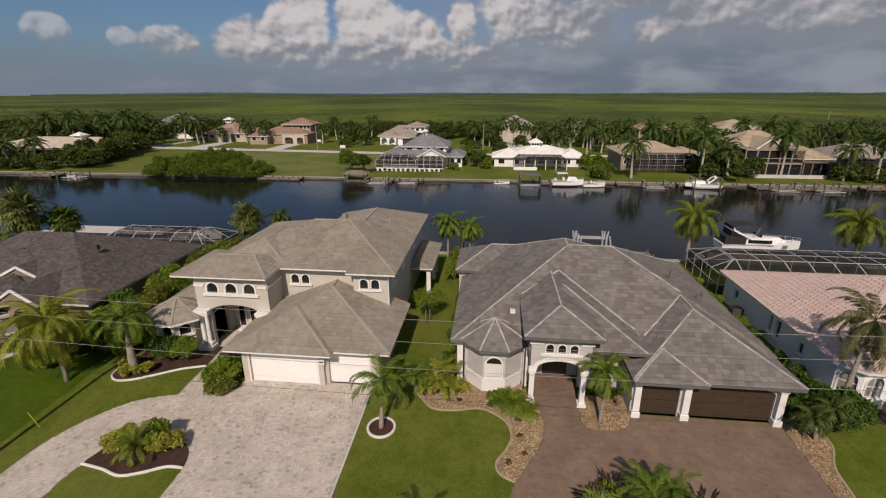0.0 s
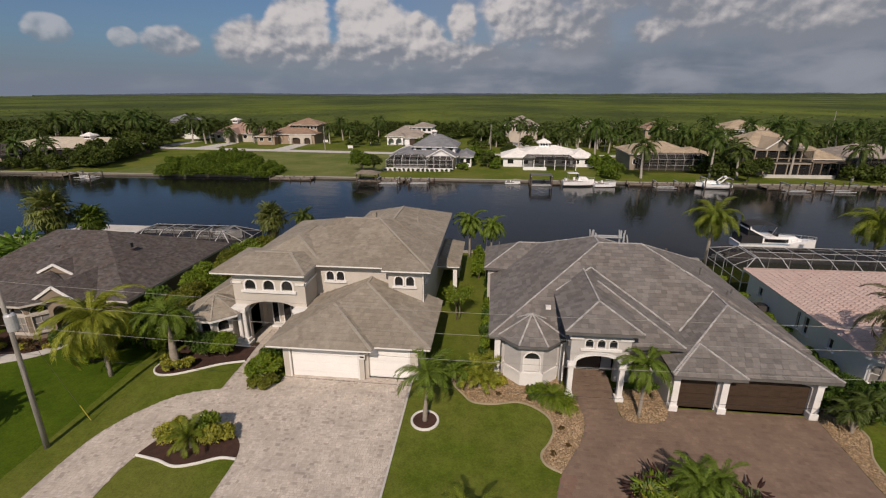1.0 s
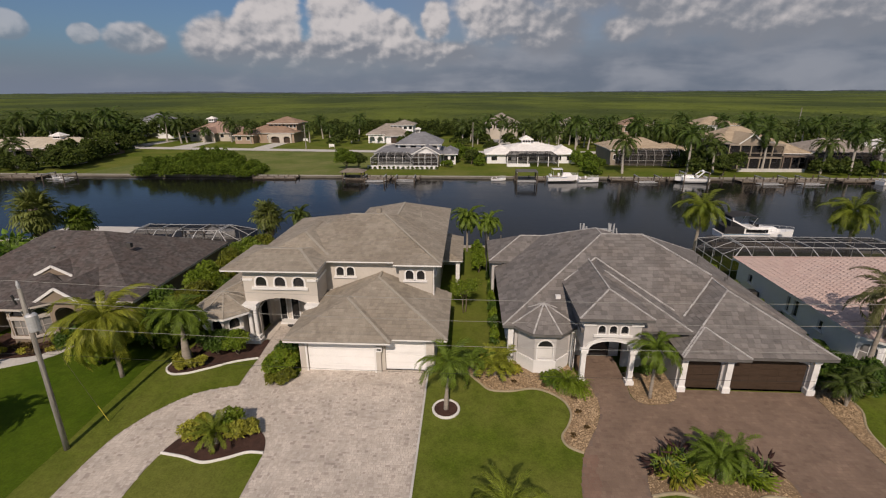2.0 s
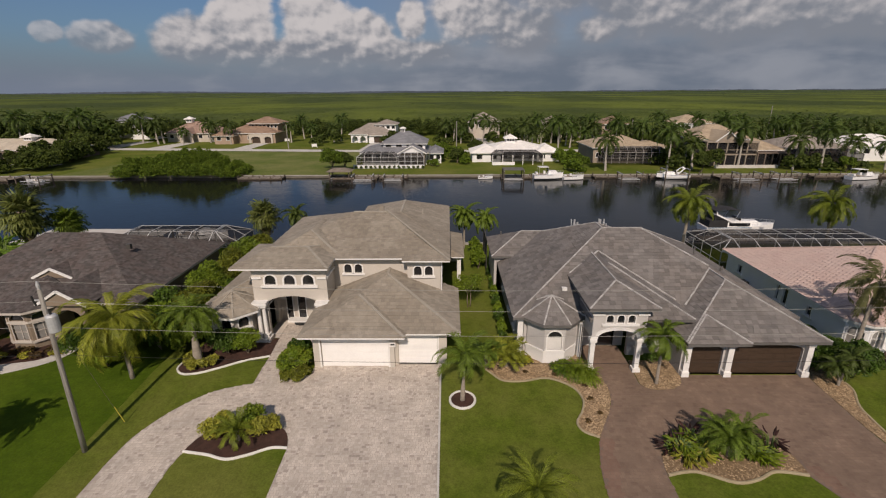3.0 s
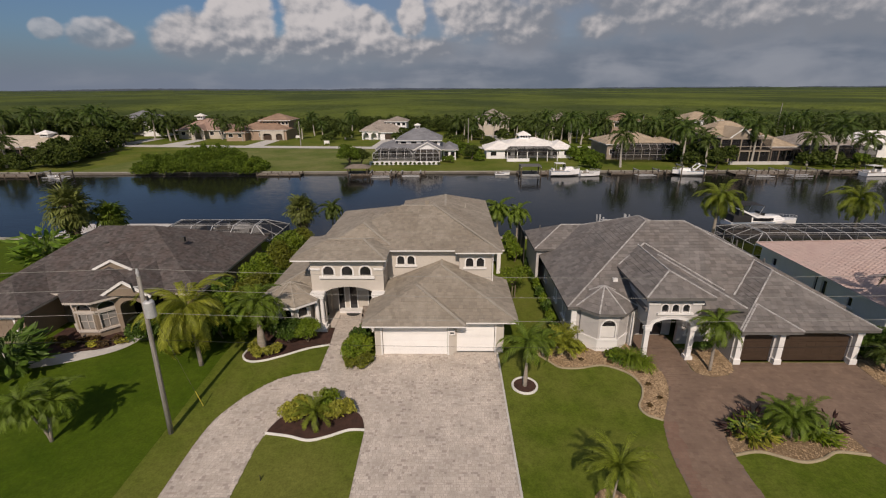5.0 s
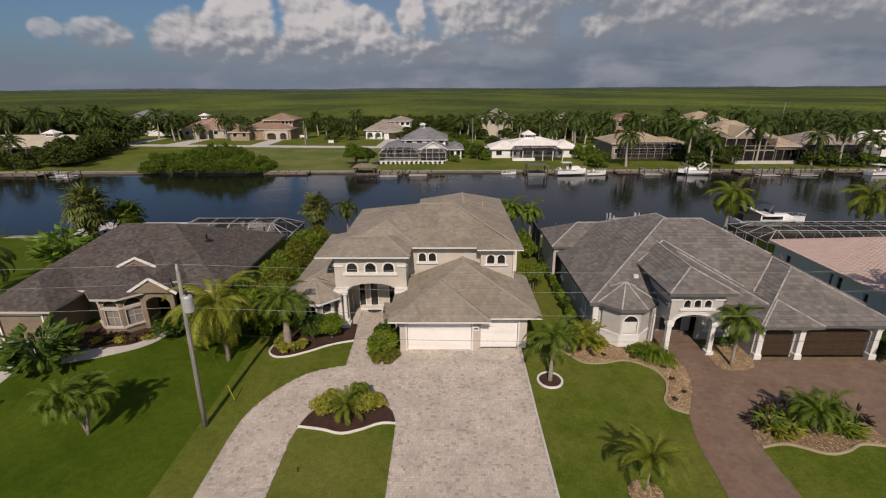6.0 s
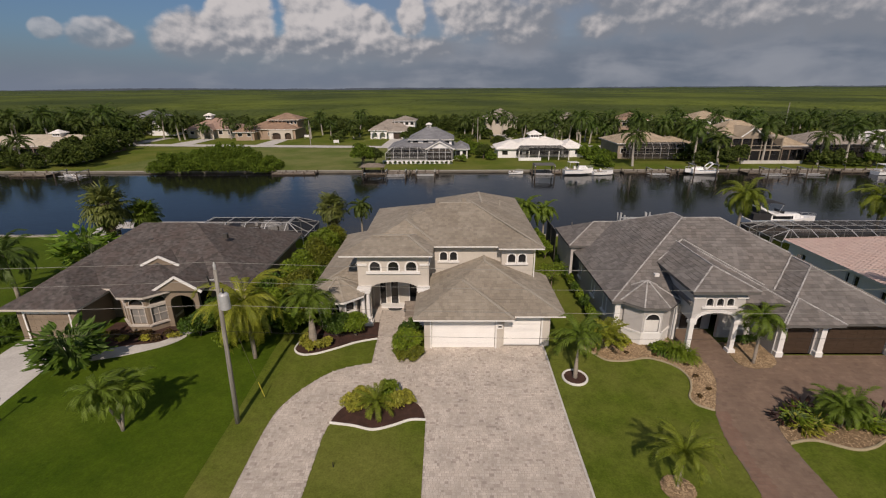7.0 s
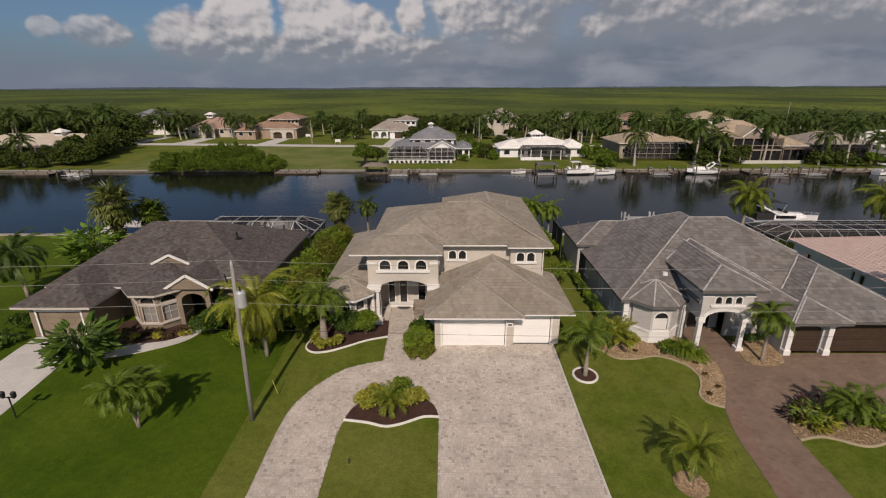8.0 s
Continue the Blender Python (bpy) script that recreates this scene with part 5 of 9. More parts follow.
    pieces("wall", ((-2.65, -2.4, 39.3, 44.9, 0, 3.95), (-2.4, 1.0, 39.3, 39.55, 3.2, 3.95), (-2.4, 5.0, 44.65, 44.9, 0, 3.95),), STUCCO_GREY, h)
    pieces("screen_frame", ((-2.94, -2.86, 45.0, 45.08, 0, 3.7), (-2.94, -2.86, 47.3, 47.38, 0, 3.7), (-2.94, -2.86, 49.7, 49.78, 0, 3.7), (-2.94, -2.86, 45.0, 49.78, 3.7, 3.78),), BRONZE_ALU, h)
    part("screen", boxes((-2.91, -2.89, 45.08, 49.7, 0.02, 3.7)), CANVAS_BLACK, h, "black insect screen")
    part("roof_vent", boxes((1.62, 1.98, 29.95, 30.25, 4.35, 4.72)), TRIM, h, "small white roof vent")
    for x, y, z in ((-1.6, 43.6, 4.85), (13.9, 35.0, 5.95), (15.2, 33.0, 4.9), (16.3, 34.6, 4.4)):
        part("vent_pipe", tube(bmesh.new(), [(x, y, z - 0.3), (x, y, z + 0.32)], [0.07, 0.07], 8), SOFFIT_GREY, h)
    return h


grey_house()

# ---- pink-roofed house ----


def pink_house():
    h = thing("house", "white one-storey house with a pink barrel-tile roof", "house", "waterfront houses")
    side = pose(22.75, 0, 0, 0, 0, -90)
    wins = [rect(-36.4, -36.05, 0.9, 2.3), rect(-35.5, -34.95, 0.9, 2.3), rect(-32.6, -32.1, 1.2, 2.0), rect(-42.2, -41.6, 1.2, 2.0)]
    part("wall", slab(rect(-44.2, -29.7, 0, 2.65), wins, 0.3, side), STUCCO_WHITE, h)
    for w in wins:
        window(h, w, side, grow=0.07)
    pieces("wall", ((23.05, 46.0, 43.9, 44.2, 0, 2.65), (45.7, 46.0, 29.5, 43.9, 0, 2.65), (26.1, 45.7, 29.2, 29.5, 0, 2.65)), STUCCO_WHITE, h)
    roof(h, 22.3, 46.6, 28.7, 44.7, 2.82, (31.0, 36.8, 37.2, 36.8), 5.7, TILE_PINK, TILE_PINK, TRIM, tw=0.38, th=0.42, lift=0.045, caps=(1, 1, 1, 1, 1), seed=31, barrel=True)
    cx, cy, rr = 24.4, 29.5, 1.85
    for k in range(8):
        a0, a1 = radians(22.5 + 45 * k), radians(67.5 + 45 * k)
        p, q = (cx + rr * math.cos(a0), cy + rr * math.sin(a0)), (cx + rr * math.cos(a1), cy + rr * math.sin(a1))
        mid_y = (p[1] + q[1]) / 2
        if mid_y > cy + 0.6:
            continue
        w = math.hypot(q[0] - p[0], q[1] - p[1])
        m = Matrix.Translation((p[0], p[1], 0)) @ Matrix.Rotation(math.atan2(q[1] - p[1], q[0] - p[0]), 4, "Z")
        if mid_y < cy - 0.5:
            win = arch(w / 2, 0.95, 0.8, 1.85, 10, 0.42)
            part("wall", slab(rect(0, w, 0, 2.65), [win], 0.2, m), STUCCO_WHITE, h)
            window(h, win, m, mullion=True, pane=BLIND_DIM, grow=0.1)
        else:
            part("wall", slab(rect(0, w, 0, 2.65), [], 0.2, m), STUCCO_WHITE, h)
        bm = boxes((-0.03, w + 0.03, -0.06, 0.0, 0.0, 0.45))
        bm.transform(m)
        part("plinth", bm, TRIM, h)
    turret(h, cx, cy, 2.3, 2.825, 3.6, TILE_PINK, TILE_PINK, TRIM, 32)
    tagged(drape("bed_pink", [(23.3, 27.1), (23.9, 26.3), (26.0, 25.9), (29.0, 26.3), (29.0, 28.8), (26.0, 28.8), (25.3, 27.7), (23.6, 27.7)], MULCH, 0.05), "red-brown mulched bed before the pink-roofed house", "flower bed", kind="structure")
    ac = thing("air_conditioner", "dark green air-conditioning unit beside a white wall", "air conditioner", at=(22.1, 40.3, 0))
    part("casing", boxes((-0.45, 0.45, -0.45, 0.45, 0.1, 1.0)), BRONZE_ALU, ac)
    part("base", boxes((-0.55, 0.55, -0.55, 0.55, 0, 0.1)), CONCRETE, ac)
    part("fan_guard", tube(bmesh.new(), [(0, 0, 1.0), (0, 0, 1.06)], [0.38, 0.36], 16), BLACK, ac)


pink_house()


def pool_cage(x0, x1, y0, y1, eave, top, inset, nx, ny, frame_mat, label, bar=0.11):
    """A screened pool enclosure: posts, mansard rafters, purlins and screens."""
    c = thing("pool_cage", label, "pool cage", "pool cages")
    xs = [x0 + (x1 - x0) * i / nx for i in range(nx + 1)]
    ys = [y0 + (y1 - y0) * j / ny for j in range(ny + 1)]
    for x in xs:
        for y in (y0, y1):
            part("post", beam(bmesh.new(), (x, y, 0), (x, y, eave), bar), frame_mat, c)
    for y in ys[1:-1]:
        for x in (x0, x1):
            part("post", beam(bmesh.new(), (x, y, 0), (x, y, eave), bar), frame_mat, c)
    for x in xs:
        bm = bmesh.new()
        xi = min(max(x, x0 + inset), x1 - inset)
        beam(bm, (x, y0, eave), (xi, y0 + inset, top), bar)
        beam(bm, (xi, y0 + inset, top), (xi, y1 - inset, top), bar)
        beam(bm, (xi, y1 - inset, top), (x, y1, eave), bar)
        part("rafter", bm, frame_mat, c)
    for y in ys[1:-1]:
        bm = bmesh.new()
        yi = min(max(y, y0 + inset), y1 - inset)
        beam(bm, (x0, y, eave), (x0 + inset, yi, top), bar * 0.8)
        beam(bm, (x0 + inset, yi, top), (x1 - inset, yi, top), bar * 0.8)
        beam(bm, (x1 - inset, yi, top), (x1, y, eave), bar * 0.8)
        part("purlin", bm, frame_mat, c)
    for z in (eave, eave * 0.5):
        bm = bmesh.new()
        for p, q in (((x0, y0), (x1, y0)), ((x1, y0), (x1, y1)), ((x1, y1), (x0, y1)), ((x0, y1), (x0, y0))):
            beam(bm, (*p, z), (*q, z), bar * 0.9)
        part("rail", bm, frame_mat, c)
    bm = bmesh.new()
    lo = [bm.verts.new(p) for p in ((x0, y0, 0), (x1, y0, 0), (x1, y1, 0), (x0, y1, 0))]
    md = [bm.verts.new(p) for p in ((x0, y0, eave), (x1, y0, eave), (x1, y1, eave), (x0, y1, eave))]
    hi = [bm.verts.new(p) for p in ((x0 + inset, y0 + inset, top), (x1 - inset, y0 + inset, top), (x1 - inset, y1 - inset, top), (x0 + inset, y1 - inset, top))]
    for k in range(4):
        j = (k + 1) % 4
        bm.faces.new((lo[k], lo[j], md[j], md[k]))
        bm.faces.new((md[k], md[j], hi[j], hi[k]))
    bm.faces.new(hi)
    part("screen", bm, SCREEN, c, "fine dark insect screen")
    return c


pool_cage(22.6, 43.0, 45.2, 53.0, 2.3, 3.15, 2.0, 9, 4, ALUMINIUM, "white aluminium pool cage behind the pink-roofed house", 0.07)
pool_cage(-46.5, -31.8, 46.4, 53.6, 2.5, 3.7, 2.2, 6, 3, ALUMINIUM, "white aluminium pool cage behind the brown house", 0.075)

# ---- brown house ----


def brown_house():
    h = thing("house", "brown stucco one-storey house with dark shingle roof", "house", "waterfront houses")
    T, F = SHINGLE, TRIM_WARM
    kw = dict(tw=0.3, th=0.2, lift=0.014, cap_w=0.25)
    part("wall", slab(rect(-49.0, -44.1, 0, 2.7), [rect(-48.4, -44.9, 0, 2.25)], 0.3, at(0, 27.9)), STUCCO_BROWN, h)
    part("door_trim", ring_slab(rect(-48.4, -44.9, -0.05, 2.25), 0.14, 0.05, at(0, 27.86)), TRIM, h)
    sectional_door(h, -48.38, -44.92, 28.0, 0.03, 2.25, STUCCO_BROWN, "tan sectional garage door", 4, 6)
    pieces("wall", ((-44.4, -44.1, 28.2, 31.6, 0, 2.9), (-49.0, -48.7, 28.2, 46.0, 0, 2.9), (-44.4, -38.2, 31.6, 31.9, 0, 3.1), (-35.4, -32.4, 31.6, 31.9, 0, 3.1), (-32.7, -32.4, 31.9, 45.2, 0, 3.1), (-49.0, -32.4, 45.2, 45.5, 0, 3.1), (-38.2, -35.4, 33.4, 33.7, 0, 3.1),), STUCCO_BROWN, h)
    roof(h, -49.7, -31.7, 30.6, 46.2, 3.2, (-44.5, 38.4, -39.4, 38.4), 6.7, T, T, F, caps=(0, 0, 0, 0, 0), seed=41, **kw)
    roof(h, -49.71, -43.5, 27.2, 36.0, 2.95, (-46.6, 30.4, -46.6, 34.5), 4.6, T, T, F, caps=(0, 0, 0, 0, 0), seed=42, **kw)
    # bay window
    cx, cy, rr = -40.15, 30.95, 2.1
    for k in range(8):
        a0, a1 = radians(22.5 + 45 * k), radians(67.5 + 45 * k)
        p, q = (cx + rr * math.cos(a0), cy + rr * math.sin(a0)), (cx + rr * math.cos(a1), cy + rr * math.sin(a1))
        mid = ((p[0] + q[0]) / 2, (p[1] + q[1]) / 2)
        if mid[1] > cy + 0.6:
            continue
        w = math.hypot(q[0] - p[0], q[1] - p[1])
        m = Matrix.Translation((p[0], p[1], 0)) @ Matrix.Rotation(math.atan2(q[1] - p[1], q[0] - p[0]), 4, "Z")
        if mid[1] < cy - 0.5:
            low, up = rect(w / 2 - 0.55, w / 2 + 0.55, 0.75, 2.1), arch(w / 2, 1.1, 2.42, 2.55, 10, 0.4)
            part("wall", slab(rect(0, w, 0, 3.3), [low, up], 0.2, m), STUCCO_BROWN, h)
            window(h, low, m, mullion=True, pane=BLIND_DIM, grow=0.07, trim=TRIM_WARM)
            window(h, up, m, sill=False, grow=0.06, trim=TRIM_WARM)
        else:
            part("wall", slab(rect(0, w, 0, 3.3), [], 0.2, m), STUCCO_BROWN, h)
        for row in ((-0.04, w + 0.04, -0.07, 0.0, 2.2, 2.36), (-0.04, w + 0.04, -0.09, 0.0, 0.5, 0.68)):
            bm = boxes(row)
            bm.transform(m)
            part("band", bm, TRIM_WARM, h)
    turret(h, cx, cy, 2.75, 3.4, 4.75, T, T, F, 43, back=1.7, size=0.2, capped=False)
    # arched entry with a gable, and a small gable above
    door_way = arch(-36.9, 2.0, 0.0, 2.2, 12, 0.7)
    part("wall", slab([(-38.3, 0), (-35.5, 0), (-35.5, 3.5), (-36.9, 4.35), (-38.3, 3.5)], [door_way], 0.3, at(0, 29.9)), STUCCO_BROWN, h)
    part("front_door", slab(arch(-36.9, 1.2, 0.05, 2.1, 10, 0.4), [], 0.06, at(0, 33.32)), GLASS, h, "dark front door with arched head")
    for x0, x1, y0, y1, z0, z1 in ((-38.9, -34.9, 29.5, 35.0, 3.45, 4.7), (-41.85, -38.55, 33.1, 35.6, 4.33, 5.14)):
        xm = (x0 + x1) / 2
        bm = bmesh.new()
        v = [bm.verts.new(p) for p in ((x0, y0, z0), (x1, y0, z0), (xm, y0, z1), (x0, y1, z0), (x1, y1, z0), (xm, y1, z1))]
        bm.faces.new((v[0], v[3], v[5], v[2]))
        bm.faces.new((v[1], v[2], v[5], v[4]))
        bm.faces.new((v[0], v[2], v[1]))
        bm.faces.new((v[3], v[4], v[5]))
        bm.faces.new((v[0], v[1], v[4], v[3]))
        bmesh.ops.recalc_face_normals(bm, faces=bm.faces[:])
        g = part("gable", bm, STUCCO_BROWN, h)
        rng = random.Random(44)
        for poly in (((x0, y0 - 0.15, z0), (x0, y1, z0), (xm, y1, z1), (xm, y0 - 0.15, z1)), ((x1, y0 - 0.15, z0), (x1, y1, z0), (xm, y1, z1), (xm, y0 - 0.15, z1))):
            vv, ff = tile_slope([(p[0], p[1], p[2] + 0.06) for p in poly], 0.3, 0.2, 0.014, 0.3, rng)
            under(arrays_object("shingles", vv, ff, SHINGLE), g, kind="stuff")
        bm = bmesh.new()
        beam(bm, (x0 - 0.05, y0 - 0.1, z0 - 0.02), (xm, y0 - 0.1, z1), 0.1, 0.2)
        beam(bm, (xm, y0 - 0.1, z1), (x1 + 0.05, y0 - 0.1, z0 - 0.02), 0.1, 0.2)
        under(mesh_object("bargeboard", bm, TRIM), g, "white bargeboard")
    for x, y, z in ((-42.6, 36.2, 5.62), (-45.5, 35.6, 5.30), (-36.0, 37.0, 5.86)):
        part("roof_vent", boxes((x - 0.2, x + 0.2, y - 0.16, y + 0.16, z - 0.3, z + 0.16)), BRONZE_ALU, h)


brown_house()

# ---- plants ----
UP = Vector((0, 0, 1))


def frond_quads(length, droop, n, width, leaf_w, seed, hang=0.35, plume=0.35):
    """A feather leaf that grows along x and bends down: stem and rows of bent leaflets."""
    rng = random.Random(seed)
    pts, p = [Vector((0, 0, 0))], Vector((0, 0, 0))
    steps = 12
    for k in range(steps):
        th = -droop * ((k + 1) / steps) ** 1.5
        p = p + Vector((math.cos(th), 0, math.sin(th))) * length / steps
        pts.append(p)
    quads = []
    for k in range(steps):
        a, b, w0, w1 = pts[k], pts[k + 1], 0.028 * (1 - k / steps) + 0.006, 0.028 * (1 - (k + 1) / steps) + 0.006
        quads.append((a + Vector((0, -w0, 0)), a + Vector((0, w0, 0)), b + Vector((0, w1, 0)), b + Vector((0, -w1, 0))))
    for i in range(n):
        for side in (-1, 1):
            s = min(0.12 + 0.87 * (i + rng.uniform(-0.3, 0.3)) / (n - 1), 0.995)
            f = max(s, 0.05) * steps
            k = min(int(f), steps - 1)
            q = pts[k].lerp(pts[k + 1], f - k)
            t = (pts[k + 1] - pts[k]).normalized()
            size = width * (math.sin(math.pi * min(0.14 + 0.78 * s, 1.0)) ** 0.6) * rng.uniform(0.75, 1.15)
            lift = rng.uniform(-plume, plume) - 0.25 * hang
            d = (Vector((0, side, 0)) * 0.75 + t * rng.uniform(0.4, 0.85) + Vector((0, 0, lift))).normalized()
            e = (d + Vector((0, 0, -hang * rng.uniform(0.7, 1.5)))).normalized()
            mid = q + d * size * 0.5
            tip = mid + e * size * 0.55
            w = t * leaf_w * rng.uniform(0.35, 0.6)
            quads.append((q - w * 0.4, q + w * 0.4, mid + w, mid - w))
            quads.append((mid - w, mid + w, tip + w * 0.15, tip - w * 0.15))
    return np.array([[tuple(v) for v in qd] for qd in quads], dtype=np.float32)


def fan_quads(length, petiole, blades, seed):
    """A fan leaf on a stalk along x: folded, split blades whose tips hang unevenly."""
    rng = random.Random(seed)
    quads = [((0, -0.025, 0), (0, 0.025, 0), (petiole, 0.018, -0.06), (petiole, -0.018, -0.06))]
    for i in range(blades):
        a = math.radians(-115 + 230 * i / (blades - 1) + rng.uniform(-6, 6))
        r = length * rng.uniform(0.7, 1.08) * (0.72 + 0.28 * math.cos(a))
        c, d, w = math.cos(a), math.sin(a), 0.06 * length * rng.uniform(0.7, 1.1)
        fold, hang = rng.uniform(-0.08, 0.1), rng.uniform(0.25, 0.85)
        p0, p1 = (petiole, 0, -0.06), (petiole + c * r * 0.55, d * r * 0.55, fold - 0.06)
        p2 = (petiole + c * r * 0.85, d * r * 0.85, fold - 0.12 - 0.3 * hang * r)
        quads.append((p0, (p1[0] - d * w, p1[1] + c * w, p1[2] + 0.02), (p1[0], p1[1], p1[2] - 0.04), (p1[0] + d * w, p1[1] - c * w, p1[2] + 0.02)))
        quads.append(((p1[0] - d * w, p1[1] + c * w, p1[2] + 0.02), (p1[0] + d * w, p1[1] - c * w, p1[2] + 0.02), p2, (p2[0] - d * w * 0.4, p2[1] + c * w * 0.4, p2[2] - 0.1 * hang * r)))
    return np.array(quads, dtype=np.float32)


def moved(quads, m):
    a = np.array(m)
    return quads @ a[:3, :3].T.astype(np.float32) + a[:3, 3].astype(np.float32)


def frond_pose(i, n, rng, high=68.0, low=-28.0, tall=0.0):
    f = i / max(n - 1, 1)
    pitch = high + (low - high) * f ** 0.8 + rng.uniform(-7, 7)
    return pose(0, 0, tall) @ Matrix.Rotation(i * 2.39996 + rng.uniform(-0.2, 0.2), 4, "Z") @ Matrix.Rotation(-radians(pitch), 4, "Y") @ Matrix.Rotation(rng.uniform(-0.25, 0.25), 4, "X")


FROND_SETS = {}


def palm(name, label, x, y, trunk, length, n, leaves, lean=(0.0, 0.0), r0=0.16, r1=0.1, width=0.42, droop=1.3, swell=1.0, seed=1, high=68.0, low=-28.0, shaft=0.0, hang=0.35, leaflets=40, stems=1, spread=0.5, group="garden palms", plume=0.4, leaf_w=0.075):
    """A feather palm: trunk, crownshaft and single fronds."""
    rng = random.Random(seed)
    ob = thing(name, label, "palm tree", group, at=(x, y, level(y)))
    key = (length, droop, width, hang, leaflets, plume, leaves.name)
    if key not in FROND_SETS:
        FROND_SETS[key] = []
        for k in range(3):
            tmp = quads_object("frond", frond_quads(length * (1 - 0.08 * k), droop * (0.85 + 0.2 * k), leaflets, width, leaf_w, 100 + k, hang, plume), leaves)
            FROND_SETS[key].append(tmp.data)
            bpy.data.objects.remove(tmp)
    for st in range(stems):
        a = 6.28 * st / stems + rng.uniform(-0.4, 0.4)
        tx, ty = (lean[0], lean[1]) if stems == 1 else (spread * math.cos(a), spread * math.sin(a))
        hgt = trunk * (1.0 if stems == 1 else rng.uniform(0.75, 1.1))
        pts = [(tx * f * f * 0.6 + tx * f * 0.4, ty * f * f * 0.6 + ty * f * 0.4, hgt * f - (0.15 if f == 0 else 0)) for f in (0, 0.12, 0.3, 0.5, 0.7, 0.85, 1.0)]
        radii = [r0 * 1.15, r0 * (0.9 + 0.1 * swell), r0 * (0.72 + 0.28 * swell), r0 * 0.72 + r1 * 0.25, r0 * 0.35 + r1 * 0.65, r1, r1 * 0.95]
        part("trunk", tube(bmesh.new(), pts, radii, 12), BARK_PALM, ob, smooth=True)
        if shaft:
            part("crownshaft", tube(bmesh.new(), [(tx, ty, hgt - 0.05), (tx, ty, hgt + shaft * 0.5), (tx, ty, hgt + shaft)], [r1 * 1.15, r1 * 1.0, r1 * 0.45], 10), CROWNSHAFT, ob, smooth=True)
        for i in range(n):
            f = new("frond", FROND_SETS[key][i % 3])
            f.parent = ob
            f.matrix_basis = pose(tx, ty, hgt + shaft * 0.8) @ frond_pose(i, n, rng, high, low) @ Matrix.Scale(rng.uniform(0.85, 1.08), 4)
            if not f.data.materials:
                f.data.materials.append(leaves)
    return ob


def leaf_cloud(blobs, n, size, seed, long=1.6, shell=0.45, flat=0.5):
    """Many small leaves spread through lumpy blobs (x, y, z, rx, ry, rz)."""
    r = np.random.RandomState(seed)
    b = np.array(blobs, dtype=np.float64)
    wgt = (b[:, 3] * b[:, 4] * b[:, 5]) ** 0.67
    pick = r.choice(len(b), n, p=wgt / wgt.sum())
    d = r.normal(size=(n, 3))
    d /= np.linalg.norm(d, axis=1)[:, None]
    d[:, 2] = np.where(d[:, 2] < -0.35, -d[:, 2], d[:, 2])
    rad = shell + (1.08 - shell) * r.random_sample(n) ** 0.6
    c = b[pick, :3] + d * b[pick, 3:] * rad[:, None]
    nrm = d * (1 - flat) + r.normal(size=(n, 3)) * 0.55
    nrm[:, 2] += 0.35
    nrm /= np.linalg.norm(nrm, axis=1)[:, None]
    t = np.cross(nrm, r.normal(size=(n, 3)))
    t /= np.linalg.norm(t, axis=1)[:, None]
    s = np.cross(nrm, t)
    sz = size * (0.65 + 0.7 * r.random_sample(n))[:, None]
    L, Wd = t * sz * long * 0.5, s * sz * 0.5
    return np.stack([c - L, c + Wd - nrm * sz * 0.08, c + L, c - Wd - nrm * sz * 0.08], axis=1).astype(np.float32)


def lumps(cx, cy, cz, rx, ry, rz, n, seed, size=0.5):
    """A heap of smaller blobs that gives an uneven outline."""
    rng = random.Random(seed)
    out = [(cx, cy, cz, rx * 0.72, ry * 0.72, rz * 0.78)]
    for k in range(n):
        a, e = rng.uniform(0, 6.283), rng.uniform(-0.3, 1.0)
        q = math.sqrt(max(0.0, 1 - e * e))
        f = rng.uniform(0.55, 0.85)
        k2 = size * rng.uniform(0.7, 1.15)
        out.append((cx + rx * q * math.cos(a) * f, cy + ry * q * math.sin(a) * f, cz + rz * e * f, rx * k2, ry * k2, rz * k2))
    return out


def bush(label, x, y, rx, ry, h, material, n=700, size=0.13, seed=1, name="shrub", lump=7, long=1.6, category="shrub", group="garden shrubs", flowers=None):
    z = level(y)
    ob = thing(name, label, category, group, at=(x, y, z))
    blobs = lumps(0, 0, h * 0.5, rx, ry, h * 0.52, lump, seed)
    under(quads_object("foliage", leaf_cloud(blobs, n, size, seed, long), material), ob)
    bm = bmesh.new()
    rng = random.Random(seed)
    for k in range(5):
        a = rng.uniform(0, 6.28)
        tube(bm, [(0, 0, -0.05), (0.3 * rx * math.cos(a), 0.3 * ry * math.sin(a), h * 0.35), (0.55 * rx * math.cos(a), 0.55 * ry * math.sin(a), h * 0.7)], [0.03, 0.022, 0.012], 5)
    part("stem", bm, BARK_TREE, ob)
    if flowers:
        under(quads_object("flower", leaf_cloud(blobs, n // 6, size * 0.7, seed + 9, 1.0, 0.95), flowers), ob, "yellow-green leaf flecks", "stuff")
    return ob


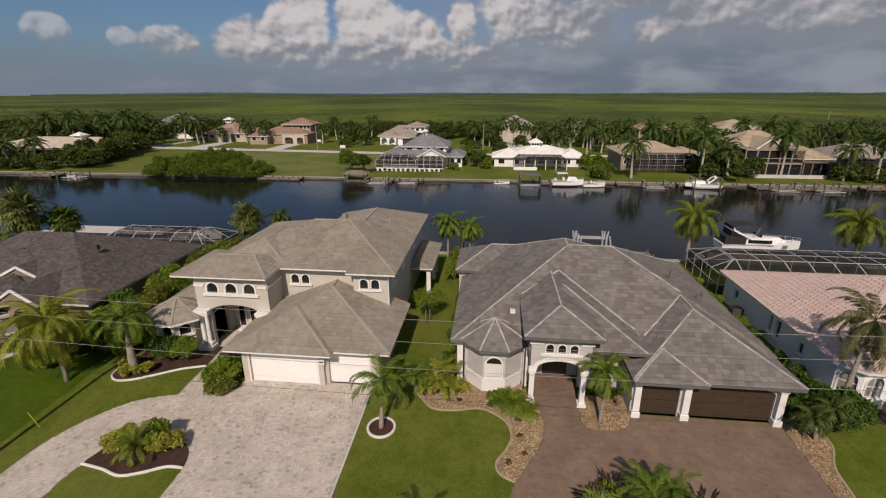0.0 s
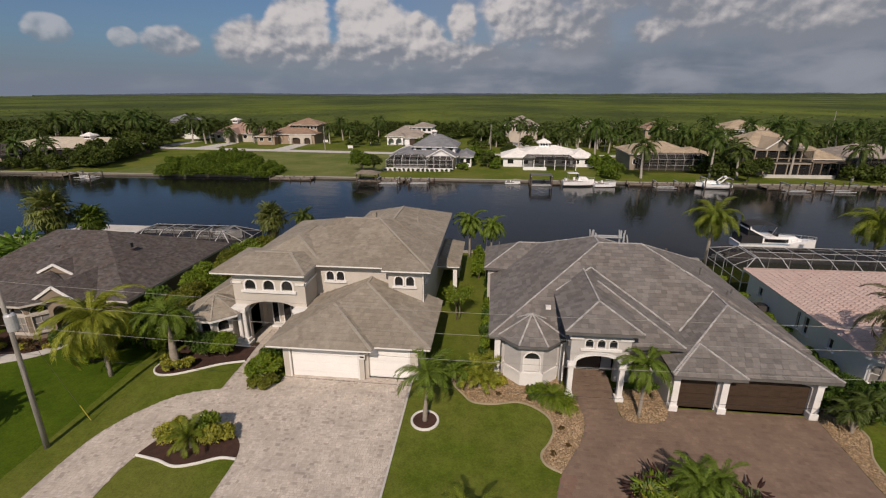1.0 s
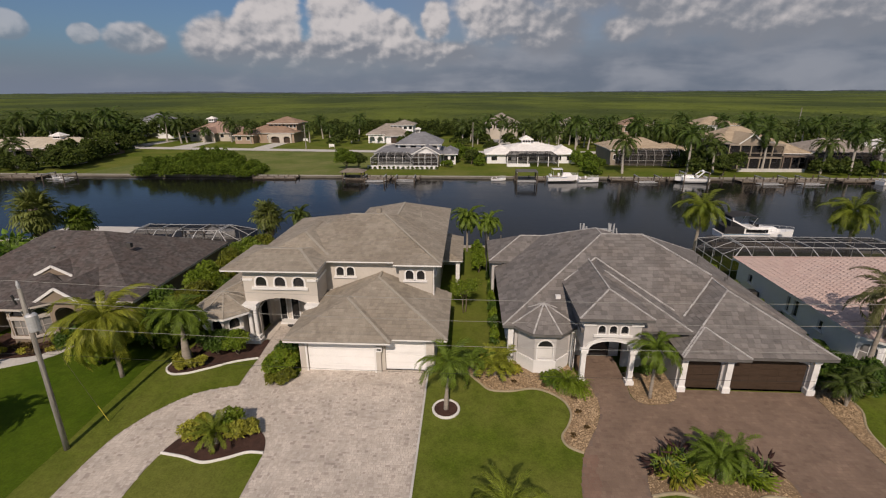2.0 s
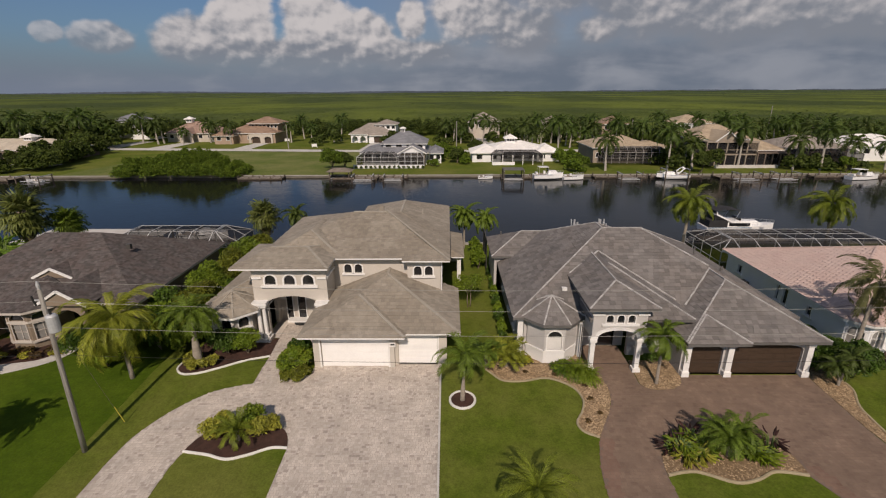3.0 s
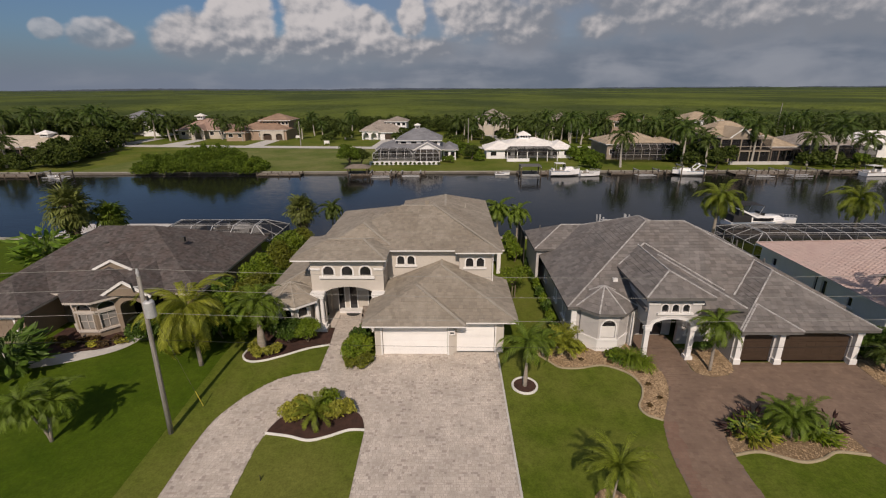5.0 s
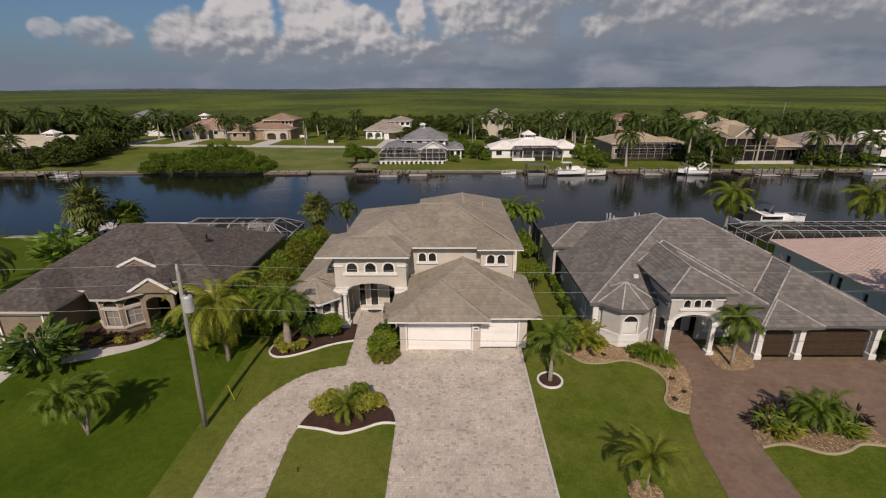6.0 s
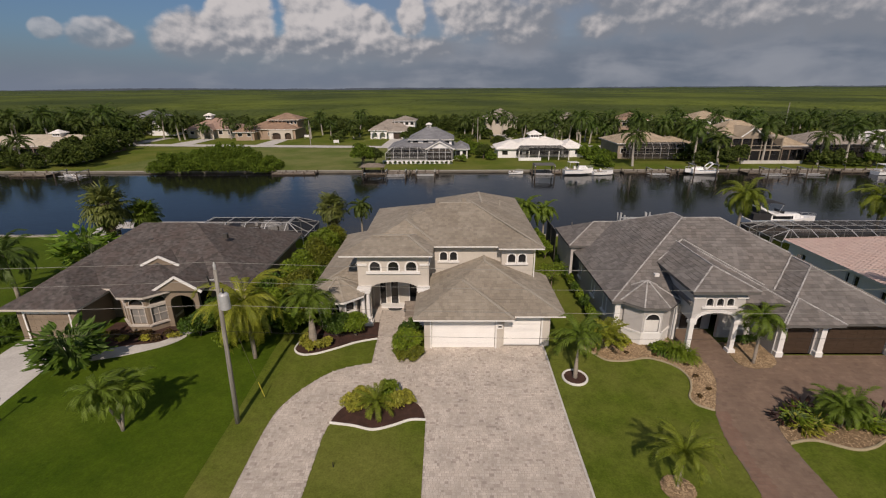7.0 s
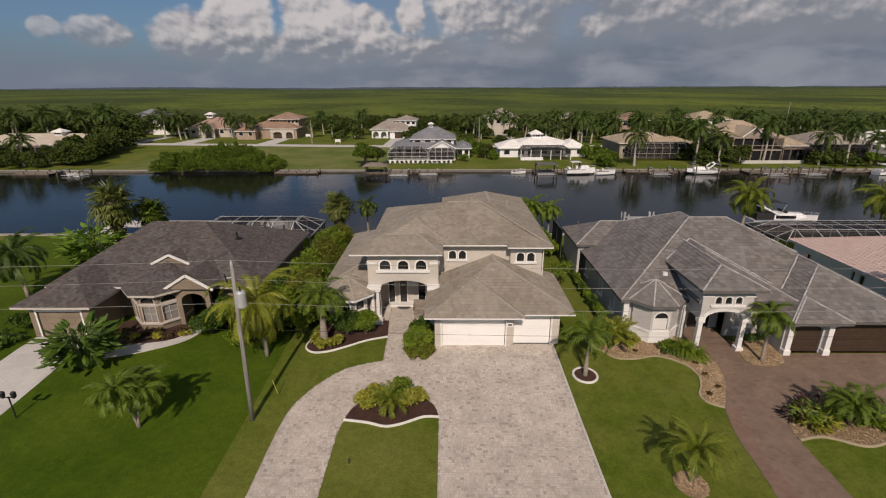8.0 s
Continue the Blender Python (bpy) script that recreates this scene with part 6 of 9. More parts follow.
def tree(label, x, y, h, r, material, n=1600, size=0.2, seed=1, trunks=1, z=None, name="tree", lump=9, low=0.45, tr=0.09, group="trees", rz=None):
    rng = random.Random(seed)
    ob = thing(name, label, "tree", group, at=(x, y, level(y) if z is None else z))
    rz = rz or h * (1 - low) * 0.55
    blobs = lumps(0, 0, h - rz, r, r, rz, lump, seed)
    bm = bmesh.new()
    for k in range(trunks):
        a = rng.uniform(0, 6.28)
        o = 0.12 * (trunks > 1)
        top = (r * 0.15 * math.cos(a), r * 0.15 * math.sin(a), h * low)
        tube(bm, [(o * math.cos(a), o * math.sin(a), -0.1), (top[0] * 0.5 + o * math.cos(a), top[1] * 0.5 + o * math.sin(a), h * low * 0.5), top], [tr * 1.3, tr, tr * 0.8], 8)
        for j in range(4):
            bl = blobs[rng.randrange(len(blobs))]
            tube(bm, [top, ((top[0] + bl[0]) / 2, (top[1] + bl[1]) / 2, (top[2] + bl[2]) / 2 + 0.1 * h * 0.3), (bl[0], bl[1], bl[2])], [tr * 0.7, tr * 0.45, tr * 0.2], 6)
    part("trunk", bm, BARK_TREE, ob, smooth=True)
    under(quads_object("crown", leaf_cloud(blobs, n, size, seed, 1.5), material), ob)
    return ob


def rosette(label, x, y, length, n, leaves, seed, h=0.3, name="cycad", width=0.16, droop=1.1, group="garden shrubs"):
    """A low feather-leaved plant in one clump."""
    rng = random.Random(seed)
    ob = thing(name, label, "plant", group, at=(x, y, level(y)))
    qs = [moved(frond_quads(length * rng.uniform(0.8, 1.1), droop, 12, width, 0.05, seed + i % 3), frond_pose(i, n, rng, 78, 8, h)) for i in range(n)]
    under(quads_object("leaves", np.concatenate(qs), leaves), ob)
    part("stem", tube(bmesh.new(), [(0, 0, -0.1), (0, 0, h)], [0.11, 0.09], 8), BARK_PALM, ob)
    return ob


def big_leaf_clump(label, x, y, h, n, leaves, seed, leaf_len=1.1, leaf_w=0.36, spread=1.4, name="bird_of_paradise"):
    """Stalks that carry single paddle leaves."""
    rng = random.Random(seed)
    ob = thing(name, label, "plant", "garden shrubs", at=(x, y, level(y)))
    quads, bm = [], bmesh.new()
    for i in range(n):
        a, r0 = rng.uniform(0, 6.283), rng.uniform(0.0, 0.45) * spread
        tip_r, z = r0 + rng.uniform(0.35, 1.0) * spread, h * rng.uniform(0.35, 1.0)
        base = Vector((r0 * math.cos(a) * 0.4, r0 * math.sin(a) * 0.4, 0))
        top = Vector((tip_r * math.cos(a) * 0.6, tip_r * math.sin(a) * 0.6, z))
        tube(bm, [base, base.lerp(top, 0.6) + Vector((0, 0, 0.15 * h)), top], [0.03, 0.022, 0.014], 5)
        d = Vector((math.cos(a), math.sin(a), rng.uniform(-0.75, 0.5))).normalized()
        s = Vector((-math.sin(a), math.cos(a), rng.uniform(-0.4, 0.4))).normalized()
        u = s.cross(d)
        L, w = leaf_len * rng.uniform(0.75, 1.15), leaf_w * rng.uniform(0.8, 1.15)
        c = [top + d * L * f - u * (0.22 * L * f * f) for f in (0, 0.3, 0.68, 1.0)]
        ws = [0.12, 0.95, 0.85, 0.06]
        for k in range(3):
            for sd in (-1, 1):
                e0, e1 = s * (w * 0.5 * ws[k] * sd) + u * 0.06, s * (w * 0.5 * ws[k + 1] * sd) + u * 0.06
                quads.append([tuple(v) for v in (c[k], c[k] + e0, c[k + 1] + e1, c[k + 1])])
    part("stalk", bm, CROWNSHAFT, ob)
    under(quads_object("leaves", np.array(quads), leaves), ob)
    return ob


# palms of the near gardens
palm("palm_tree", "bottle-trunked palm in a round white-edged ring", -6.17, 22.95, 2.2, 2.4, 14, FROND, r0=0.15, r1=0.055, width=0.6, droop=2.2, seed=5, shaft=1.2, high=86, low=8, hang=1.0, lean=(0.12, 0.3), swell=1.15, leaflets=46, leaf_w=0.065)
palm("palm_tree", "slim grey-trunked palm in the stone bed by the porch", 7.12, 24.62, 3.1, 2.15, 24, FROND, r0=0.11, r1=0.08, width=0.52, droop=2.2, hang=1.1, seed=6, shaft=0.5, high=86, low=-5, lean=(0.12, 0.25), leaflets=44, leaf_w=0.065)
palm("palm_tree", "coconut palm with long drooping golden-green fronds", -29.3, 25.2, 4.6, 4.3, 40, FROND_GOLD, r0=0.15, r1=0.10, width=0.85, droop=2.25, seed=7, high=84, low=-34, lean=(-0.25, 0.0), hang=1.7, leaflets=74, leaf_w=0.065, plume=0.15)
palm("palm_tree", "stout grey-trunked palm in the mulched bed", -25.37, 26.76, 3.6, 2.9, 28, FROND, r0=0.3, r1=0.08, width=0.62, droop=2.2, seed=8, shaft=0.6, high=84, low=-5, hang=0.9, lean=(0.0, 0.1), swell=1.05, leaflets=50)
palm("palm_tree", "young bright green palm on a gravel ring in the lawn", -3.2, 14.0, 1.15, 2.75, 24, FROND_BRIGHT, r0=0.06, r1=0.045, width=0.45, droop=2.1, hang=1.3, seed=9, high=89, low=48, lean=(0.25, 0.3), shaft=0.6, leaflets=56, leaf_w=0.045)
palm("palm_tree", "leaning coconut palm with dull fronds by the pink-roofed house", 22.15, 27.00, 6.3, 3.7, 22, FROND_DULL, r0=0.16, r1=0.10, width=0.7, droop=1.9, seed=10, high=80, low=-40, lean=(0.9, 0.6), hang=1.4, leaflets=58, leaf_w=0.08, plume=0.2)
palm("palm_tree", "small multi-stemmed palm with drooping dark leaves", -34.45, 17.9, 2.6, 2.1, 19, FROND, r0=0.085, r1=0.06, width=0.5, droop=2.3, seed=11, high=86, low=14, stems=3, spread=0.75, hang=1.6, leaflets=44, shaft=0.35, leaf_w=0.07)
palm("palm_tree", "areca palm clump with yellow-green fronds by a grey house", -2.9, 26.5, 1.0, 1.8, 11, FROND_GOLD, r0=0.06, r1=0.04, width=0.42, droop=1.4, seed=12, high=82, low=30, stems=4, spread=0.45, leaflets=32)
palm("palm_tree", "palm with thin leaning stems in the stone bed", -4.35, 26.2, 1.6, 1.5, 9, FROND, r0=0.05, r1=0.04, width=0.4, droop=1.9, seed=22, high=80, low=20, stems=3, spread=0.5, leaflets=30, hang=0.8)
palm("palm_tree", "tall palm with golden fronds beside the canal", 22.9, 54.0, 5.4, 4.0, 30, FROND_BRIGHT, r0=0.2, r1=0.13, width=0.85, droop=2.0, seed=13, high=84, low=-30, shaft=0.4, hang=1.4, leaflets=56, leaf_w=0.1, lean=(0.3, 0.2))
palm("palm_tree", "palm at the water's edge behind a pool cage", 41.0, 54.0, 5.2, 3.9, 30, FROND_BRIGHT, r0=0.2, r1=0.13, width=0.85, droop=2.0, seed=14, high=84, low=-30, shaft=0.4, hang=1.4, leaflets=56, leaf_w=0.1, lean=(-0.4, 0.1))
palm("palm_tree", "slender palm by the seawall between the houses", -5.05, 53.4, 4.2, 2.6, 34, FROND, r0=0.13, r1=0.09, width=0.5, droop=1.9, seed=15, shaft=0.4, high=80, low=-25, hang=0.9, leaf_w=0.13)
palm("palm_tree", "short palm by the seawall behind the grey house", -2.4, 54.2, 3.5, 2.5, 34, FROND, r0=0.12, r1=0.09, width=0.5, droop=1.9, seed=16, shaft=0.4, high=80, low=-25, hang=0.9, leaf_w=0.13)
palm("palm_tree", "palm with arching dark fronds on a lawn", -56.3, 35.6, 4.3, 4.0, 26, FROND_DARK, r0=0.18, r1=0.12, width=0.7, droop=2.0, seed=17, high=80, low=-20, lean=(-0.4, 0.2), leaflets=50, hang=1.1, leaf_w=0.13)
palm("palm_tree", "young palm among crotons in the planting island", -19.4, 19.45, 0.75, 1.7, 24, FROND_BRIGHT, r0=0.12, r1=0.09, width=0.3, droop=1.5, seed=18, high=88, low=12, leaflets=44, hang=0.4, leaf_w=0.045)
palm("palm_tree", "pygmy date palm with dark stems in the gravel island", 8.5, 18.4, 1.55, 1.7, 30, FROND, r0=0.085, r1=0.075, width=0.26, droop=1.9, seed=19, high=86, low=-10, leaflets=44, stems=3, spread=0.6, hang=0.4, leaf_w=0.04)
palm("palm_tree", "low palm with two pale stems at the garage corner", 19.3, 24.45, 1.8, 1.4, 15, FROND_FAR, r0=0.085, r1=0.06, width=0.5, droop=2.2, seed=20, high=82, low=5, stems=2, spread=0.6, hang=1.0, leaflets=28, shaft=0.3, leaf_w=0.1)


def fan_palm(label, x, y, trunk, leaf_len, n, seed, skirt=0.0, leaves=None, stout=0.3):
    """A fan palm with a rough, booted trunk and a round head of drooping fans."""
    rng = random.Random(seed)
    ob = thing("fan_palm", label, "palm tree", "garden palms", at=(x, y, level(y)))
    part("trunk", tube(bmesh.new(), [(0, 0, -0.15), (0.03, 0, trunk * 0.3), (0.0, 0.04, trunk * 0.7), (0, 0, trunk)], [stout * 1.15, stout, stout, stout * 1.1], 12), BARK_SHAGGY, ob, smooth=True)
    bm = bmesh.new()
    for k in range(int(trunk * 34)):
        a, z = rng.uniform(0, 6.283), rng.uniform(0.2, trunk - 0.2)
        d = Vector((math.cos(a), math.sin(a), 0))
        beam(bm, d * stout * 0.85 + Vector((0, 0, z)), d * (stout + rng.uniform(0.12, 0.3)) + Vector((0, 0, z + rng.uniform(-0.3, 0.45))), 0.1, 0.05)
    part("leaf_boot", bm, BARK_SHAGGY, ob, "stubs of old leaf stalks", kind="stuff")
    q = [moved(fan_quads(leaf_len * rng.uniform(0.8, 1.1), leaf_len * rng.uniform(0.35, 0.95), 22, seed + i % 9), frond_pose(i, n, rng, 84, -66, trunk - 0.05 + rng.uniform(-0.5, 0.15))) for i in range(n)]
    under(quads_object("crown", np.concatenate(q), leaves or FROND), ob)
    if skirt:
        q = [moved(fan_quads(leaf_len * 0.85, 0.35, 14, seed + i % 4), frond_pose(i, 34, rng, -45, -85, trunk - 0.35 - skirt * rng.random())) for i in range(34)]
        under(quads_object("dead_leaves", np.concatenate(q), DRY_FAN), ob, "dry brown hanging leaves")
    return ob


fan_palm("fan palm with a shaggy skirt behind the brown house", -54.6, 47.2, 6.6, 1.85, 66, 1, 2.2, FROND_KHAKI, 0.5)
fan_palm("lower fan palm at the canal bank", -52.3, 50.2, 4.7, 1.45, 64, 2, 0.6, FROND, 0.3)
fan_palm("fan palm by the canal behind the beige house", -29.7, 52.4, 4.9, 1.4, 76, 3, 1.3, FROND_KHAKI, 0.3)
palm("palm_tree", "slim feathery palm by the canal behind the beige house", -26.3, 54.0, 4.1, 2.2, 26, FROND_FAR, r0=0.13, r1=0.09, width=0.5, droop=1.9, seed=24, shaft=0.4, high=82, low=-25, hang=0.9, leaf_w=0.12)

# shrubs of the near gardens
for k, (x, y, rx, ry, h) in enumerate([(-28.6, 33.2, 1.6, 2.0, 3.3), (-29.0, 36.6, 1.8, 2.2, 3.9), (-28.6, 40.2, 1.7, 2.3, 3.6), (-28.9, 43.8, 1.8, 2.2, 3.9), (-28.7, 47.2, 1.7, 2.2, 3.3), (-30.3, 31.0, 1.4, 1.6, 2.6), (-27.2, 30.6, 1.2, 1.5, 2.3)]):
    bush("tall leafy yellow-green hedge between two houses", x, y, rx, ry, h, LEAF_MID if k % 2 else LEAF_OLIVE, 8500, 0.10, 60 + k, "hedge", 20, 3.4, category="hedge", group="boundary hedge")
for k, (x, y, r, h) in enumerate([(-31.6, 28.3, 1.3, 2.3), (-29.4, 28.9, 1.4, 2.7), (-27.6, 28.9, 1.1, 2.2), (-30.6, 33.2, 1.5, 3.2), (-26.8, 33.0, 1.0, 2.4), (-27.0, 36.0, 1.1, 2.8), (-32.0, 26.6, 0.9, 1.3)]):
    bush("dense leafy shrub behind the coconut palm", x, y, r, r, h, LEAF_DARK if k % 2 else LEAF_MID, 1500, 0.18, 250 + k, lump=9)
bush("long dense green shrub beside the garage", -18.0, 26.1, 0.95, 1.55, 1.7, LEAF_MID, 6000, 0.09, 71, flowers=LEAF_CROTON, lump=24, long=3.2)
for k, (x, y, h) in enumerate([(-18.4, 25.0, 0.85), (-17.7, 24.9, 0.8), (-17.3, 25.2, 0.9), (-18.2, 27.0, 2.0), (-17.7, 27.3, 2.1)]):
    bush("loose leafy shrub with yellow-green flecks", x, y, 0.5, 0.5, h, LEAF_DARK if k > 2 else LEAF_OLIVE, 900, 0.09, 270 + k, long=3.0, lump=10, flowers=LEAF_CROTON)
bush("dense green shrub along the entry walk", -17.5, 28.2, 0.5, 0.8, 0.9, LEAF_DARK, 900, 0.13, 72)
bush("dark green rounded shrub in the mulched bed", -23.9, 28.3, 1.45, 1.05, 2.0, LEAF_DARK, 5200, 0.085, 73, lump=14, long=2.4)
bush("bright green shrub beside the entry", -22.4, 28.35, 1.05, 0.9, 1.8, LEAF_MID, 4200, 0.085, 74, lump=12, long=2.4)
for k, (x, y) in enumerate([(-26.1, 26.7), (-25.5, 26.1), (-24.8, 26.3), (-24.3, 26.75), (-25.9, 27.5)]):
    bush("low golden croton at the foot of a palm", x, y, 0.42, 0.4, 0.8, LEAF_CROTON, 420, 0.13, 80 + k, long=2.4)
for k, (x, y, r, h) in enumerate([(-20.75, 19.75, 0.78, 1.2), (-20.3, 20.2, 0.7, 1.2), (-18.15, 19.9, 0.8, 1.2), (-17.8, 20.2, 0.65, 1.0), (-18.9, 20.45, 0.7, 1.5)]):
    bush("golden variegated croton in the planting island", x, y, r, r * 0.85, h, LEAF_CROTON if k != 4 else LEAF_MID, 1500, 0.085, 90 + k, long=2.6, lump=14)
bush("round golden shrub by the bay window", -1.6, 26.7, 0.55, 0.55, 0.8, LEAF_GOLD, 420, 0.12, 100)
rosette("arching fountain shrub in the stone bed", 1.9, 25.6, 1.6, 130, LEAF_MID, 101, 0.3, "fountain_shrub", 0.14, 2.0)
rosette("arching fountain shrub in the stone bed", 2.6, 25.1, 1.3, 80, LEAF_MID, 103, 0.2, "fountain_shrub", 0.12, 2.0)
rosette("arching fountain shrub in the stone bed", 1.0, 25.9, 1.1, 60, LEAF_DARK, 104, 0.2, "fountain_shrub", 0.12, 2.0)
bush("low green shrub beside the bay window", 0.9, 26.1, 0.7, 0.6, 0.7, LEAF_MID, 500, 0.13, 102)
for k, (x, y) in enumerate([(-1.6, 25.8), (0.4, 25.5), (2.2, 24.3), (2.2, 23.0), (1.5, 21.0), (2.4, 21.7)]):
    bush("small dry tuft among river stones", x, y, 0.2, 0.2, 0.22, LEAF_RED, 70, 0.09, 110 + k, lump=3)
bush("low green hedge under the porch window", 7.9, 27.0, 1.3, 0.45, 0.85, LEAF_DARK, 700, 0.12, 120)
for k, (x, y, h) in enumerate([(5.4, 18.75, 0.75), (6.7, 19.3, 1.15), (10.9, 18.6, 1.2)]):
    big_leaf_clump("bronze-purple ti plant with strappy leaves", x, y, h, 24, LEAF_TI, 130 + k, 0.62, 0.14, 0.55, "ti_plant")
for k, (x, y, h, m) in enumerate([(6.0, 18.75, 0.8, LEAF_MID), (6.75, 18.3, 0.6, LEAF_CROTON), (7.2, 18.7, 0.85, LEAF_MID), (6.2, 18.2, 0.45, LEAF_CROTON), (9.7, 18.4, 0.75, LEAF_MID), (10.3, 18.3, 0.65, LEAF_MID), (9.2, 18.9, 0.8, LEAF_DARK)]):
    big_leaf_clump("arching leafy plant in the gravel island", x, y, h, 70, m, 136 + k, 0.6, 0.13, 0.75, "leafy_plant")
for k, (x, y, r, h) in enumerate([(20.2, 25.9, 1.1, 1.9), (21.3, 25.6, 1.25, 2.2), (22.2, 26.2, 1.1, 1.9), (20.6, 27.2, 1.2, 1.8), (19.1, 26.0, 0.9, 1.4)]):
    bush("dense broad-leaved shrub at the garage corner", x, y, r, r, h, LEAF_DARK, 2600, 0.11, 140 + k, long=3.2, lump=12)
for k in range(9):
    bush("clipped low hedge along the grey wall", -2.75 + 0.1 * (k % 2), 29.8 + 1.75 * k, 0.4, 0.95, 0.95 + 0.12 * (k % 3), LEAF_MID if k % 2 else LEAF_DARK, 620, 0.13, 160 + k, "hedge", category="hedge", group="side hedge")
for k in range(4):
    bush("tall clipped hedge near the seawall", -3.7, 46.3 + 1.7 * k, 0.75, 1.0, 2.1, LEAF_MID, 800, 0.14, 172 + k, "hedge", category="hedge", group="side hedge")
tree("small multi-stemmed tree on the side lawn", -5.15, 36.4, 3.3, 1.35, LEAF_MID, 1500, 0.10, 180, 3, low=0.4, tr=0.045, group="garden trees")
for k, (x, y, r, h) in enumerate([(20.3, 45.2, 1.1, 1.7), (21.5, 43.0, 0.8, 1.0), (21.9, 38.4, 0.65, 0.9), (22.0, 36.8, 0.6, 0.7), (22.0, 33.0, 0.6, 0.7), (21.9, 31.2, 0.7, 0.8)]):
    bush("green shrub along the white side wall", x, y, r, r, h, LEAF_MID if k < 3 else LEAF_DARK, 800, 0.12, 190 + k)
big_leaf_clump("dense clump of large dark paddle leaves", -41.9, 23.9, 3.0, 240, LEAF_DARK, 200, 1.0, 0.42, 2.3)
big_leaf_clump("banana plants at the back lawn", -55.4, 44.0, 4.3, 90, LEAF_BANANA, 201, 2.0, 0.6, 2.4, "banana_plant")
big_leaf_clump("banana plants at the back lawn", -57.9, 45.0, 3.2, 60, LEAF_BANANA, 202, 1.7, 0.5, 2.1, "banana_plant")
big_leaf_clump("lower banana plants at the back lawn", -53.4, 42.6, 2.8, 50, LEAF_MID, 203, 1.6, 0.5, 1.7, "banana_plant")
for k in range(10):
    x = -42.6 + 0.62 * k
    bush("low bronze plants in the bed under the bay window", x, 27.9 + 0.5 * math.sin(k * 1.7), 0.5, 0.45, 0.5, LEAF_RED if k % 3 else LEAF_GOLD, 260, 0.12, 210 + k)
for k, (x, y) in enumerate([(-35.0, 28.4), (-34.0, 29.2), (-33.2, 30.3), (-32.2, 29.3), (-34.6, 30.4)]):
    bush("green shrub before the brown house", x, y, 1.2, 1.1, 2.2, LEAF_MID if k % 2 else LEAF_DARK, 2600, 0.11, 225 + k, lump=11, long=2.6)
for k, (x, y, r, h) in enumerate([(-50.6, 26.5, 1.2, 1.0), (-51.0, 29.5, 1.2, 1.4), (-51.2, 33.0, 1.3, 1.5), (-51.0, 36.5, 1.2, 1.6)]):
    bush("dark shrub at the side of the brown house", x, y, r, r, h, LEAF_DARK, 700, 0.16, 235 + k)

# ---- utility pole, cables, small garden things ----


def utility_pole(x, y, name_label):
    z = level(y)
    p = thing("utility_pole", name_label, "utility pole", "utility poles", at=(x, y, z))
    part("shaft", tube(bmesh.new(), [(0, 0, -0.3), (0.15, -0.03, 5.0), (0.3, -0.05, 10.1)], [0.15, 0.125, 0.10], 12), POLE_WOOD, p, smooth=True)
    can = part("transformer", tube(bmesh.new(), [(0.58, -0.14, 7.75), (0.58, -0.14, 7.8), (0.58, -0.14, 8.65), (0.58, -0.14, 8.75)], [0.2, 0.27, 0.27, 0.19], 16), STEEL_GREY, p, "grey transformer can")
    part("bushing", tube(bmesh.new(), [(0.58, -0.14, 8.75), (0.58, -0.14, 9.02)], [0.06, 0.04], 8), BLACK, can)
    part("bracket", boxes((0.28, 0.4, -0.18, -0.1, 7.95, 8.05), (0.28, 0.4, -0.18, -0.1, 8.4, 8.5)), STEEL_GREY, can)
    part("insulator", tube(bmesh.new(), [(0.3, -0.05, 10.05), (0.3, -0.05, 10.3), (0.3, -0.05, 10.52)], [0.05, 0.09, 0.04], 8), STEEL_GREY, p)
    part("cutout", beam(bmesh.new(), (-0.05, -0.1, 9.2), (-0.15, -0.12, 9.75), 0.07), BLACK, p)
    part("cutout_arm", beam(bmesh.new(), (0.27, 0, 9.5), (-0.16, -0.1, 9.5), 0.06), STEEL_GREY, p)
    return p


utility_pole(-27.85, 18.6, "weathered wooden utility pole with a grey transformer")
utility_pole(24.0, 18.6, "weathered wooden utility pole with a grey transformer")
utility_pole(-79.0, 18.6, "weathered wooden utility pole with a grey transformer")
for za, sag, r in ((10.1, 0.55, 0.010), (9.0, 0.6, 0.009), (7.55, 0.55, 0.010)):
    bm = bmesh.new()
    for xa, xb in ((-79.0, -27.75), (-27.75, 24.1), (24.1, 76.0)):
        n = 28
        pts = [(xa + (xb - xa) * k / n, 18.6, za - 4 * sag * (k / n) * (1 - k / n)) for k in range(n + 1)]
        tube(bm, pts, [r] * (n + 1), 6)
    tagged(mesh_object("overhead_cable", bm, CABLE), "pale overhead cable strung between utility poles", "cable", "overhead cables")
bm = bmesh.new()
for xa, xb in ((-79.0, -27.75), (-27.75, 24.1), (24.1, 76.0)):
    tube(bm, [(xa + (xb - xa) * k / 28, 18.6, 5.9 - 2.0 * (k / 28) * (1 - k / 28)) for k in range(29)], [0.009] * 29, 6)
tagged(mesh_object("overhead_cable", bm, BLACK), "thin dark overhead cable strung between utility poles", "cable", "overhead cables")
gw = thing("guy_wire", "steel guy wire with a yellow plastic guard", "guy wire", at=(-27.0, 20.85, level(20.85)))
top = Vector((-0.8, -2.2, 9.4))
part("wire", tube(bmesh.new(), [(0, 0, -0.1), top], [0.008, 0.008], 6), PILE_WOOD, gw)
part("guard", tube(bmesh.new(), [top * 0.01, top * 0.15], [0.028, 0.028], 8), YELLOW, gw, "yellow plastic tube")


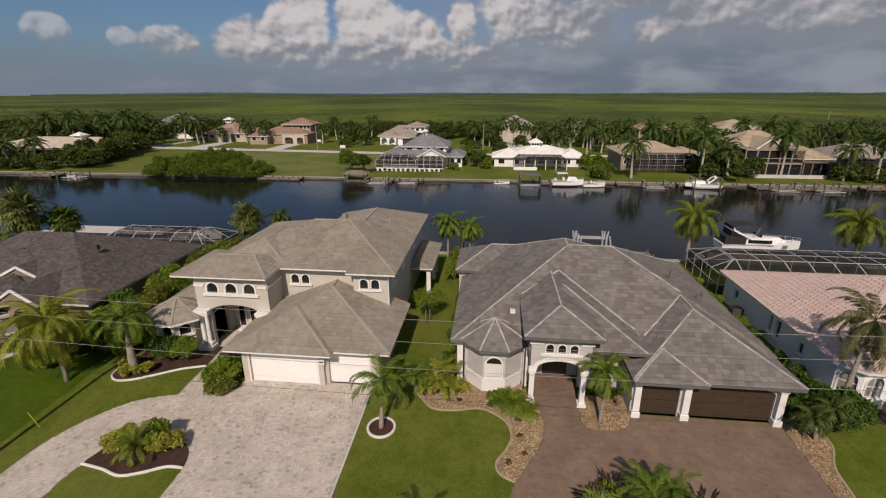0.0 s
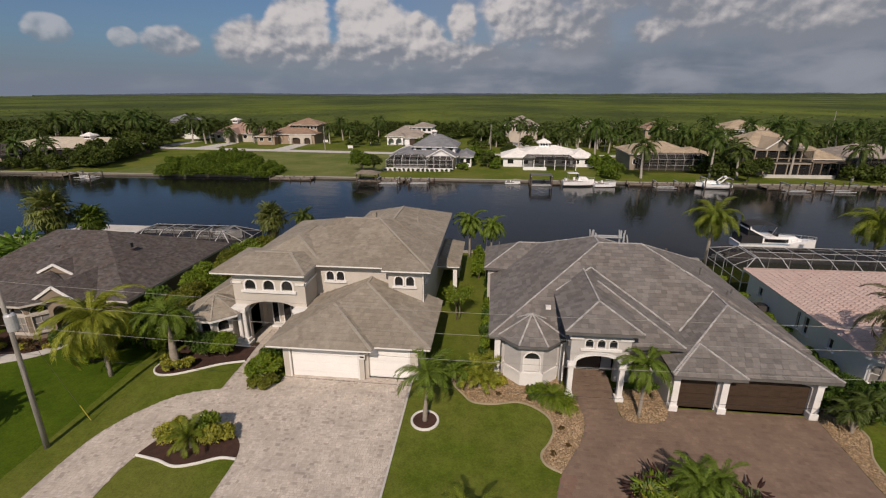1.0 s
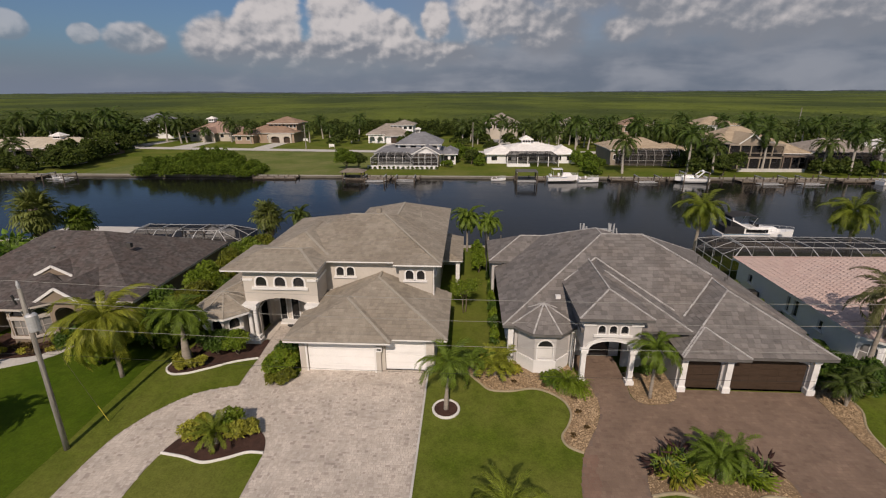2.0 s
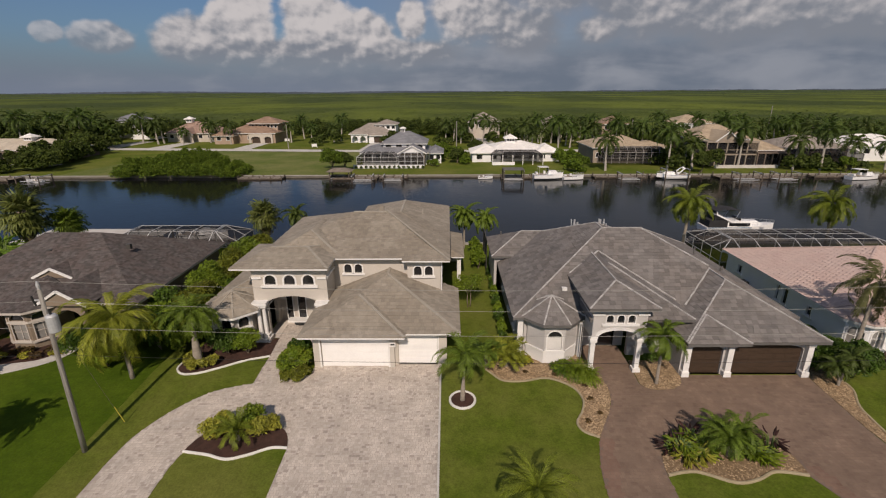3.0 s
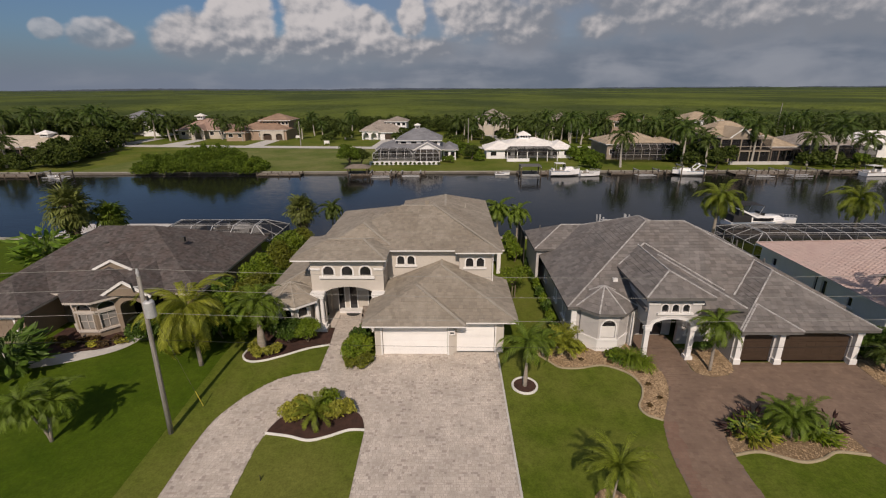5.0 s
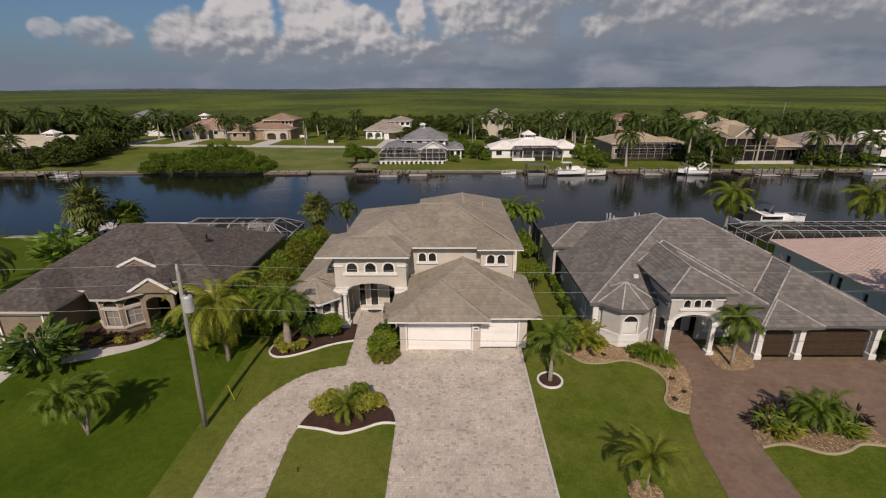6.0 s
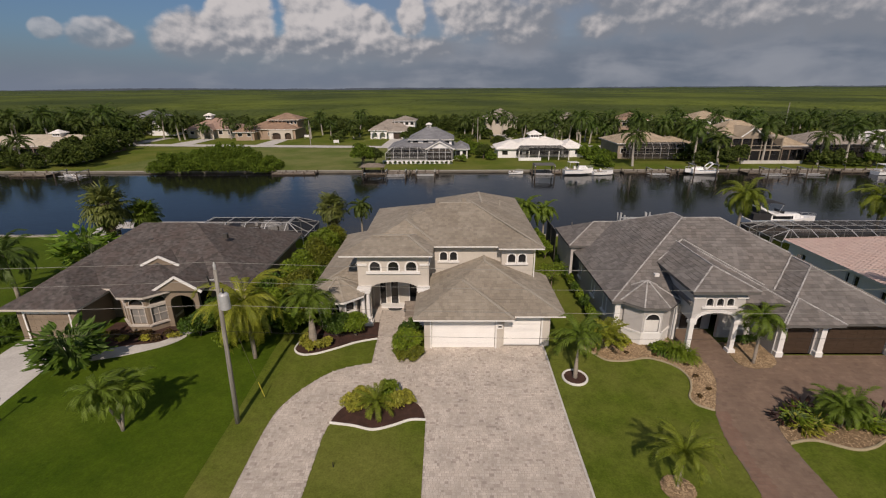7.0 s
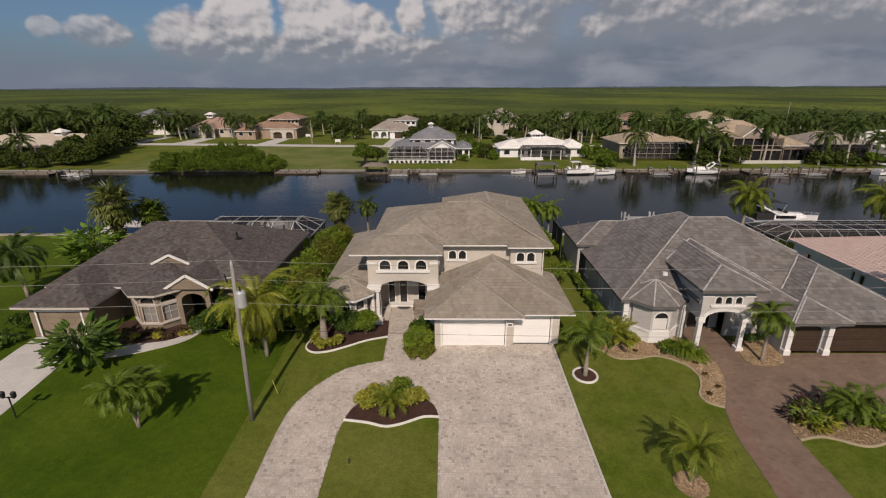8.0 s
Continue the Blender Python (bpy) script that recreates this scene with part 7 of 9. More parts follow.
def garden_lamp(x, y):
    g = thing("garden_lamp", "black garden lamp with two heads on the lawn", "lamp", at=(x, y, level(y)))
    part("post", tube(bmesh.new(), [(0, 0, -0.1), (0, 0, 1.55)], [0.05, 0.04], 8), BLACK, g)
    part("arm", beam(bmesh.new(), (-0.35, 0, 1.5), (0.35, 0, 1.5), 0.05), BLACK, g)
    for x1 in (-0.35, 0.35):
        part("lantern", tube(bmesh.new(), [(x1, 0, 1.45), (x1, 0, 1.55), (x1, 0, 1.85), (x1, 0, 1.95)], [0.06, 0.13, 0.15, 0.03], 8), BLACK, g)


garden_lamp(-42.65, 18.7)
for x, y in ((-21.2, 15.2),):
    st = thing("sprinkler", "small black sprinkler head standing in the lawn", "sprinkler", at=(x, y, level(y)))
    part("riser", tube(bmesh.new(), [(0, 0, -0.05), (0, 0, 0.34)], [0.03, 0.025], 6), BLACK, st)

# ---- far bank ----
FAR_TAN = surface("far_tan_tile", (0.36, 0.285, 0.20), (0.43, 0.345, 0.25), 0.3, 0.9, 0.1, 8, island=0.12)
FAR_RED = surface("far_terracotta_tile", (0.27, 0.18, 0.128), (0.33, 0.225, 0.16), 0.3, 0.9, 0.1, 8, island=0.12)
FAR_ROSE = surface("far_rose_tile", (0.30, 0.20, 0.16), (0.36, 0.25, 0.20), 0.3, 0.9, 0.1, 8, island=0.12)
FAR_SLATE = surface("far_slate_tile", (0.17, 0.175, 0.19), (0.225, 0.23, 0.245), 0.3, 0.85, 0.1, 8, island=0.12)
FAR_GREY = surface("far_grey_brown_tile", (0.27, 0.235, 0.205), (0.33, 0.29, 0.25), 0.3, 0.9, 0.1, 8, island=0.12)
FAR_SAND = surface("sand_flat_tile", (0.46, 0.40, 0.32), (0.53, 0.47, 0.38), 0.3, 0.85, 0.05, 8, island=0.08)
FAR_WHITE = surface("white_flat_tile", (0.74, 0.72, 0.69), (0.80, 0.78, 0.75), 0.3, 0.8, 0.05, 8, island=0.06)
WALL_CREAM = surface("cream_stucco", (0.43, 0.385, 0.33), (0.50, 0.45, 0.385), 0.3, 0.9, 0.1, 20)
WALL_OCHRE = surface("ochre_stucco", (0.33, 0.24, 0.18), (0.38, 0.285, 0.215), 0.3, 0.9, 0.1, 20)
WALL_DULL = surface("dull_tan_stucco", (0.27, 0.225, 0.18), (0.32, 0.27, 0.215), 0.3, 0.9, 0.1, 20)
FAR_Z = -0.55
# brown stucco with the shade of the porches put into its colour
WALL_SHADED = surface("shaded_brown_stucco", (0.13, 0.10, 0.08), (0.17, 0.13, 0.105), 0.3, 0.9, 0.1, 20)
ALU_DULL = surface("dull_aluminium", (0.30, 0.28, 0.265), (0.36, 0.34, 0.32), 0.8, 0.5, 0.0, 10)


def far_block(h, x0, x1, y0, y1, z1, eave, rz, wall, tile, n_win, seed, z0=FAR_Z, doors=(), win_z=(1.0, 2.3), over=0.7, ridge=None):
    """A wing of a far house: wall with openings on the canal side, plain sides, hipped roof."""
    wins = []
    step = (x1 - x0) / max(n_win, 1)
    for k in range(n_win):
        c = x0 + step * (k + 0.5)
        if not any(abs(c - d) < 2.2 for d in doors):
            wins.append(rect(c - min(0.8, step * 0.3), c + min(0.8, step * 0.3), win_z[0], win_z[1]))
    dr = [rect(d - 1.6, d + 1.6, z0 + 0.1, z0 + 2.5) for d in doors]
    part("wall", slab(rect(x0, x1, z0 - 0.05, z1), wins + dr, 0.3, at(0, y0)), wall, h)
    for w in wins:
        window(h, w, at(0, y0), sill=False, grow=0.12)
    for d in dr:
        part("garage_door", slab(d, [], 0.05, at(0, y0 + 0.15)), DOOR_BROWN, h, "dark garage door")
    pieces("wall", ((x0, x0 + 0.3, y0 + 0.3, y1, z0 - 0.05, z1), (x1 - 0.3, x1, y0 + 0.3, y1, z0 - 0.05, z1), (x0 + 0.3, x1 - 0.3, y1 - 0.3, y1, z0 - 0.05, z1)), wall, h)
    w, d = x1 - x0 + 2 * over, y1 - y0 + 2 * over
    cx, cy = (x0 + x1) / 2, (y0 + y1) / 2
    if ridge is None:
        q = abs(w - d) / 2
        ridge = (cx - q, cy, cx + q, cy) if w >= d else (cx, cy - q, cx, cy + q)
        ridge = (ridge[0], ridge[1], ridge[2] + (0.02 if w >= d else 0), ridge[3] + (0 if w >= d else 0.02))
    roof(h, x0 - over, x1 + over, y0 - over, y1 + over, eave, ridge, rz, tile, tile, TRIM, tw=1.1, th=0.55, lift=0.05, caps=(1, 1, 0, 0, 1), cap_w=0.3, seed=seed)


def cupola(h, x, y, z, w, hgt, tile):
    pieces("cupola", ((x - w / 2, x + w / 2, y - w / 2, y + w / 2, z, z + hgt),), STUCCO_WHITE, h)
    roof(h, x - w * 0.75, x + w * 0.75, y - w * 0.75, y + w * 0.75, z + hgt + 0.1, (x - 0.02, y, x + 0.02, y), z + hgt + w * 0.45, tile, tile, TRIM, tw=0.8, th=0.4, caps=(0, 0, 0, 0, 0))
    for k in (-0.28, 0.0, 0.28):
        part("louvre", boxes((x + k * w - 0.1 * w, x + k * w + 0.1 * w, y - w / 2 - 0.03, y - w / 2, z + hgt * 0.35, z + hgt * 0.85)), GLASS, h)


def far_house(label):
    return thing("house", label, "house", "houses across the canal")


def front_gable(h, x0, x1, y0, y1, z0, z1, wall, tile, deep=0.35):
    """A gabled front: wall face, two roof slopes with thickness, white bargeboards."""
    xm = (x0 + x1) / 2
    bm = bmesh.new()
    v = [bm.verts.new(q) for q in ((x0, y0, z0), (x1, y0, z0), (xm, y0, z1), (x0, y1, z0), (x1, y1, z0), (xm, y1, z1))]
    for f in ((0, 2, 1), (3, 4, 5), (0, 1, 4, 3), (0, 3, 5, 2), (1, 2, 5, 4)):
        bm.faces.new([v[q] for q in f])
    bmesh.ops.recalc_face_normals(bm, faces=bm.faces[:])
    g = part("gable", bm, wall, h)
    for xe in (x0, x1):
        out = (xe - xm) * 1.08 + xm
        drop = z0 - 0.08 * (z1 - z0)
        bm = bmesh.new()
        lo = [bm.verts.new(q) for q in ((out, y0 - deep, drop + 0.05), (xm, y0 - deep, z1 + 0.05), (xm, y1, z1 + 0.05), (out, y1, drop + 0.05))]
        hi = [bm.verts.new((q.co.x, q.co.y, q.co.z + 0.16)) for q in lo]
        bm.faces.new(lo[::-1])
        bm.faces.new(hi)
        for k in range(4):
            bm.faces.new((lo[k], lo[(k + 1) % 4], hi[(k + 1) % 4], hi[k]))
        bmesh.ops.recalc_face_normals(bm, faces=bm.faces[:])
        under(mesh_object("roof_slope", bm, tile), g)
        under(mesh_object("bargeboard", beam(bmesh.new(), (out, y0 - deep - 0.03, drop + 0.08), (xm, y0 - deep - 0.03, z1 + 0.08), 0.08, 0.3), TRIM), g, "white bargeboard")
    return g


def screened_porch(h, x0, x1, y0, y1, z0, z1, n, post, rail=True):
    """Posts and dark insect screens under a flat beam, deep in shade."""
    for k in range(n + 1):
        x = x0 + (x1 - x0) * k / n
        part("porch_post", boxes((x - 0.14, x + 0.14, y0, y0 + 0.28, z0, z1)), post, h)
    part("porch_beam", boxes((x0 - 0.2, x1 + 0.2, y0 - 0.05, y0 + 0.33, z1, z1 + 0.35)), post, h)
    part("porch_ceiling", boxes((x0 - 0.2, x1 + 0.2, y0 + 0.34, y1, z1 + 0.05, z1 + 0.3)), post, h)
    part("porch_screen", boxes((x0 + 0.15, x1 - 0.15, y0 + 0.3, y0 + 0.32, z0, z1 - 0.01)), SCREEN, h, "dark insect screen")
    if rail:
        part("porch_rail", boxes((x0, x1, y0 - 0.08, y0 - 0.02, z0 + 0.75, z0 + 0.9)), post, h)


before = standing()
h = far_house("white house with slate roof and a small cupola")
far_block(h, -31.0, -13.0, 128.5, 144, 2.7, 2.8, 5.6, STUCCO_WHITE, FAR_SLATE, 6, 301)
far_block(h, -25.5, -13.6, 131.5, 143.5, 4.8, 5.0, 7.9, STUCCO_WHITE, FAR_SLATE, 4, 302, z0=2.6, win_z=(3.9, 4.6), ridge=(-21.0, 137.5, -18.2, 137.5))
far_block(h, -12.6, -9.0, 131.0, 141, 2.3, 2.4, 3.8, STUCCO_WHITE, FAR_SLATE, 2, 303, win_z=(0.5, 1.8))
part("wall", boxes((-20.2, -13.4, 125.4, 128.4, FAR_Z, 2.9)), WALL_DULL, h)
front_gable(h, -20.6, -13.2, 125.2, 134.0, 2.95, 4.9, STUCCO_WHITE, FAR_SLATE)
for gx in (-18.6, -16.8, -15.0):
    window(h, rect(gx - 0.55, gx + 0.55, 0.3, 2.1), at(0, 125.4), sill=False, grow=0.1)
cupola(h, -20.3, 137.5, 7.2, 1.2, 1.5, FAR_WHITE)
pool_cage(-31.6, -20.8, 122.6, 128.3, 2.3, 3.4, 1.5, 5, 2, ALUMINIUM, "white pool cage facing the canal", 0.09)
pool_cage(-20.4, -13.6, 122.6, 125.2, 2.4, 3.3, 0.8, 4, 1, ALUMINIUM, "white screened porch beside the pool cage", 0.09)
gwall = thing("garden_wall", "low white garden wall with clipped plants", "wall", "garden walls")
part("wall", boxes((-32.4, -13.4, 121.8, 122.1, -0.55, 0.28)), STUCCO_WHITE, gwall)
for k in range(24):
    part("coping", boxes((-32.45 + 0.795 * k, -31.67 + 0.795 * k, 121.74, 122.16, 0.28, 0.36)), STUCCO_WHITE, gwall)
for k in range(15):
    under(quads_object("clipped_plant", leaf_cloud(lumps(-31.6 + 1.27 * k, 121.4, -0.2, 0.42, 0.36, 0.42, 4, 700 + k), 160, 0.18, 700 + k, 1.5), LEAF_FAR_DARK), gwall, "dark clipped plant")
h = far_house("low white house with bright white tile roofs and a cupola")
far_block(h, 3.4, 23.4, 135.0, 151, 2.0, 2.1, 4.5, STUCCO_WHITE, FAR_WHITE, 5, 311, win_z=(0.3, 1.5))
far_block(h, 0.0, 8.2, 133.0, 143, 2.0, 2.12, 4.1, STUCCO_WHITE, FAR_WHITE, 2, 312, win_z=(0.3, 1.5))
far_block(h, 18.8, 25.2, 134.0, 144, 2.0, 2.11, 4.0, STUCCO_WHITE, FAR_WHITE, 2, 313, win_z=(0.3, 1.5))
cupola(h, 12.0, 143.0, 4.1, 2.7, 1.2, FAR_WHITE)
pool_cage(5.4, 19.4, 127.6, 134.2, 2.1, 3.0, 1.5, 5, 2, BRONZE_ALU, "dark pool cage before the white-roofed house", 0.12)
for k in range(6):
    part("pale_post", boxes((5.35 + 2.8 * k - 0.1, 5.35 + 2.8 * k + 0.1, 127.35, 127.5, -0.55, 2.1)), TRIM, h)
tagged(mesh_object("garden_wall", boxes((5.4, 11.5, 126.9, 127.2, -0.55, 0.3)), STUCCO_WHITE), "low white wall under a pool cage", "wall", "garden walls")
h = far_house("tan-roofed house with a long screened porch")
far_block(h, 34.0, 50.5, 130.6, 146, 3.6, 3.8, 6.4, WALL_DULL, FAR_TAN, 5, 321, ridge=(40.5, 138.3, 44.5, 138.3))
far_block(h, 48.0, 56.0, 133.0, 143, 3.2, 3.4, 4.9, WALL_DULL, FAR_TAN, 2, 322)
pool_cage(35.4, 52.5, 125.2, 130.2, 3.0, 4.3, 1.4, 8, 2, ALU_DULL, "pale pool cage before the tan-roofed house", 0.08)
h = far_house("two-storey tan house with dark screened porches")
far_block(h, 62.0, 76.0, 129.0, 143, 6.0, 6.2, 9.6, WALL_DULL, FAR_TAN, 5, 331, win_z=(4.0, 5.4), ridge=(67.5, 136.0, 70.5, 136.0))
far_block(h, 74.5, 84.0, 127.0, 139, 3.2, 3.4, 6.0, WALL_SHADED, FAR_TAN, 4, 332)
front_gable(h, 64.6, 70.8, 124.4, 134.0, 6.0, 8.4, WALL_DULL, FAR_TAN)
screened_porch(h, 62.2, 75.8, 124.0, 128.9, 2.9, 5.6, 5, WALL_DULL)
screened_porch(h, 62.2, 75.8, 124.0, 128.9, FAR_Z, 2.3, 5, WALL_DULL, rail=False)
screened_porch(h, 75.9, 84.0, 123.5, 126.9, FAR_Z, 2.7, 4, WALL_SHADED, rail=False)
tagged(mesh_object("garden_wall", boxes((63.0, 79.5, 120.2, 120.6, -0.55, 0.25)), CONCRETE), "low pale patio wall", "wall", "garden walls")
h = far_house("pale grey house among palms")
far_block(h, 86.0, 104.0, 129.0, 143, 3.3, 3.5, 6.4, WALL_DULL, FAR_GREY, 5, 341)
pool_cage(86.0, 103.5, 123.0, 128.6, 2.6, 3.6, 1.4, 6, 2, BRONZE_ALU, "dark pool cage among palms", 0.12)
h = far_house("white house far along the canal")
far_block(h, 106.0, 126.0, 132.0, 146, 3.6, 3.8, 6.4, STUCCO_WHITE, FAR_WHITE, 5, 345, win_z=(1.6, 3.0))
h = far_house("grey-roofed house with an arched entry and a tower")
far_block(h, -46.5, -30.0, 190.0, 203, 2.5, 2.7, 6.6, STUCCO_WHITE, FAR_GREY, 3, 351)
far_block(h, -38.6, -31.5, 186.5, 190.5, 2.3, 2.5, 4.3, STUCCO_WHITE, FAR_GREY, 1, 353, doors=(-35.0,))
far_block(h, -37.0, -28.5, 194.0, 204, 6.0, 6.2, 7.9, STUCCO_WHITE, FAR_GREY, 4, 352, z0=2.6, win_z=(4.5, 5.6))
part("wall", slab(rect(-46.0, -39.4, FAR_Z, 2.9), [arch(-44.4, 2.2, FAR_Z + 0.05, 1.0), arch(-41.2, 2.2, FAR_Z + 0.05, 1.0)], 0.35, at(0, 187.6)), STUCCO_WHITE, h)
roof(h, -46.8, -38.6, 187.0, 193.0, 2.95, (-44.0, 190.0, -41.4, 190.0), 4.6, FAR_GREY, FAR_GREY, TRIM, tw=1.1, th=0.55, lift=0.05, caps=(1, 1, 0, 0, 1), cap_w=0.3, seed=354)
h = far_house("cream two-storey house behind palms")
far_block(h, 2.0, 15.5, 205.0, 219, 6.2, 6.4, 10.2, WALL_CREAM, FAR_GREY, 4, 361, win_z=(4.0, 5.6))
h = far_house("cream two-storey house with a pale tile roof")
far_block(h, 33.0, 44.5, 205.0, 217, 5.4, 5.6, 8.4, WALL_CREAM, FAR_GREY, 5, 371, win_z=(3.0, 4.8))
far_block(h, 43.5, 51.0, 206.5, 217, 4.6, 4.8, 7.4, WALL_CREAM, FAR_GREY, 3, 372, win_z=(2.6, 4.0))
h = far_house("ochre house with terracotta roofs and a two-storey wing")
far_block(h, -97.0, -76.5, 187.5, 202, 3.3, 3.5, 6.4, WALL_OCHRE, FAR_RED, 3, 381, doors=(-84.2, -79.4))
far_block(h, -88.0, -77.0, 193.0, 203, 6.7, 6.9, 9.3, WALL_OCHRE, FAR_RED, 7, 382, z0=3.2, win_z=(5.2, 6.3), over=1.2)
part("wall", slab(rect(-87.0, -77.4, FAR_Z, 3.1), [arch(-84.2, 3.6, FAR_Z + 0.05, 1.3, 12, 0.8), arch(-79.4, 2.6, FAR_Z + 0.05, 1.3, 12, 0.8)], 0.4, at(0, 186.9)), WALL_CREAM, h)
far_block(h, -99.5, -92.0, 184.0, 189, 2.6, 2.8, 4.4, WALL_OCHRE, FAR_RED, 2, 383)
h = far_house("low house with a rose tile roof and white lantern")
far_block(h, -124.0, -104.0, 194.0, 209, 2.8, 3.0, 7.2, WALL_CREAM, FAR_ROSE, 5, 391)
front_gable(h, -117.0, -111.5, 190.5, 198.0, 2.9, 5.0, WALL_CREAM, FAR_ROSE)
part("wall", slab(rect(-117.0, -111.5, FAR_Z, 2.95), [arch(-114.2, 2.6, FAR_Z + 0.05, 1.4)], 0.4, at(0, 190.7)), WALL_CREAM, h)
cupola(h, -117.0, 201.0, 6.9, 2.4, 1.4, FAR_WHITE)
h = far_house("blue-grey two-storey house among trees")
far_block(h, -160.0, -146.0, 212.0, 226, 6.4, 6.6, 10.0, STUCCO_WHITE, FAR_SLATE, 5, 395, win_z=(4.2, 5.6))
far_block(h, -146.5, -136.0, 206.0, 216, 4.6, 4.8, 7.4, STUCCO_WHITE, FAR_SLATE, 3, 396, win_z=(2.4, 4.0))
h = far_house("long low house with a pale sand-coloured roof")
far_block(h, -164.0, -124.0, 138.0, 154, 2.7, 2.9, 5.4, WALL_SHADED, FAR_SAND, 8, 401)
screened_porch(h, -150.0, -124.4, 134.6, 137.9, FAR_Z, 2.4, 9, WALL_SHADED, rail=False)
cupola(h, -138.0, 145.0, 5.0, 2.6, 1.0, FAR_WHITE)
h = far_house("dark-roofed house beside a side canal")
far_block(h, -166.0, -137.0, 113.5, 126, 3.2, 3.4, 6.2, WALL_DULL, SHINGLE, 7, 405)
h = far_house("tan house almost hidden by palms")
far_block(h, 84.0, 99.0, 190.0, 204, 6.2, 6.4, 9.4, STUCCO_WHITE, FAR_TAN, 4, 411, win_z=(4.0, 5.4))
h = far_house("ochre house with a terracotta roof behind palms")
far_block(h, 55.0, 66.0, 190.0, 202, 6.0, 6.2, 9.0, WALL_OCHRE, FAR_RED, 3, 412, win_z=(4.0, 5.4))
for k, (x, y0, y1) in enumerate([(-82.0, 163.5, 186.8), (-113.5, 167.0, 190.4), (-35.0, 161.5, 186.3), (8.0, 160.5, 204.8), (-134.0, 168.5, 196.0)]):
    tagged(arrays_object("driveway_far", [(x - 3.5 - 2 * (k == 1), y0, -0.52), (x + 3.5, y0, -0.52), (x + 3.0, y1, -0.52), (x - 3.0, y1, -0.52)], [(0, 1, 2, 3)], CONCRETE), "pale driveway of a far house", "driveway", kind="structure")

tagged(mesh_object("patio_far", boxes((-136.0, -119.0, 127.0, 131.5, -0.6, -0.4)), CONCRETE), "pale concrete patio before the sand-roofed house", "patio", kind="structure")
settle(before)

# mangrove wilderness to the horizon


def mangrove_field():
    rows, cols = 210, 360
    r = np.random.RandomState(11)
    verts, faces = [], []
    for j in range(rows + 1):
        f = j / rows
        y = 238.0 * (4860.0 / 238.0) ** f
        for i in range(cols + 1):
            u = -1 + 2 * i / cols
            x = u * (y + 60) * 1.25
            jit = 0.35 * (y + 60) * 2.5 / cols
            x += r.uniform(-jit, jit)
            yy = y * (1 + (r.uniform(-0.006, 0.006) if j else 0))
            big = noise.noise((x * 0.012, yy * 0.012, 0.3))
            rough = 0.75 if y < 420 else 0.75 * 420 / y
            z = 1.3 + 1.2 * big + r.uniform(-rough, rough)
            if j == 0:
                z = -1.5
            elif j < 4:
                z += 1.2
            if y > 2600:
                z += max(0.0, noise.noise((x * 0.0016, yy * 0.0009, 4.0)) - 0.1) * 3
            verts.append((x, yy, z))
    n = cols + 1
    for j in range(rows):
        for i in range(cols):
            faces.append((j * n + i, j * n + i + 1, (j + 1) * n + i + 1, (j + 1) * n + i))
    mat = bpy.data.materials.new("mangrove_canopy")
    mat.use_nodes = True
    n2 = Nodes(mat.node_tree)
    co = n2.add("ShaderNodeNewGeometry").outputs["Position"]
    st = n2.add("ShaderNodeMapping", {0: co, 3: (0.42, 0.24, 0.0)}).outputs[0]
    a = n2.ramp(n2.noise(st, 0.010, 4.0, 0.5), 0.36, 0.62)
    b = n2.ramp(n2.noise(st, 0.05, 5.0, 0.65), 0.4, 0.66)
    col = n2.mix(a, (0.118, 0.148, 0.032, 1), (0.054, 0.074, 0.026, 1))
    col = n2.mix(n2.m("MULTIPLY", b, 0.42), col, (0.026, 0.043, 0.009, 1))
    v = n2.m("ADD", 0.65, n2.m("MULTIPLY", n2.noise(co, 0.9, 4.0, 0.7), 0.7))
    col = n2.mix(1.0, col, n2.add("ShaderNodeCombineColor", {0: v, 1: v, 2: v}).outputs[0], "MULTIPLY")
    bs = n2.add("ShaderNodeBsdfPrincipled", {"Base Color": col, "Roughness": 1.0, "Specular IOR Level": 0.05})
    n2.add("ShaderNodeOutputMaterial", {0: bs.outputs[0]})
    return tagged(arrays_object("mangrove_wilderness", verts, faces, mat), "green mangrove wilderness reaching to the horizon", "mangroves", kind="stuff")


mangrove_field()


def treeline(y, low, high, seed, material, label):
    """An uneven belt of far trees with crowns of many heights and some depth."""
    r = random.Random(seed)
    verts, faces = [], []
    n, half = 620, y * 1.05
    for i in range(n + 1):
        x = -half + 2 * half * i / n
        wave = 0.5 + 0.9 * noise.noise((x * 2.4 / y, seed, 7)) + 0.45 * noise.noise((x * 14.0 / y, seed, 3)) + r.uniform(-0.12, 0.16)
        z = low + (high - low) * min(max(wave, 0.0), 1.2)
        yy = y + 0.03 * y * noise.noise((x * 3.0 / y, seed, 1))
        verts += [(x, yy, -2.5), (x, yy + 2, z * 0.75), (x, yy + 10, z), (x, yy + 70, max(1.5, z * 0.6))]
    for i in range(n):
        a = 4 * i
        faces += [(a + k, a + 4 + k, a + 5 + k, a + 1 + k) for k in range(3)]
    return tagged(arrays_object("distant_treeline", verts, faces, material), label, "trees", kind="stuff")


# blue-grey base colour carries the distance haze over the horizon trees
TREELINE_HAZE = surface("haze_blue_trees", (0.050, 0.064, 0.088), (0.066, 0.084, 0.112), 0.004, 1.0, 0.0, 6)
HAZE_BELT = surface("haze_belt_woods", (0.030, 0.048, 0.020), (0.048, 0.070, 0.026), 0.006, 1.0, 0.0, 8)
treeline(4790, 14.0, 30.0, 5, TREELINE_HAZE, "line of trees on the horizon with blue haze in its colour")
# three belts added to darken the far field where haze dulls it
treeline(3900, 7.0, 18.0, 6, HAZE_BELT, "added dark belt of woods in place of haze before the horizon")
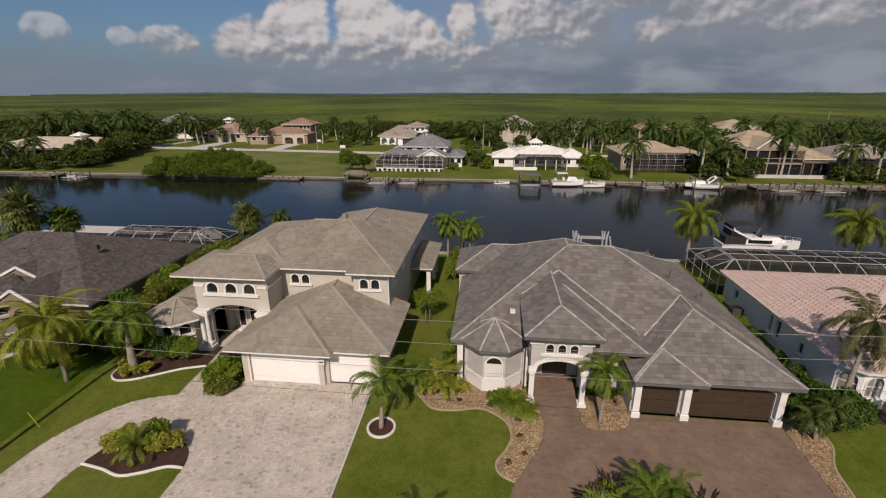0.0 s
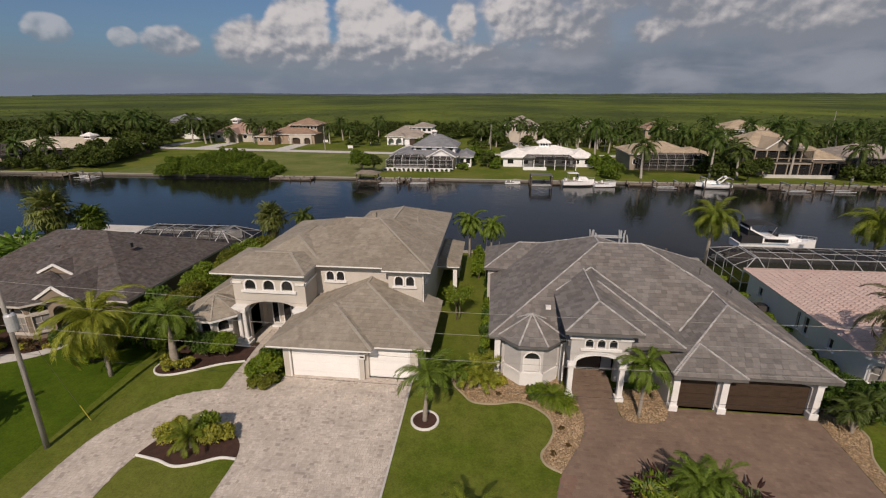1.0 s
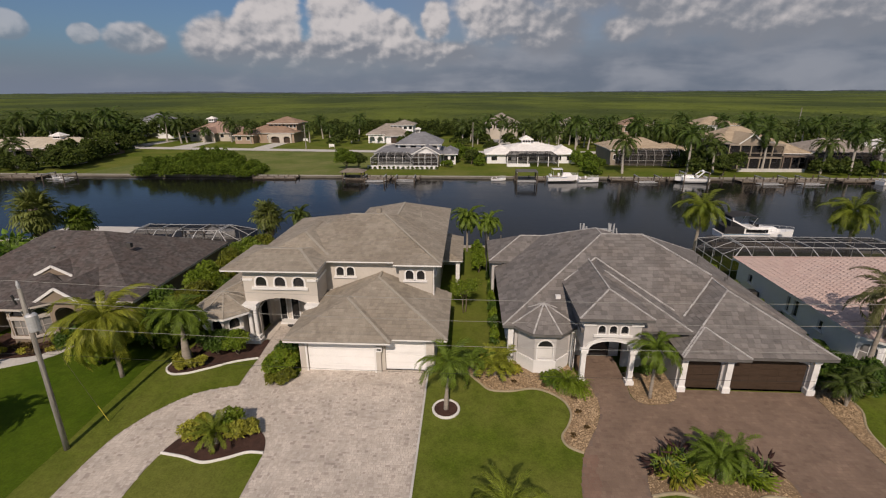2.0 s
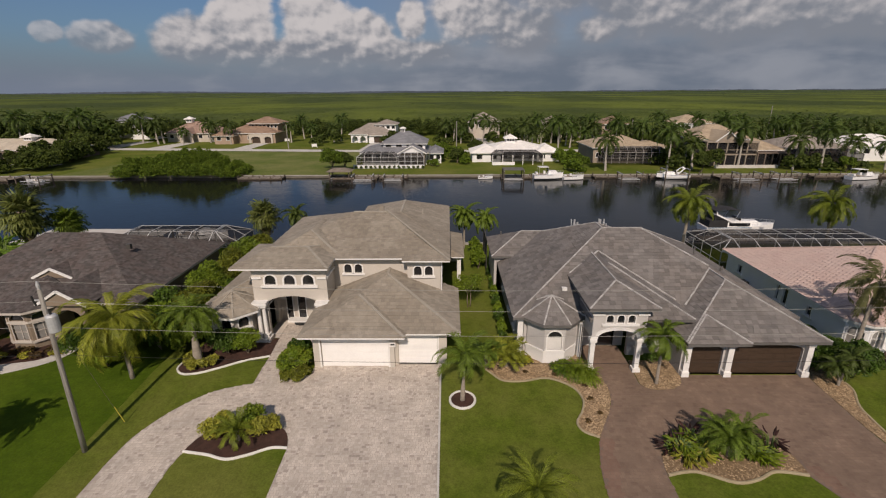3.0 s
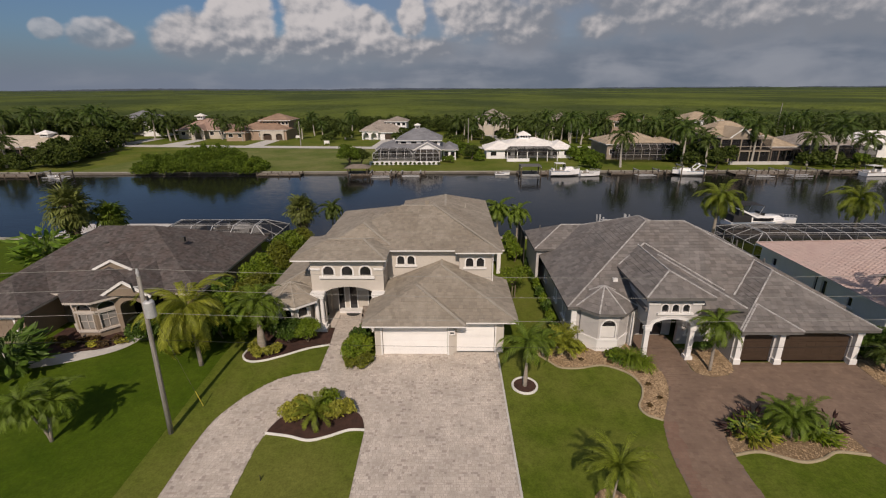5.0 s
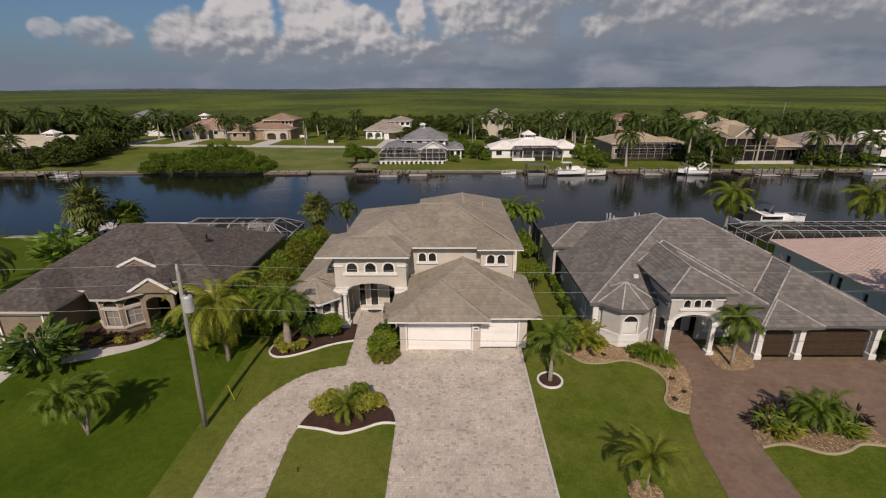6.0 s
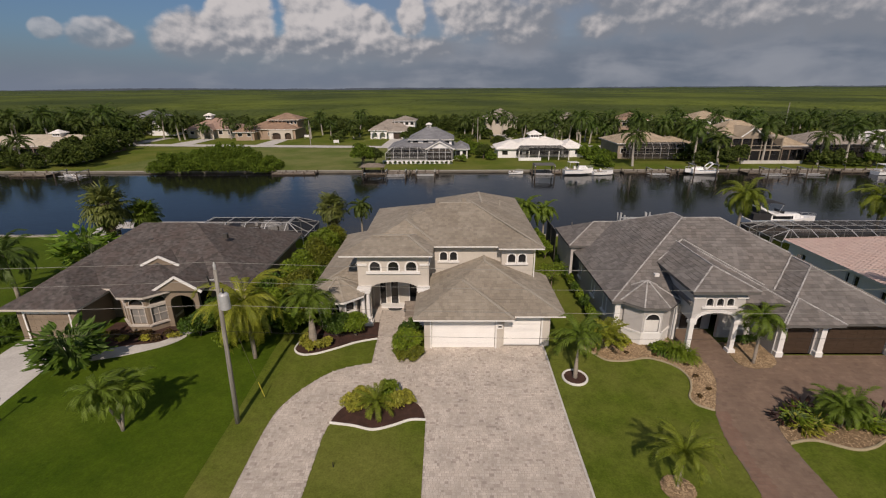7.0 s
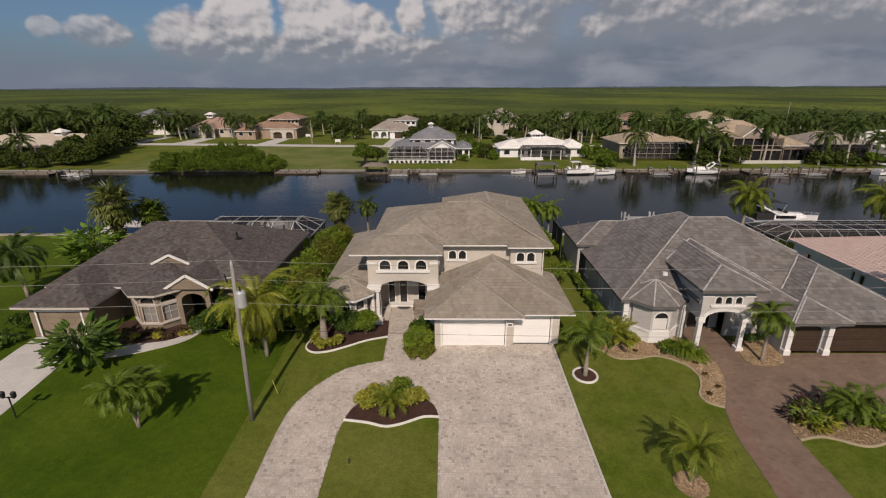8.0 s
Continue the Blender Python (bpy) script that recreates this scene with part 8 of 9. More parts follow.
treeline(2700, 2.5, 8.0, 7, HAZE_BELT, "added low dark belt in place of haze among the mangroves")
treeline(1700, 1.5, 5.0, 8, HAZE_BELT, "added thin dark belt of mangroves in place of haze")


def far_wood(label, blobs, n, size, seed, material, name="woodland"):
    return tagged(quads_object(name, leaf_cloud(blobs, n, size, seed, 1.5, 0.4, 0.6), material), label, "trees", kind="stuff")


def strip_blobs(x0, x1, y0, y1, h0, h1, count, seed, r=2.4, z=FAR_Z, skew=0.0):
    rng = random.Random(seed)
    out = []
    for k in range(count):
        x, y = rng.uniform(x0, x1), rng.uniform(y0, y1)
        x += skew * (y - y0)
        h = rng.uniform(h0, h1)
        rr = r * rng.uniform(0.7, 1.3)
        out.append((x, y, z + h * 0.5, rr, rr, h * 0.52))
        out.append((x + rng.uniform(-1, 1) * rr * 0.6, y, z + h * 0.78, rr * 0.55, rr * 0.55, h * 0.28))
    return out


# the clump in the water
def clump_blobs(x0, x1, y0, y1, h, count, seed, r, z):
    rng = random.Random(seed)
    out = []
    for k in range(count):
        u, v = rng.random(), rng.random()
        dome = (math.sin(math.pi * (0.08 + 0.84 * u)) ** 0.4) * (0.7 + 0.3 * math.sin(math.pi * v))
        hh = h * dome * rng.uniform(0.62, 1.0) * (0.88 + 0.12 * math.sin(9 * u + 2))
        x, y, rr = x0 + (x1 - x0) * u, y0 + (y1 - y0) * v, r * rng.uniform(0.6, 1.3)
        out.append((x, y, z + hh * 0.45, rr, rr, hh * 0.5))
        out.append((x + rng.uniform(-1, 1), y, z + hh * 0.8, rr * 0.6, rr * 0.6, hh * 0.22))
    return out


before = standing()
far_wood("dense green mangrove clump at the far seawall", clump_blobs(-89.0, -58.5, 109.0, 118.0, 8.0, 190, 501, 1.4, -1.2), 130000, 0.22, 501, LEAF_FAR, "mangrove_clump")
far_wood("dark trees along the edge of the open lot", strip_blobs(-119, -111, 117, 160, 3.0, 6.6, 60, 502, 2.1, skew=-0.33), 32000, 0.46, 502, LEAF_FAR_DARK)
far_wood("dark garden trees among houses and palms", strip_blobs(-215, -128, 160, 215, 4.0, 9.5, 110, 503, 2.8), 36000, 0.75, 503, LEAF_FAR_DARK)
far_wood("dark edge of the mangrove behind the houses", strip_blobs(-260, 40, 212, 228, 4.5, 7.6, 380, 504, 2.6), 120000, 0.46, 504, LEAF_FAR_DARK)
far_wood("dark garden trees between palms and roofs", strip_blobs(50, 190, 142, 215, 2.5, 6.5, 120, 505, 2.6), 36000, 0.65, 505, LEAF_FAR_DARK)
far_wood("dark bushes between waterfront gardens", strip_blobs(49, 62, 116, 134, 2.5, 5.0, 18, 506, 2.0) + strip_blobs(80, 97, 114, 122, 2.0, 4.0, 16, 507, 1.8) + strip_blobs(114, 150, 113, 124, 2.0, 5.0, 26, 508, 2.2), 16000, 0.5, 506, LEAF_FAR_DARK)
far_wood("green bushes beside the white houses", strip_blobs(-12, -1, 120, 160, 1.0, 3.0, 26, 509, 1.3) + strip_blobs(24, 31, 114, 140, 1.0, 3.6, 18, 510, 1.4), 9000, 0.4, 509, LEAF_FAR)
far_wood("dark bushes at the end of the canal", strip_blobs(-150, -117, 111.6, 124, 2.2, 5.2, 46, 511, 1.9), 22000, 0.36, 511, LEAF_FAR_DARK)
far_wood("green garden trees behind the white houses", strip_blobs(-60, 60, 176, 198, 2.5, 5.0, 36, 512, 2.2), 12000, 0.6, 512, LEAF_FAR_DARK)
for k, (x, y, h, r) in enumerate([(-36.5, 114.5, 6.0, 2.6), (-34.2, 118.0, 4.4, 2.2), (-38.0, 121.0, 4.6, 2.4), (-4.5, 131.0, 4.2, 1.9), (-8.0, 148.0, 4.0, 2.0), (1.5, 150.0, 4.5, 2.2), (27.5, 118.0, 3.6, 1.8), (56.0, 113.6, 4.2, 2.0), (92.0, 113.8, 3.8, 1.9)]):
    tree("leafy garden tree across the canal", x, y, h, r, LEAF_FAR_DARK if k % 2 else LEAF_FAR, 3200, 0.28, 520 + k, 1, FAR_Z, low=0.3, tr=0.14, group="far trees")


def far_palm_kind(seed, trunk, length, n, leaves, low=-30, shaft=0.0, droop=1.9):
    """A palm seen from afar: trunk and one joined crown."""
    rng = random.Random(seed)
    ob = thing("palm_tree", "tall pale-trunked palm in a garden across the canal", "palm tree", "far palms", at=(0, 0, -60))
    part("trunk", tube(bmesh.new(), [(0, 0, -0.3), (0.25, 0, trunk * 0.35), (0.35, 0.05, trunk * 0.7), (0.3, 0.05, trunk)], [0.3, 0.22, 0.2, 0.16], 8), BARK_PALE, ob)
    q = [moved(frond_quads(length * rng.uniform(0.85, 1.1), droop * rng.uniform(0.8, 1.15), 26, 0.95, 0.2, seed + i % 4, 1.0, 0.3), pose(0.3, 0.05, 0) @ frond_pose(i, n, rng, 82, low, trunk)) for i in range(n)]
    under(quads_object("crown", np.concatenate(q), leaves), ob)
    return ob


KINDS = [far_palm_kind(601, 6.8, 4.3, 24, FROND_FAR), far_palm_kind(602, 5.2, 3.4, 22, FROND_DARK, -20), far_palm_kind(603, 8.2, 4.2, 26, FROND_DARK, -40), far_palm_kind(604, 5.6, 3.7, 20, FROND_FAR, -10)]
rng = random.Random(77)
SPOTS = [(33.3, 116.8), (50.1, 119.3), (57.1, 124.1), (56.5, 119.1), (71.1, 123.8), (81.4, 117.6), (88.5, 117.5), (96.0, 117.3), (104.5, 117.0), (113.0, 116.0), (122.0, 116.5), (131.0, 116.0), (47.0, 150.0), (59.0, 146.0), (80.0, 147.0), (107.0, 147.0), (92.0, 150.0), (29.0, 152.0),
         (-3.0, 196.0), (-0.5, 203.0), (17.5, 200.0), (20.0, 204.5), (24.0, 203.0), (27.5, 201.0), (29.0, 206.0), (50.0, 203.0), (-52.0, 196.0), (-70.0, 205.0)]
TALL = len(SPOTS)
SPOTS += [(rng.uniform(-190, -124), rng.uniform(154, 186)) for k in range(16)]
SPOTS += [(-8.0, 186.0), (-5.0, 190.0), (-2.0, 184.0), (2.5, 189.0), (6.5, 186.0), (12.0, 190.0), (15.5, 185.0), (18.5, 192.0), (22.0, 187.0), (25.5, 191.0), (29.0, 186.0), (33.0, 192.0), (38.0, 188.0), (44.0, 191.0), (48.0, 186.0), (-53.0, 188.0), (-64.0, 196.0), (-100.0, 186.0), (-104.0, 190.0), (-71.0, 190.0), (-114.0, 187.0), (-93.0, 184.0), (-122.0, 188.0)]
SPOTS += [(rng.uniform(52, 165), rng.uniform(141, 205)) for k in range(84)] + [(rng.uniform(-185, -122), rng.uniform(168, 212)) for k in range(24)] + [(-134.0, 116.0), (-129.0, 119.0)] + [(rng.uniform(20, 60), rng.uniform(150, 184)) for k in range(16)]
first = set()
for k, (x, y) in enumerate(SPOTS):
    kind = rng.randrange(4) if k >= 18 else (0, 2, 0, 3, 2, 0, 2, 3, 1, 3, 0, 0, 2, 0, 2, 0, 3, 2)[k]
    m = pose(x, y, FAR_Z, rng.uniform(-4, 4), rng.uniform(-4, 4), rng.uniform(0, 360)) @ Matrix.Scale(rng.uniform(0.88, 1.12) * (1.28 if x < -120 else 1.22 if k < 18 else 1.08), 4)
    if kind not in first:
        first.add(kind)
        KINDS[kind].matrix_basis = m
    else:
        c = copy_thing(KINDS[kind], Matrix.Identity(4))
        c.matrix_basis = m

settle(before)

# ---- docks, lifts and boats ----


def dock(label, x0, x1, y0, y1, z, lean_piles=0.9, seed=1, along="x"):
    """A plank deck on piles."""
    rng = random.Random(seed)
    d = thing("dock", label, "dock", "docks")
    bm = bmesh.new()
    if along == "x":
        x = x0
        while x < x1:
            box(bm, x, min(x + 0.24, x1), y0, y1, z - 0.05 + rng.uniform(-0.008, 0.008), z)
            x += 0.26
    else:
        y = y0
        while y < y1:
            box(bm, x0, x1, y, min(y + 0.24, y1), z - 0.05 + rng.uniform(-0.008, 0.008), z)
            y += 0.26
    part("plank", bm, DOCK_WOOD, d, kind="stuff")
    part("joist", boxes((x0, x1, y0 + 0.1, y0 + 0.25, z - 0.3, z - 0.06)), PILE_WOOD, d)
    part("joist", boxes((x0, x1, y1 - 0.25, y1 - 0.1, z - 0.3, z - 0.06)), PILE_WOOD, d)
    n = max(2, int((x1 - x0) / 2.6) + 1)
    for k in range(n):
        for y in (y0 + 0.15, y1 - 0.15):
            x = x0 + 0.15 + (x1 - x0 - 0.3) * k / (n - 1)
            part("post", tube(bmesh.new(), [(x, y, -3.5), (x, y, z + lean_piles * rng.uniform(0.5, 1.1))], [0.15, 0.13], 8), PILE_WOOD, d)
    return d


def boat_lift(label, x, y, w, l, z, material=None, beams=True):
    b = thing("boat_lift", label, "boat lift", "boat lifts")
    for dx in (-w / 2, w / 2):
        for dy in (-l / 2, l / 2):
            part("post", tube(bmesh.new(), [(x + dx, y + dy, -3.5), (x + dx, y + dy, z)], [0.15, 0.14], 8), material or PILE_WOOD, b)
        if beams:
            part("top_beam", beam(bmesh.new(), (x + dx, y - l / 2 - 0.3, z - 0.15), (x + dx, y + l / 2 + 0.3, z - 0.15), 0.18), STEEL_GREY, b)
    for dy in (-l / 4, l / 4):
        part("cradle_beam", beam(bmesh.new(), (x - w / 2, y + dy, min(z - 0.5, -0.72)), (x + w / 2, y + dy, min(z - 0.5, -0.72)), 0.16), STEEL_GREY, b)
    return b


def boat(label, x, y, z, length, width, turn, cabin=True, canopy=None, stripe=None, arch_bar=False, height=1.1):
    """A lofted hull with deck, windscreen, cabin and fittings."""
    b = thing("boat", label, "boat", "boats", at=(x, y, z))
    b.rotation_euler = (0, 0, radians(turn))
    bm = bmesh.new()
    rings = []
    for f in (0.0, 0.15, 0.35, 0.55, 0.75, 0.9, 0.98):
        hb = width / 2 * (1 - max(0, (f - 0.4) / 0.6) ** 2.2) * (0.94 + 0.06 * min(f / 0.2, 1))
        sheer = height * (0.82 + 0.34 * f * f)
        px = (f - 0.5) * length
        keel = -0.45 + 0.75 * max(0, (f - 0.6) / 0.4) ** 2
        rings.append([bm.verts.new((px, s * hb * k, zz)) for s, k, zz in ((-1, 1, sheer), (-1, 0.9, 0.12), (0, 0, keel), (1, 0.9, 0.12), (1, 1, sheer))])
    for a, c in zip(rings, rings[1:]):
        for k in range(4):
            bm.faces.new((a[k], c[k], c[k + 1], a[k + 1]))
        bm.faces.new((a[4], c[4], c[0], a[0]))
    bm.faces.new(rings[0][::-1])
    bm.faces.new(rings[-1])
    bmesh.ops.recalc_face_normals(bm, faces=bm.faces[:])
    hull = part("hull", bm, GELCOAT, b)
    under(mesh_object("rub_rail", beam(bmesh.new(), (-length * 0.49, -width * 0.485, height * 0.8), (length * 0.1, -width * 0.5, height * 0.86), 0.07), stripe or BLACK), hull)
    under(mesh_object("rub_rail", beam(bmesh.new(), (-length * 0.49, width * 0.485, height * 0.8), (length * 0.1, width * 0.5, height * 0.86), 0.07), stripe or BLACK), hull)
    if cabin:
        bm = bmesh.new()
        lo = [(-0.05, 0.33), (0.33, 0.12), (0.33, -0.12), (-0.05, -0.33)]
        hi = [(-0.02, 0.27), (0.22, 0.1), (0.22, -0.1), (-0.02, -0.27)]
        a = [bm.verts.new((p * length, q * width, height * 0.9)) for p, q in lo]
        c = [bm.verts.new((p * length, q * width, height * 1.55)) for p, q in hi]
        for k in range(4):
            bm.faces.new((a[k], a[(k + 1) % 4], c[(k + 1) % 4], c[k]))
        bm.faces.new(c)
        bmesh.ops.recalc_face_normals(bm, faces=bm.faces[:])
        part("cabin", bm, GELCOAT, b)
        part("windscreen", boxes((-0.06 * length, -0.03 * length, -0.3 * width, 0.3 * width, height * 1.5, height * 2.1)), GLASS, b, "dark raked windscreen")
    part("cockpit", boxes((-0.45 * length, -0.08 * length, -0.36 * width, 0.36 * width, height * 0.86, height * 0.93)), CUSHION, b, "grey cockpit floor")
    part("seat", boxes((-0.44 * length, -0.38 * length, -0.32 * width, 0.32 * width, height * 0.93, height * 1.25)), GELCOAT, b)
    part("console", boxes((-0.18 * length, -0.12 * length, -0.12 * width, 0.18 * width, height * 0.93, height * 1.5)), GELCOAT, b)
    if canopy:
        part("canopy", boxes((-0.36 * length, -0.04 * length, -0.4 * width, 0.4 * width, height * 2.25, height * 2.33)), canopy, b, "canvas canopy")
        for px in (-0.34, -0.06):
            for q in (-0.38, 0.38):
                part("canopy_pole", beam(bmesh.new(), (px * length, q * width, height * 0.9), (px * length, q * width, height * 2.25), 0.05), STEEL_GREY, b)
    if arch_bar:
        bm = bmesh.new()
        for q in (-0.46, 0.46):
            beam(bm, (-0.1 * length, q * width, height), (-0.3 * length, q * width * 0.85, height * 2.5), 0.35, 0.18)
        beam(bm, (-0.3 * length, -0.42 * width, height * 2.5), (-0.3 * length, 0.42 * width, height * 2.5), 0.45, 0.16)
        part("radar_arch", bm, GELCOAT, b, "white radar arch")
        part("radar_dome", tube(bmesh.new(), [(-0.3 * length, 0, height * 2.55), (-0.3 * length, 0, height * 2.75), (-0.3 * length, 0, height * 2.85)], [0.3, 0.3, 0.18], 12), GELCOAT, b)
    for side in (-1, 1):
        line = []
        for k in range(7):
            f = 0.05 + 0.43 * k / 6
            hb = width / 2 * (1 - max(0, (f + 0.5 - 0.4) / 0.6) ** 2.2)
            base = Vector((f * length, side * hb * 0.92, height * 1.05))
            line.append(base + Vector((0, 0, 0.5)))
            part("stanchion", beam(bmesh.new(), base, line[-1], 0.03), STEEL_GREY, b)
        part("bow_rail", tube(bmesh.new(), line, [0.018] * 7, 6), STEEL_GREY, b)
    return b


cruiser = boat("white motor cruiser with a radar arch and black canopy", 37.95, 67.1, WATER_Z + 0.05, 11.1, 3.2, 0, True, None, CANVAS_BLUE, False, 1.12)
bm = bmesh.new()
lo = [bm.verts.new(p) for p in ((-2.6, -1.35, 1.0), (1.6, -1.1, 1.05), (1.6, 1.1, 1.05), (-2.6, 1.35, 1.0))]
hi = [bm.verts.new(p) for p in ((-2.3, -1.2, 1.95), (0.5, -0.95, 1.9), (0.5, 0.95, 1.9), (-2.3, 1.2, 1.95))]
for k in range(4):
    bm.faces.new((lo[k], lo[(k + 1) % 4], hi[(k + 1) % 4], hi[k]))
bm.faces.new(hi)
bmesh.ops.recalc_face_normals(bm, faces=bm.faces[:])
part("bridge", bm, GELCOAT, cruiser, "white flying bridge")
for q in (-1.36, 1.28):
    part("side_window", boxes((-2.2, 0.9, q, q + 0.08, 1.15, 1.6)), GLASS, cruiser, "black side window")
part("enclosure", boxes((-5.3, -2.5, -1.4, 1.4, 0.95, 2.0)), CANVAS_BLACK, cruiser, "black canvas cockpit enclosure")
bm = bmesh.new()
prev = None
for k in range(7):
    f = k / 6
    cur = [bm.verts.new((-4.6 + 3.8 * f, q, 3.25 + 0.42 * math.sin(math.pi * (0.15 + 0.7 * f)) + dz)) for q, dz in ((-1.35, 0.0), (1.35, 0.0), (1.35, 0.07), (-1.35, 0.07))]
    if prev:
        for a in range(4):
            bm.faces.new((prev[a], cur[a], cur[(a + 1) % 4], prev[(a + 1) % 4]))
    prev = cur
bmesh.ops.recalc_face_normals(bm, faces=bm.faces[:])
part("canopy", bm, CANVAS_BLACK, cruiser, "black canvas bimini")
part("canopy_back", boxes((-4.55, -4.4, -1.3, 1.3, 2.0, 3.35)), CANVAS_BLACK, cruiser, "black canvas back curtain")
for q in (-1.3, 1.3):
    part("canopy_pole", beam(bmesh.new(), (-1.6, q, 1.9), (-0.95, q, 3.4), 0.05), STEEL_GREY, cruiser)
    part("radar_arch", beam(bmesh.new(), (-1.7, q, 1.7), (-4.3, q * 0.9, 2.95), 0.3, 0.22), GELCOAT, cruiser, "white raked radar arch")
part("arch_top", boxes((-4.6, -4.1, -1.2, 1.2, 2.88, 3.06)), GELCOAT, cruiser)
part("radar_dome", tube(bmesh.new(), [(-4.2, -0.6, 3.0), (-4.2, -0.6, 3.2), (-4.2, -0.6, 3.32)], [0.32, 0.34, 0.2], 12), GELCOAT, cruiser)
boat_lift("empty boat lift with pale posts behind the grey house", 14.6, 66.4, 4.0, 1.6, 0.0, STEEL_GREY, False)
for k, (x, y, z, tilt) in enumerate([(12.0, 66.0, 0.3, 0.25), (12.3, 67.3, 0.0, -0.2), (13.0, 65.8, -0.4, 0.1), (16.3, 66.2, 0.4, -0.3), (16.9, 67.0, 0.1, 0.2), (17.4, 65.9, -0.3, -0.35)]):
    tagged(mesh_object("mooring_post", tube(bmesh.new(), [(x, y, -3.5), (x + tilt * 0.4, y, -1.2), (x + tilt, y, z)], [0.13, 0.12, 0.1], 8), STEEL_GREY), "leaning grey mooring post beside a boat lift", "post", "mooring posts")
dock("weathered wooden dock behind the grey house", 7.0, 20.0, 55.6, 58.2, 0.05, 0.5, 3)
dock("weathered wooden dock behind the pink-roofed house", 27.0, 38.0, 55.6, 58.6, 0.0, 0.5, 4)
boat("small boat under a black cover by the dock", 29.6, 60.6, WATER_Z - 0.05, 5.2, 2.0, 8, False, CANVAS_BLACK, None, False, 0.9)
dock("pale wooden dock behind the brown house", -52.0, -36.0, 55.6, 57.6, 0.05, 0.6, 5)
boat("white boat on a lift behind the brown house", -41.5, 59.6, -0.6, 7.0, 2.4, 4, True, None, None, False, 0.95)
before = standing()
dock("grey wooden dock off the empty lot", -57.7, -47.0, 107.6, 110.4, -0.62, 0.6, 6)
dock("brown wooden dock before the cupola house", -34.6, -24.0, 106.6, 110.4, -0.6, 0.5, 7)
dock("brown wooden dock before the cupola house", -23.6, -16.8, 108.0, 110.4, -0.6, 0.5, 8)
covered = boat_lift("thatch-roofed boat lift at the far dock", -33.0, 108.6, 4.6, 3.0, 1.1)
bm = bmesh.new()
ring = [bm.verts.new(p) for p in ((-36.0, 106.4, 1.0), (-30.0, 106.4, 1.0), (-30.0, 110.8, 1.0), (-36.0, 110.8, 1.0))]
peak = [bm.verts.new(p) for p in ((-34.2, 108.6, 1.75), (-31.8, 108.6, 1.75))]
for f in ((ring[0], ring[1], peak[1], peak[0]), (ring[1], ring[2], peak[1]), (ring[2], ring[3], peak[0], peak[1]), (ring[3], ring[0], peak[0]), ring[::-1]):
    bm.faces.new(f)
part("cover", bm, DOCK_WOOD, covered, "brown thatch cover")
boat_lift("wooden boat lift at the far dock", -27.0, 105.2, 4.6, 3.2, 0.7)
boat_lift("wooden boat lift at the far dock", -20.0, 106.0, 4.4, 3.2, 0.5)
boat("small white personal watercraft at the far seawall", 1.9, 108.2, -0.98, 3.6, 1.3, 0, False, None, None, False, 0.6)
dock("dark wooden dock with a lift", 5.6, 13.0, 107.8, 110.4, -0.6, 0.8, 9)
covered = boat_lift("covered boat lift at the white-roofed house", 8.2, 106.4, 4.6, 3.2, 1.6)
part("cover", boxes((5.8, 10.6, 104.6, 108.2, 1.6, 1.75)), SOFFIT_GREY, covered, "flat grey cover")
boat("pale green and white boat with a canopy on a lift", 16.8, 107.4, -0.75, 7.2, 2.5, 3, True, GELCOAT, CANVAS_BLUE, False, 1.2)
boat("small open white boat at the far seawall", 22.6, 106.9, -0.95, 5.0, 1.9, 5, False, None, None, False, 0.95)
dock("wooden dock along the far seawall", 28.0, 40.5, 107.8, 110.4, -0.6, 0.8, 10)
boat_lift("wooden boat lift at the tan-roofed house", 35.5, 106.2, 4.6, 3.2, 0.8)
boat("white motor boat with blue trim on a lift", 46.0, 107.4, -0.65, 7.4, 2.5, 176, True, None, CANVAS_BLUE, True, 0.9)
boat_lift("wooden boat lift with slim posts", 46.4, 107.2, 5.4, 3.0, 1.6)
dock("broad wooden dock with many piles", 41.5, 54.0, 108.6, 110.4, -0.6, 0.8, 11)
dock("broad wooden dock with many piles", 57.0, 75.0, 106.4, 110.4, -0.6, 0.9, 12)
boat_lift("wooden boat lift with tall piles", 62.0, 104.8, 5.0, 3.4, 1.0)
boat_lift("wooden boat lift with tall piles", 71.0, 105.0, 5.0, 3.4, 1.0)
dock("long wooden dock lined with posts", 80.0, 106.0, 107.8, 110.4, -0.6, 0.9, 13)
boat("white boat at a far dock", 90.0, 106.2, -1.0, 7.5, 2.6, 5, True, GELCOAT, None, False, 1.05)
dock("wooden dock at the end of the canal", -121.0, -112.0, 106.0, 110.4, -0.6, 0.6, 14)
boat("small grey boat on a lift beside a wooden dock", -105.6, 106.0, -1.1, 4.4, 1.8, 170, False, None, None, False, 0.6)
boat_lift("boat lift beside a wooden dock", -105.4, 106.0, 5.4, 4.0, 0.6)
for k, (x, y) in enumerate([(-73.0, 191.0), (-56.0, 170.0)]):
    sg = thing("sign", "small white board sign on the empty lot", "sign", "lot signs", at=(x, y, FAR_Z))
    part("board", boxes((-1.0, 1.0, -0.05, 0.05, 0.5, 1.5)), TRIM, sg)
    part("post", boxes((-0.95, -0.85, 0.06, 0.14, 0, 1.5)), TRIM, sg)
    part("post", boxes((0.85, 0.95, 0.06, 0.14, 0, 1.5)), TRIM, sg)
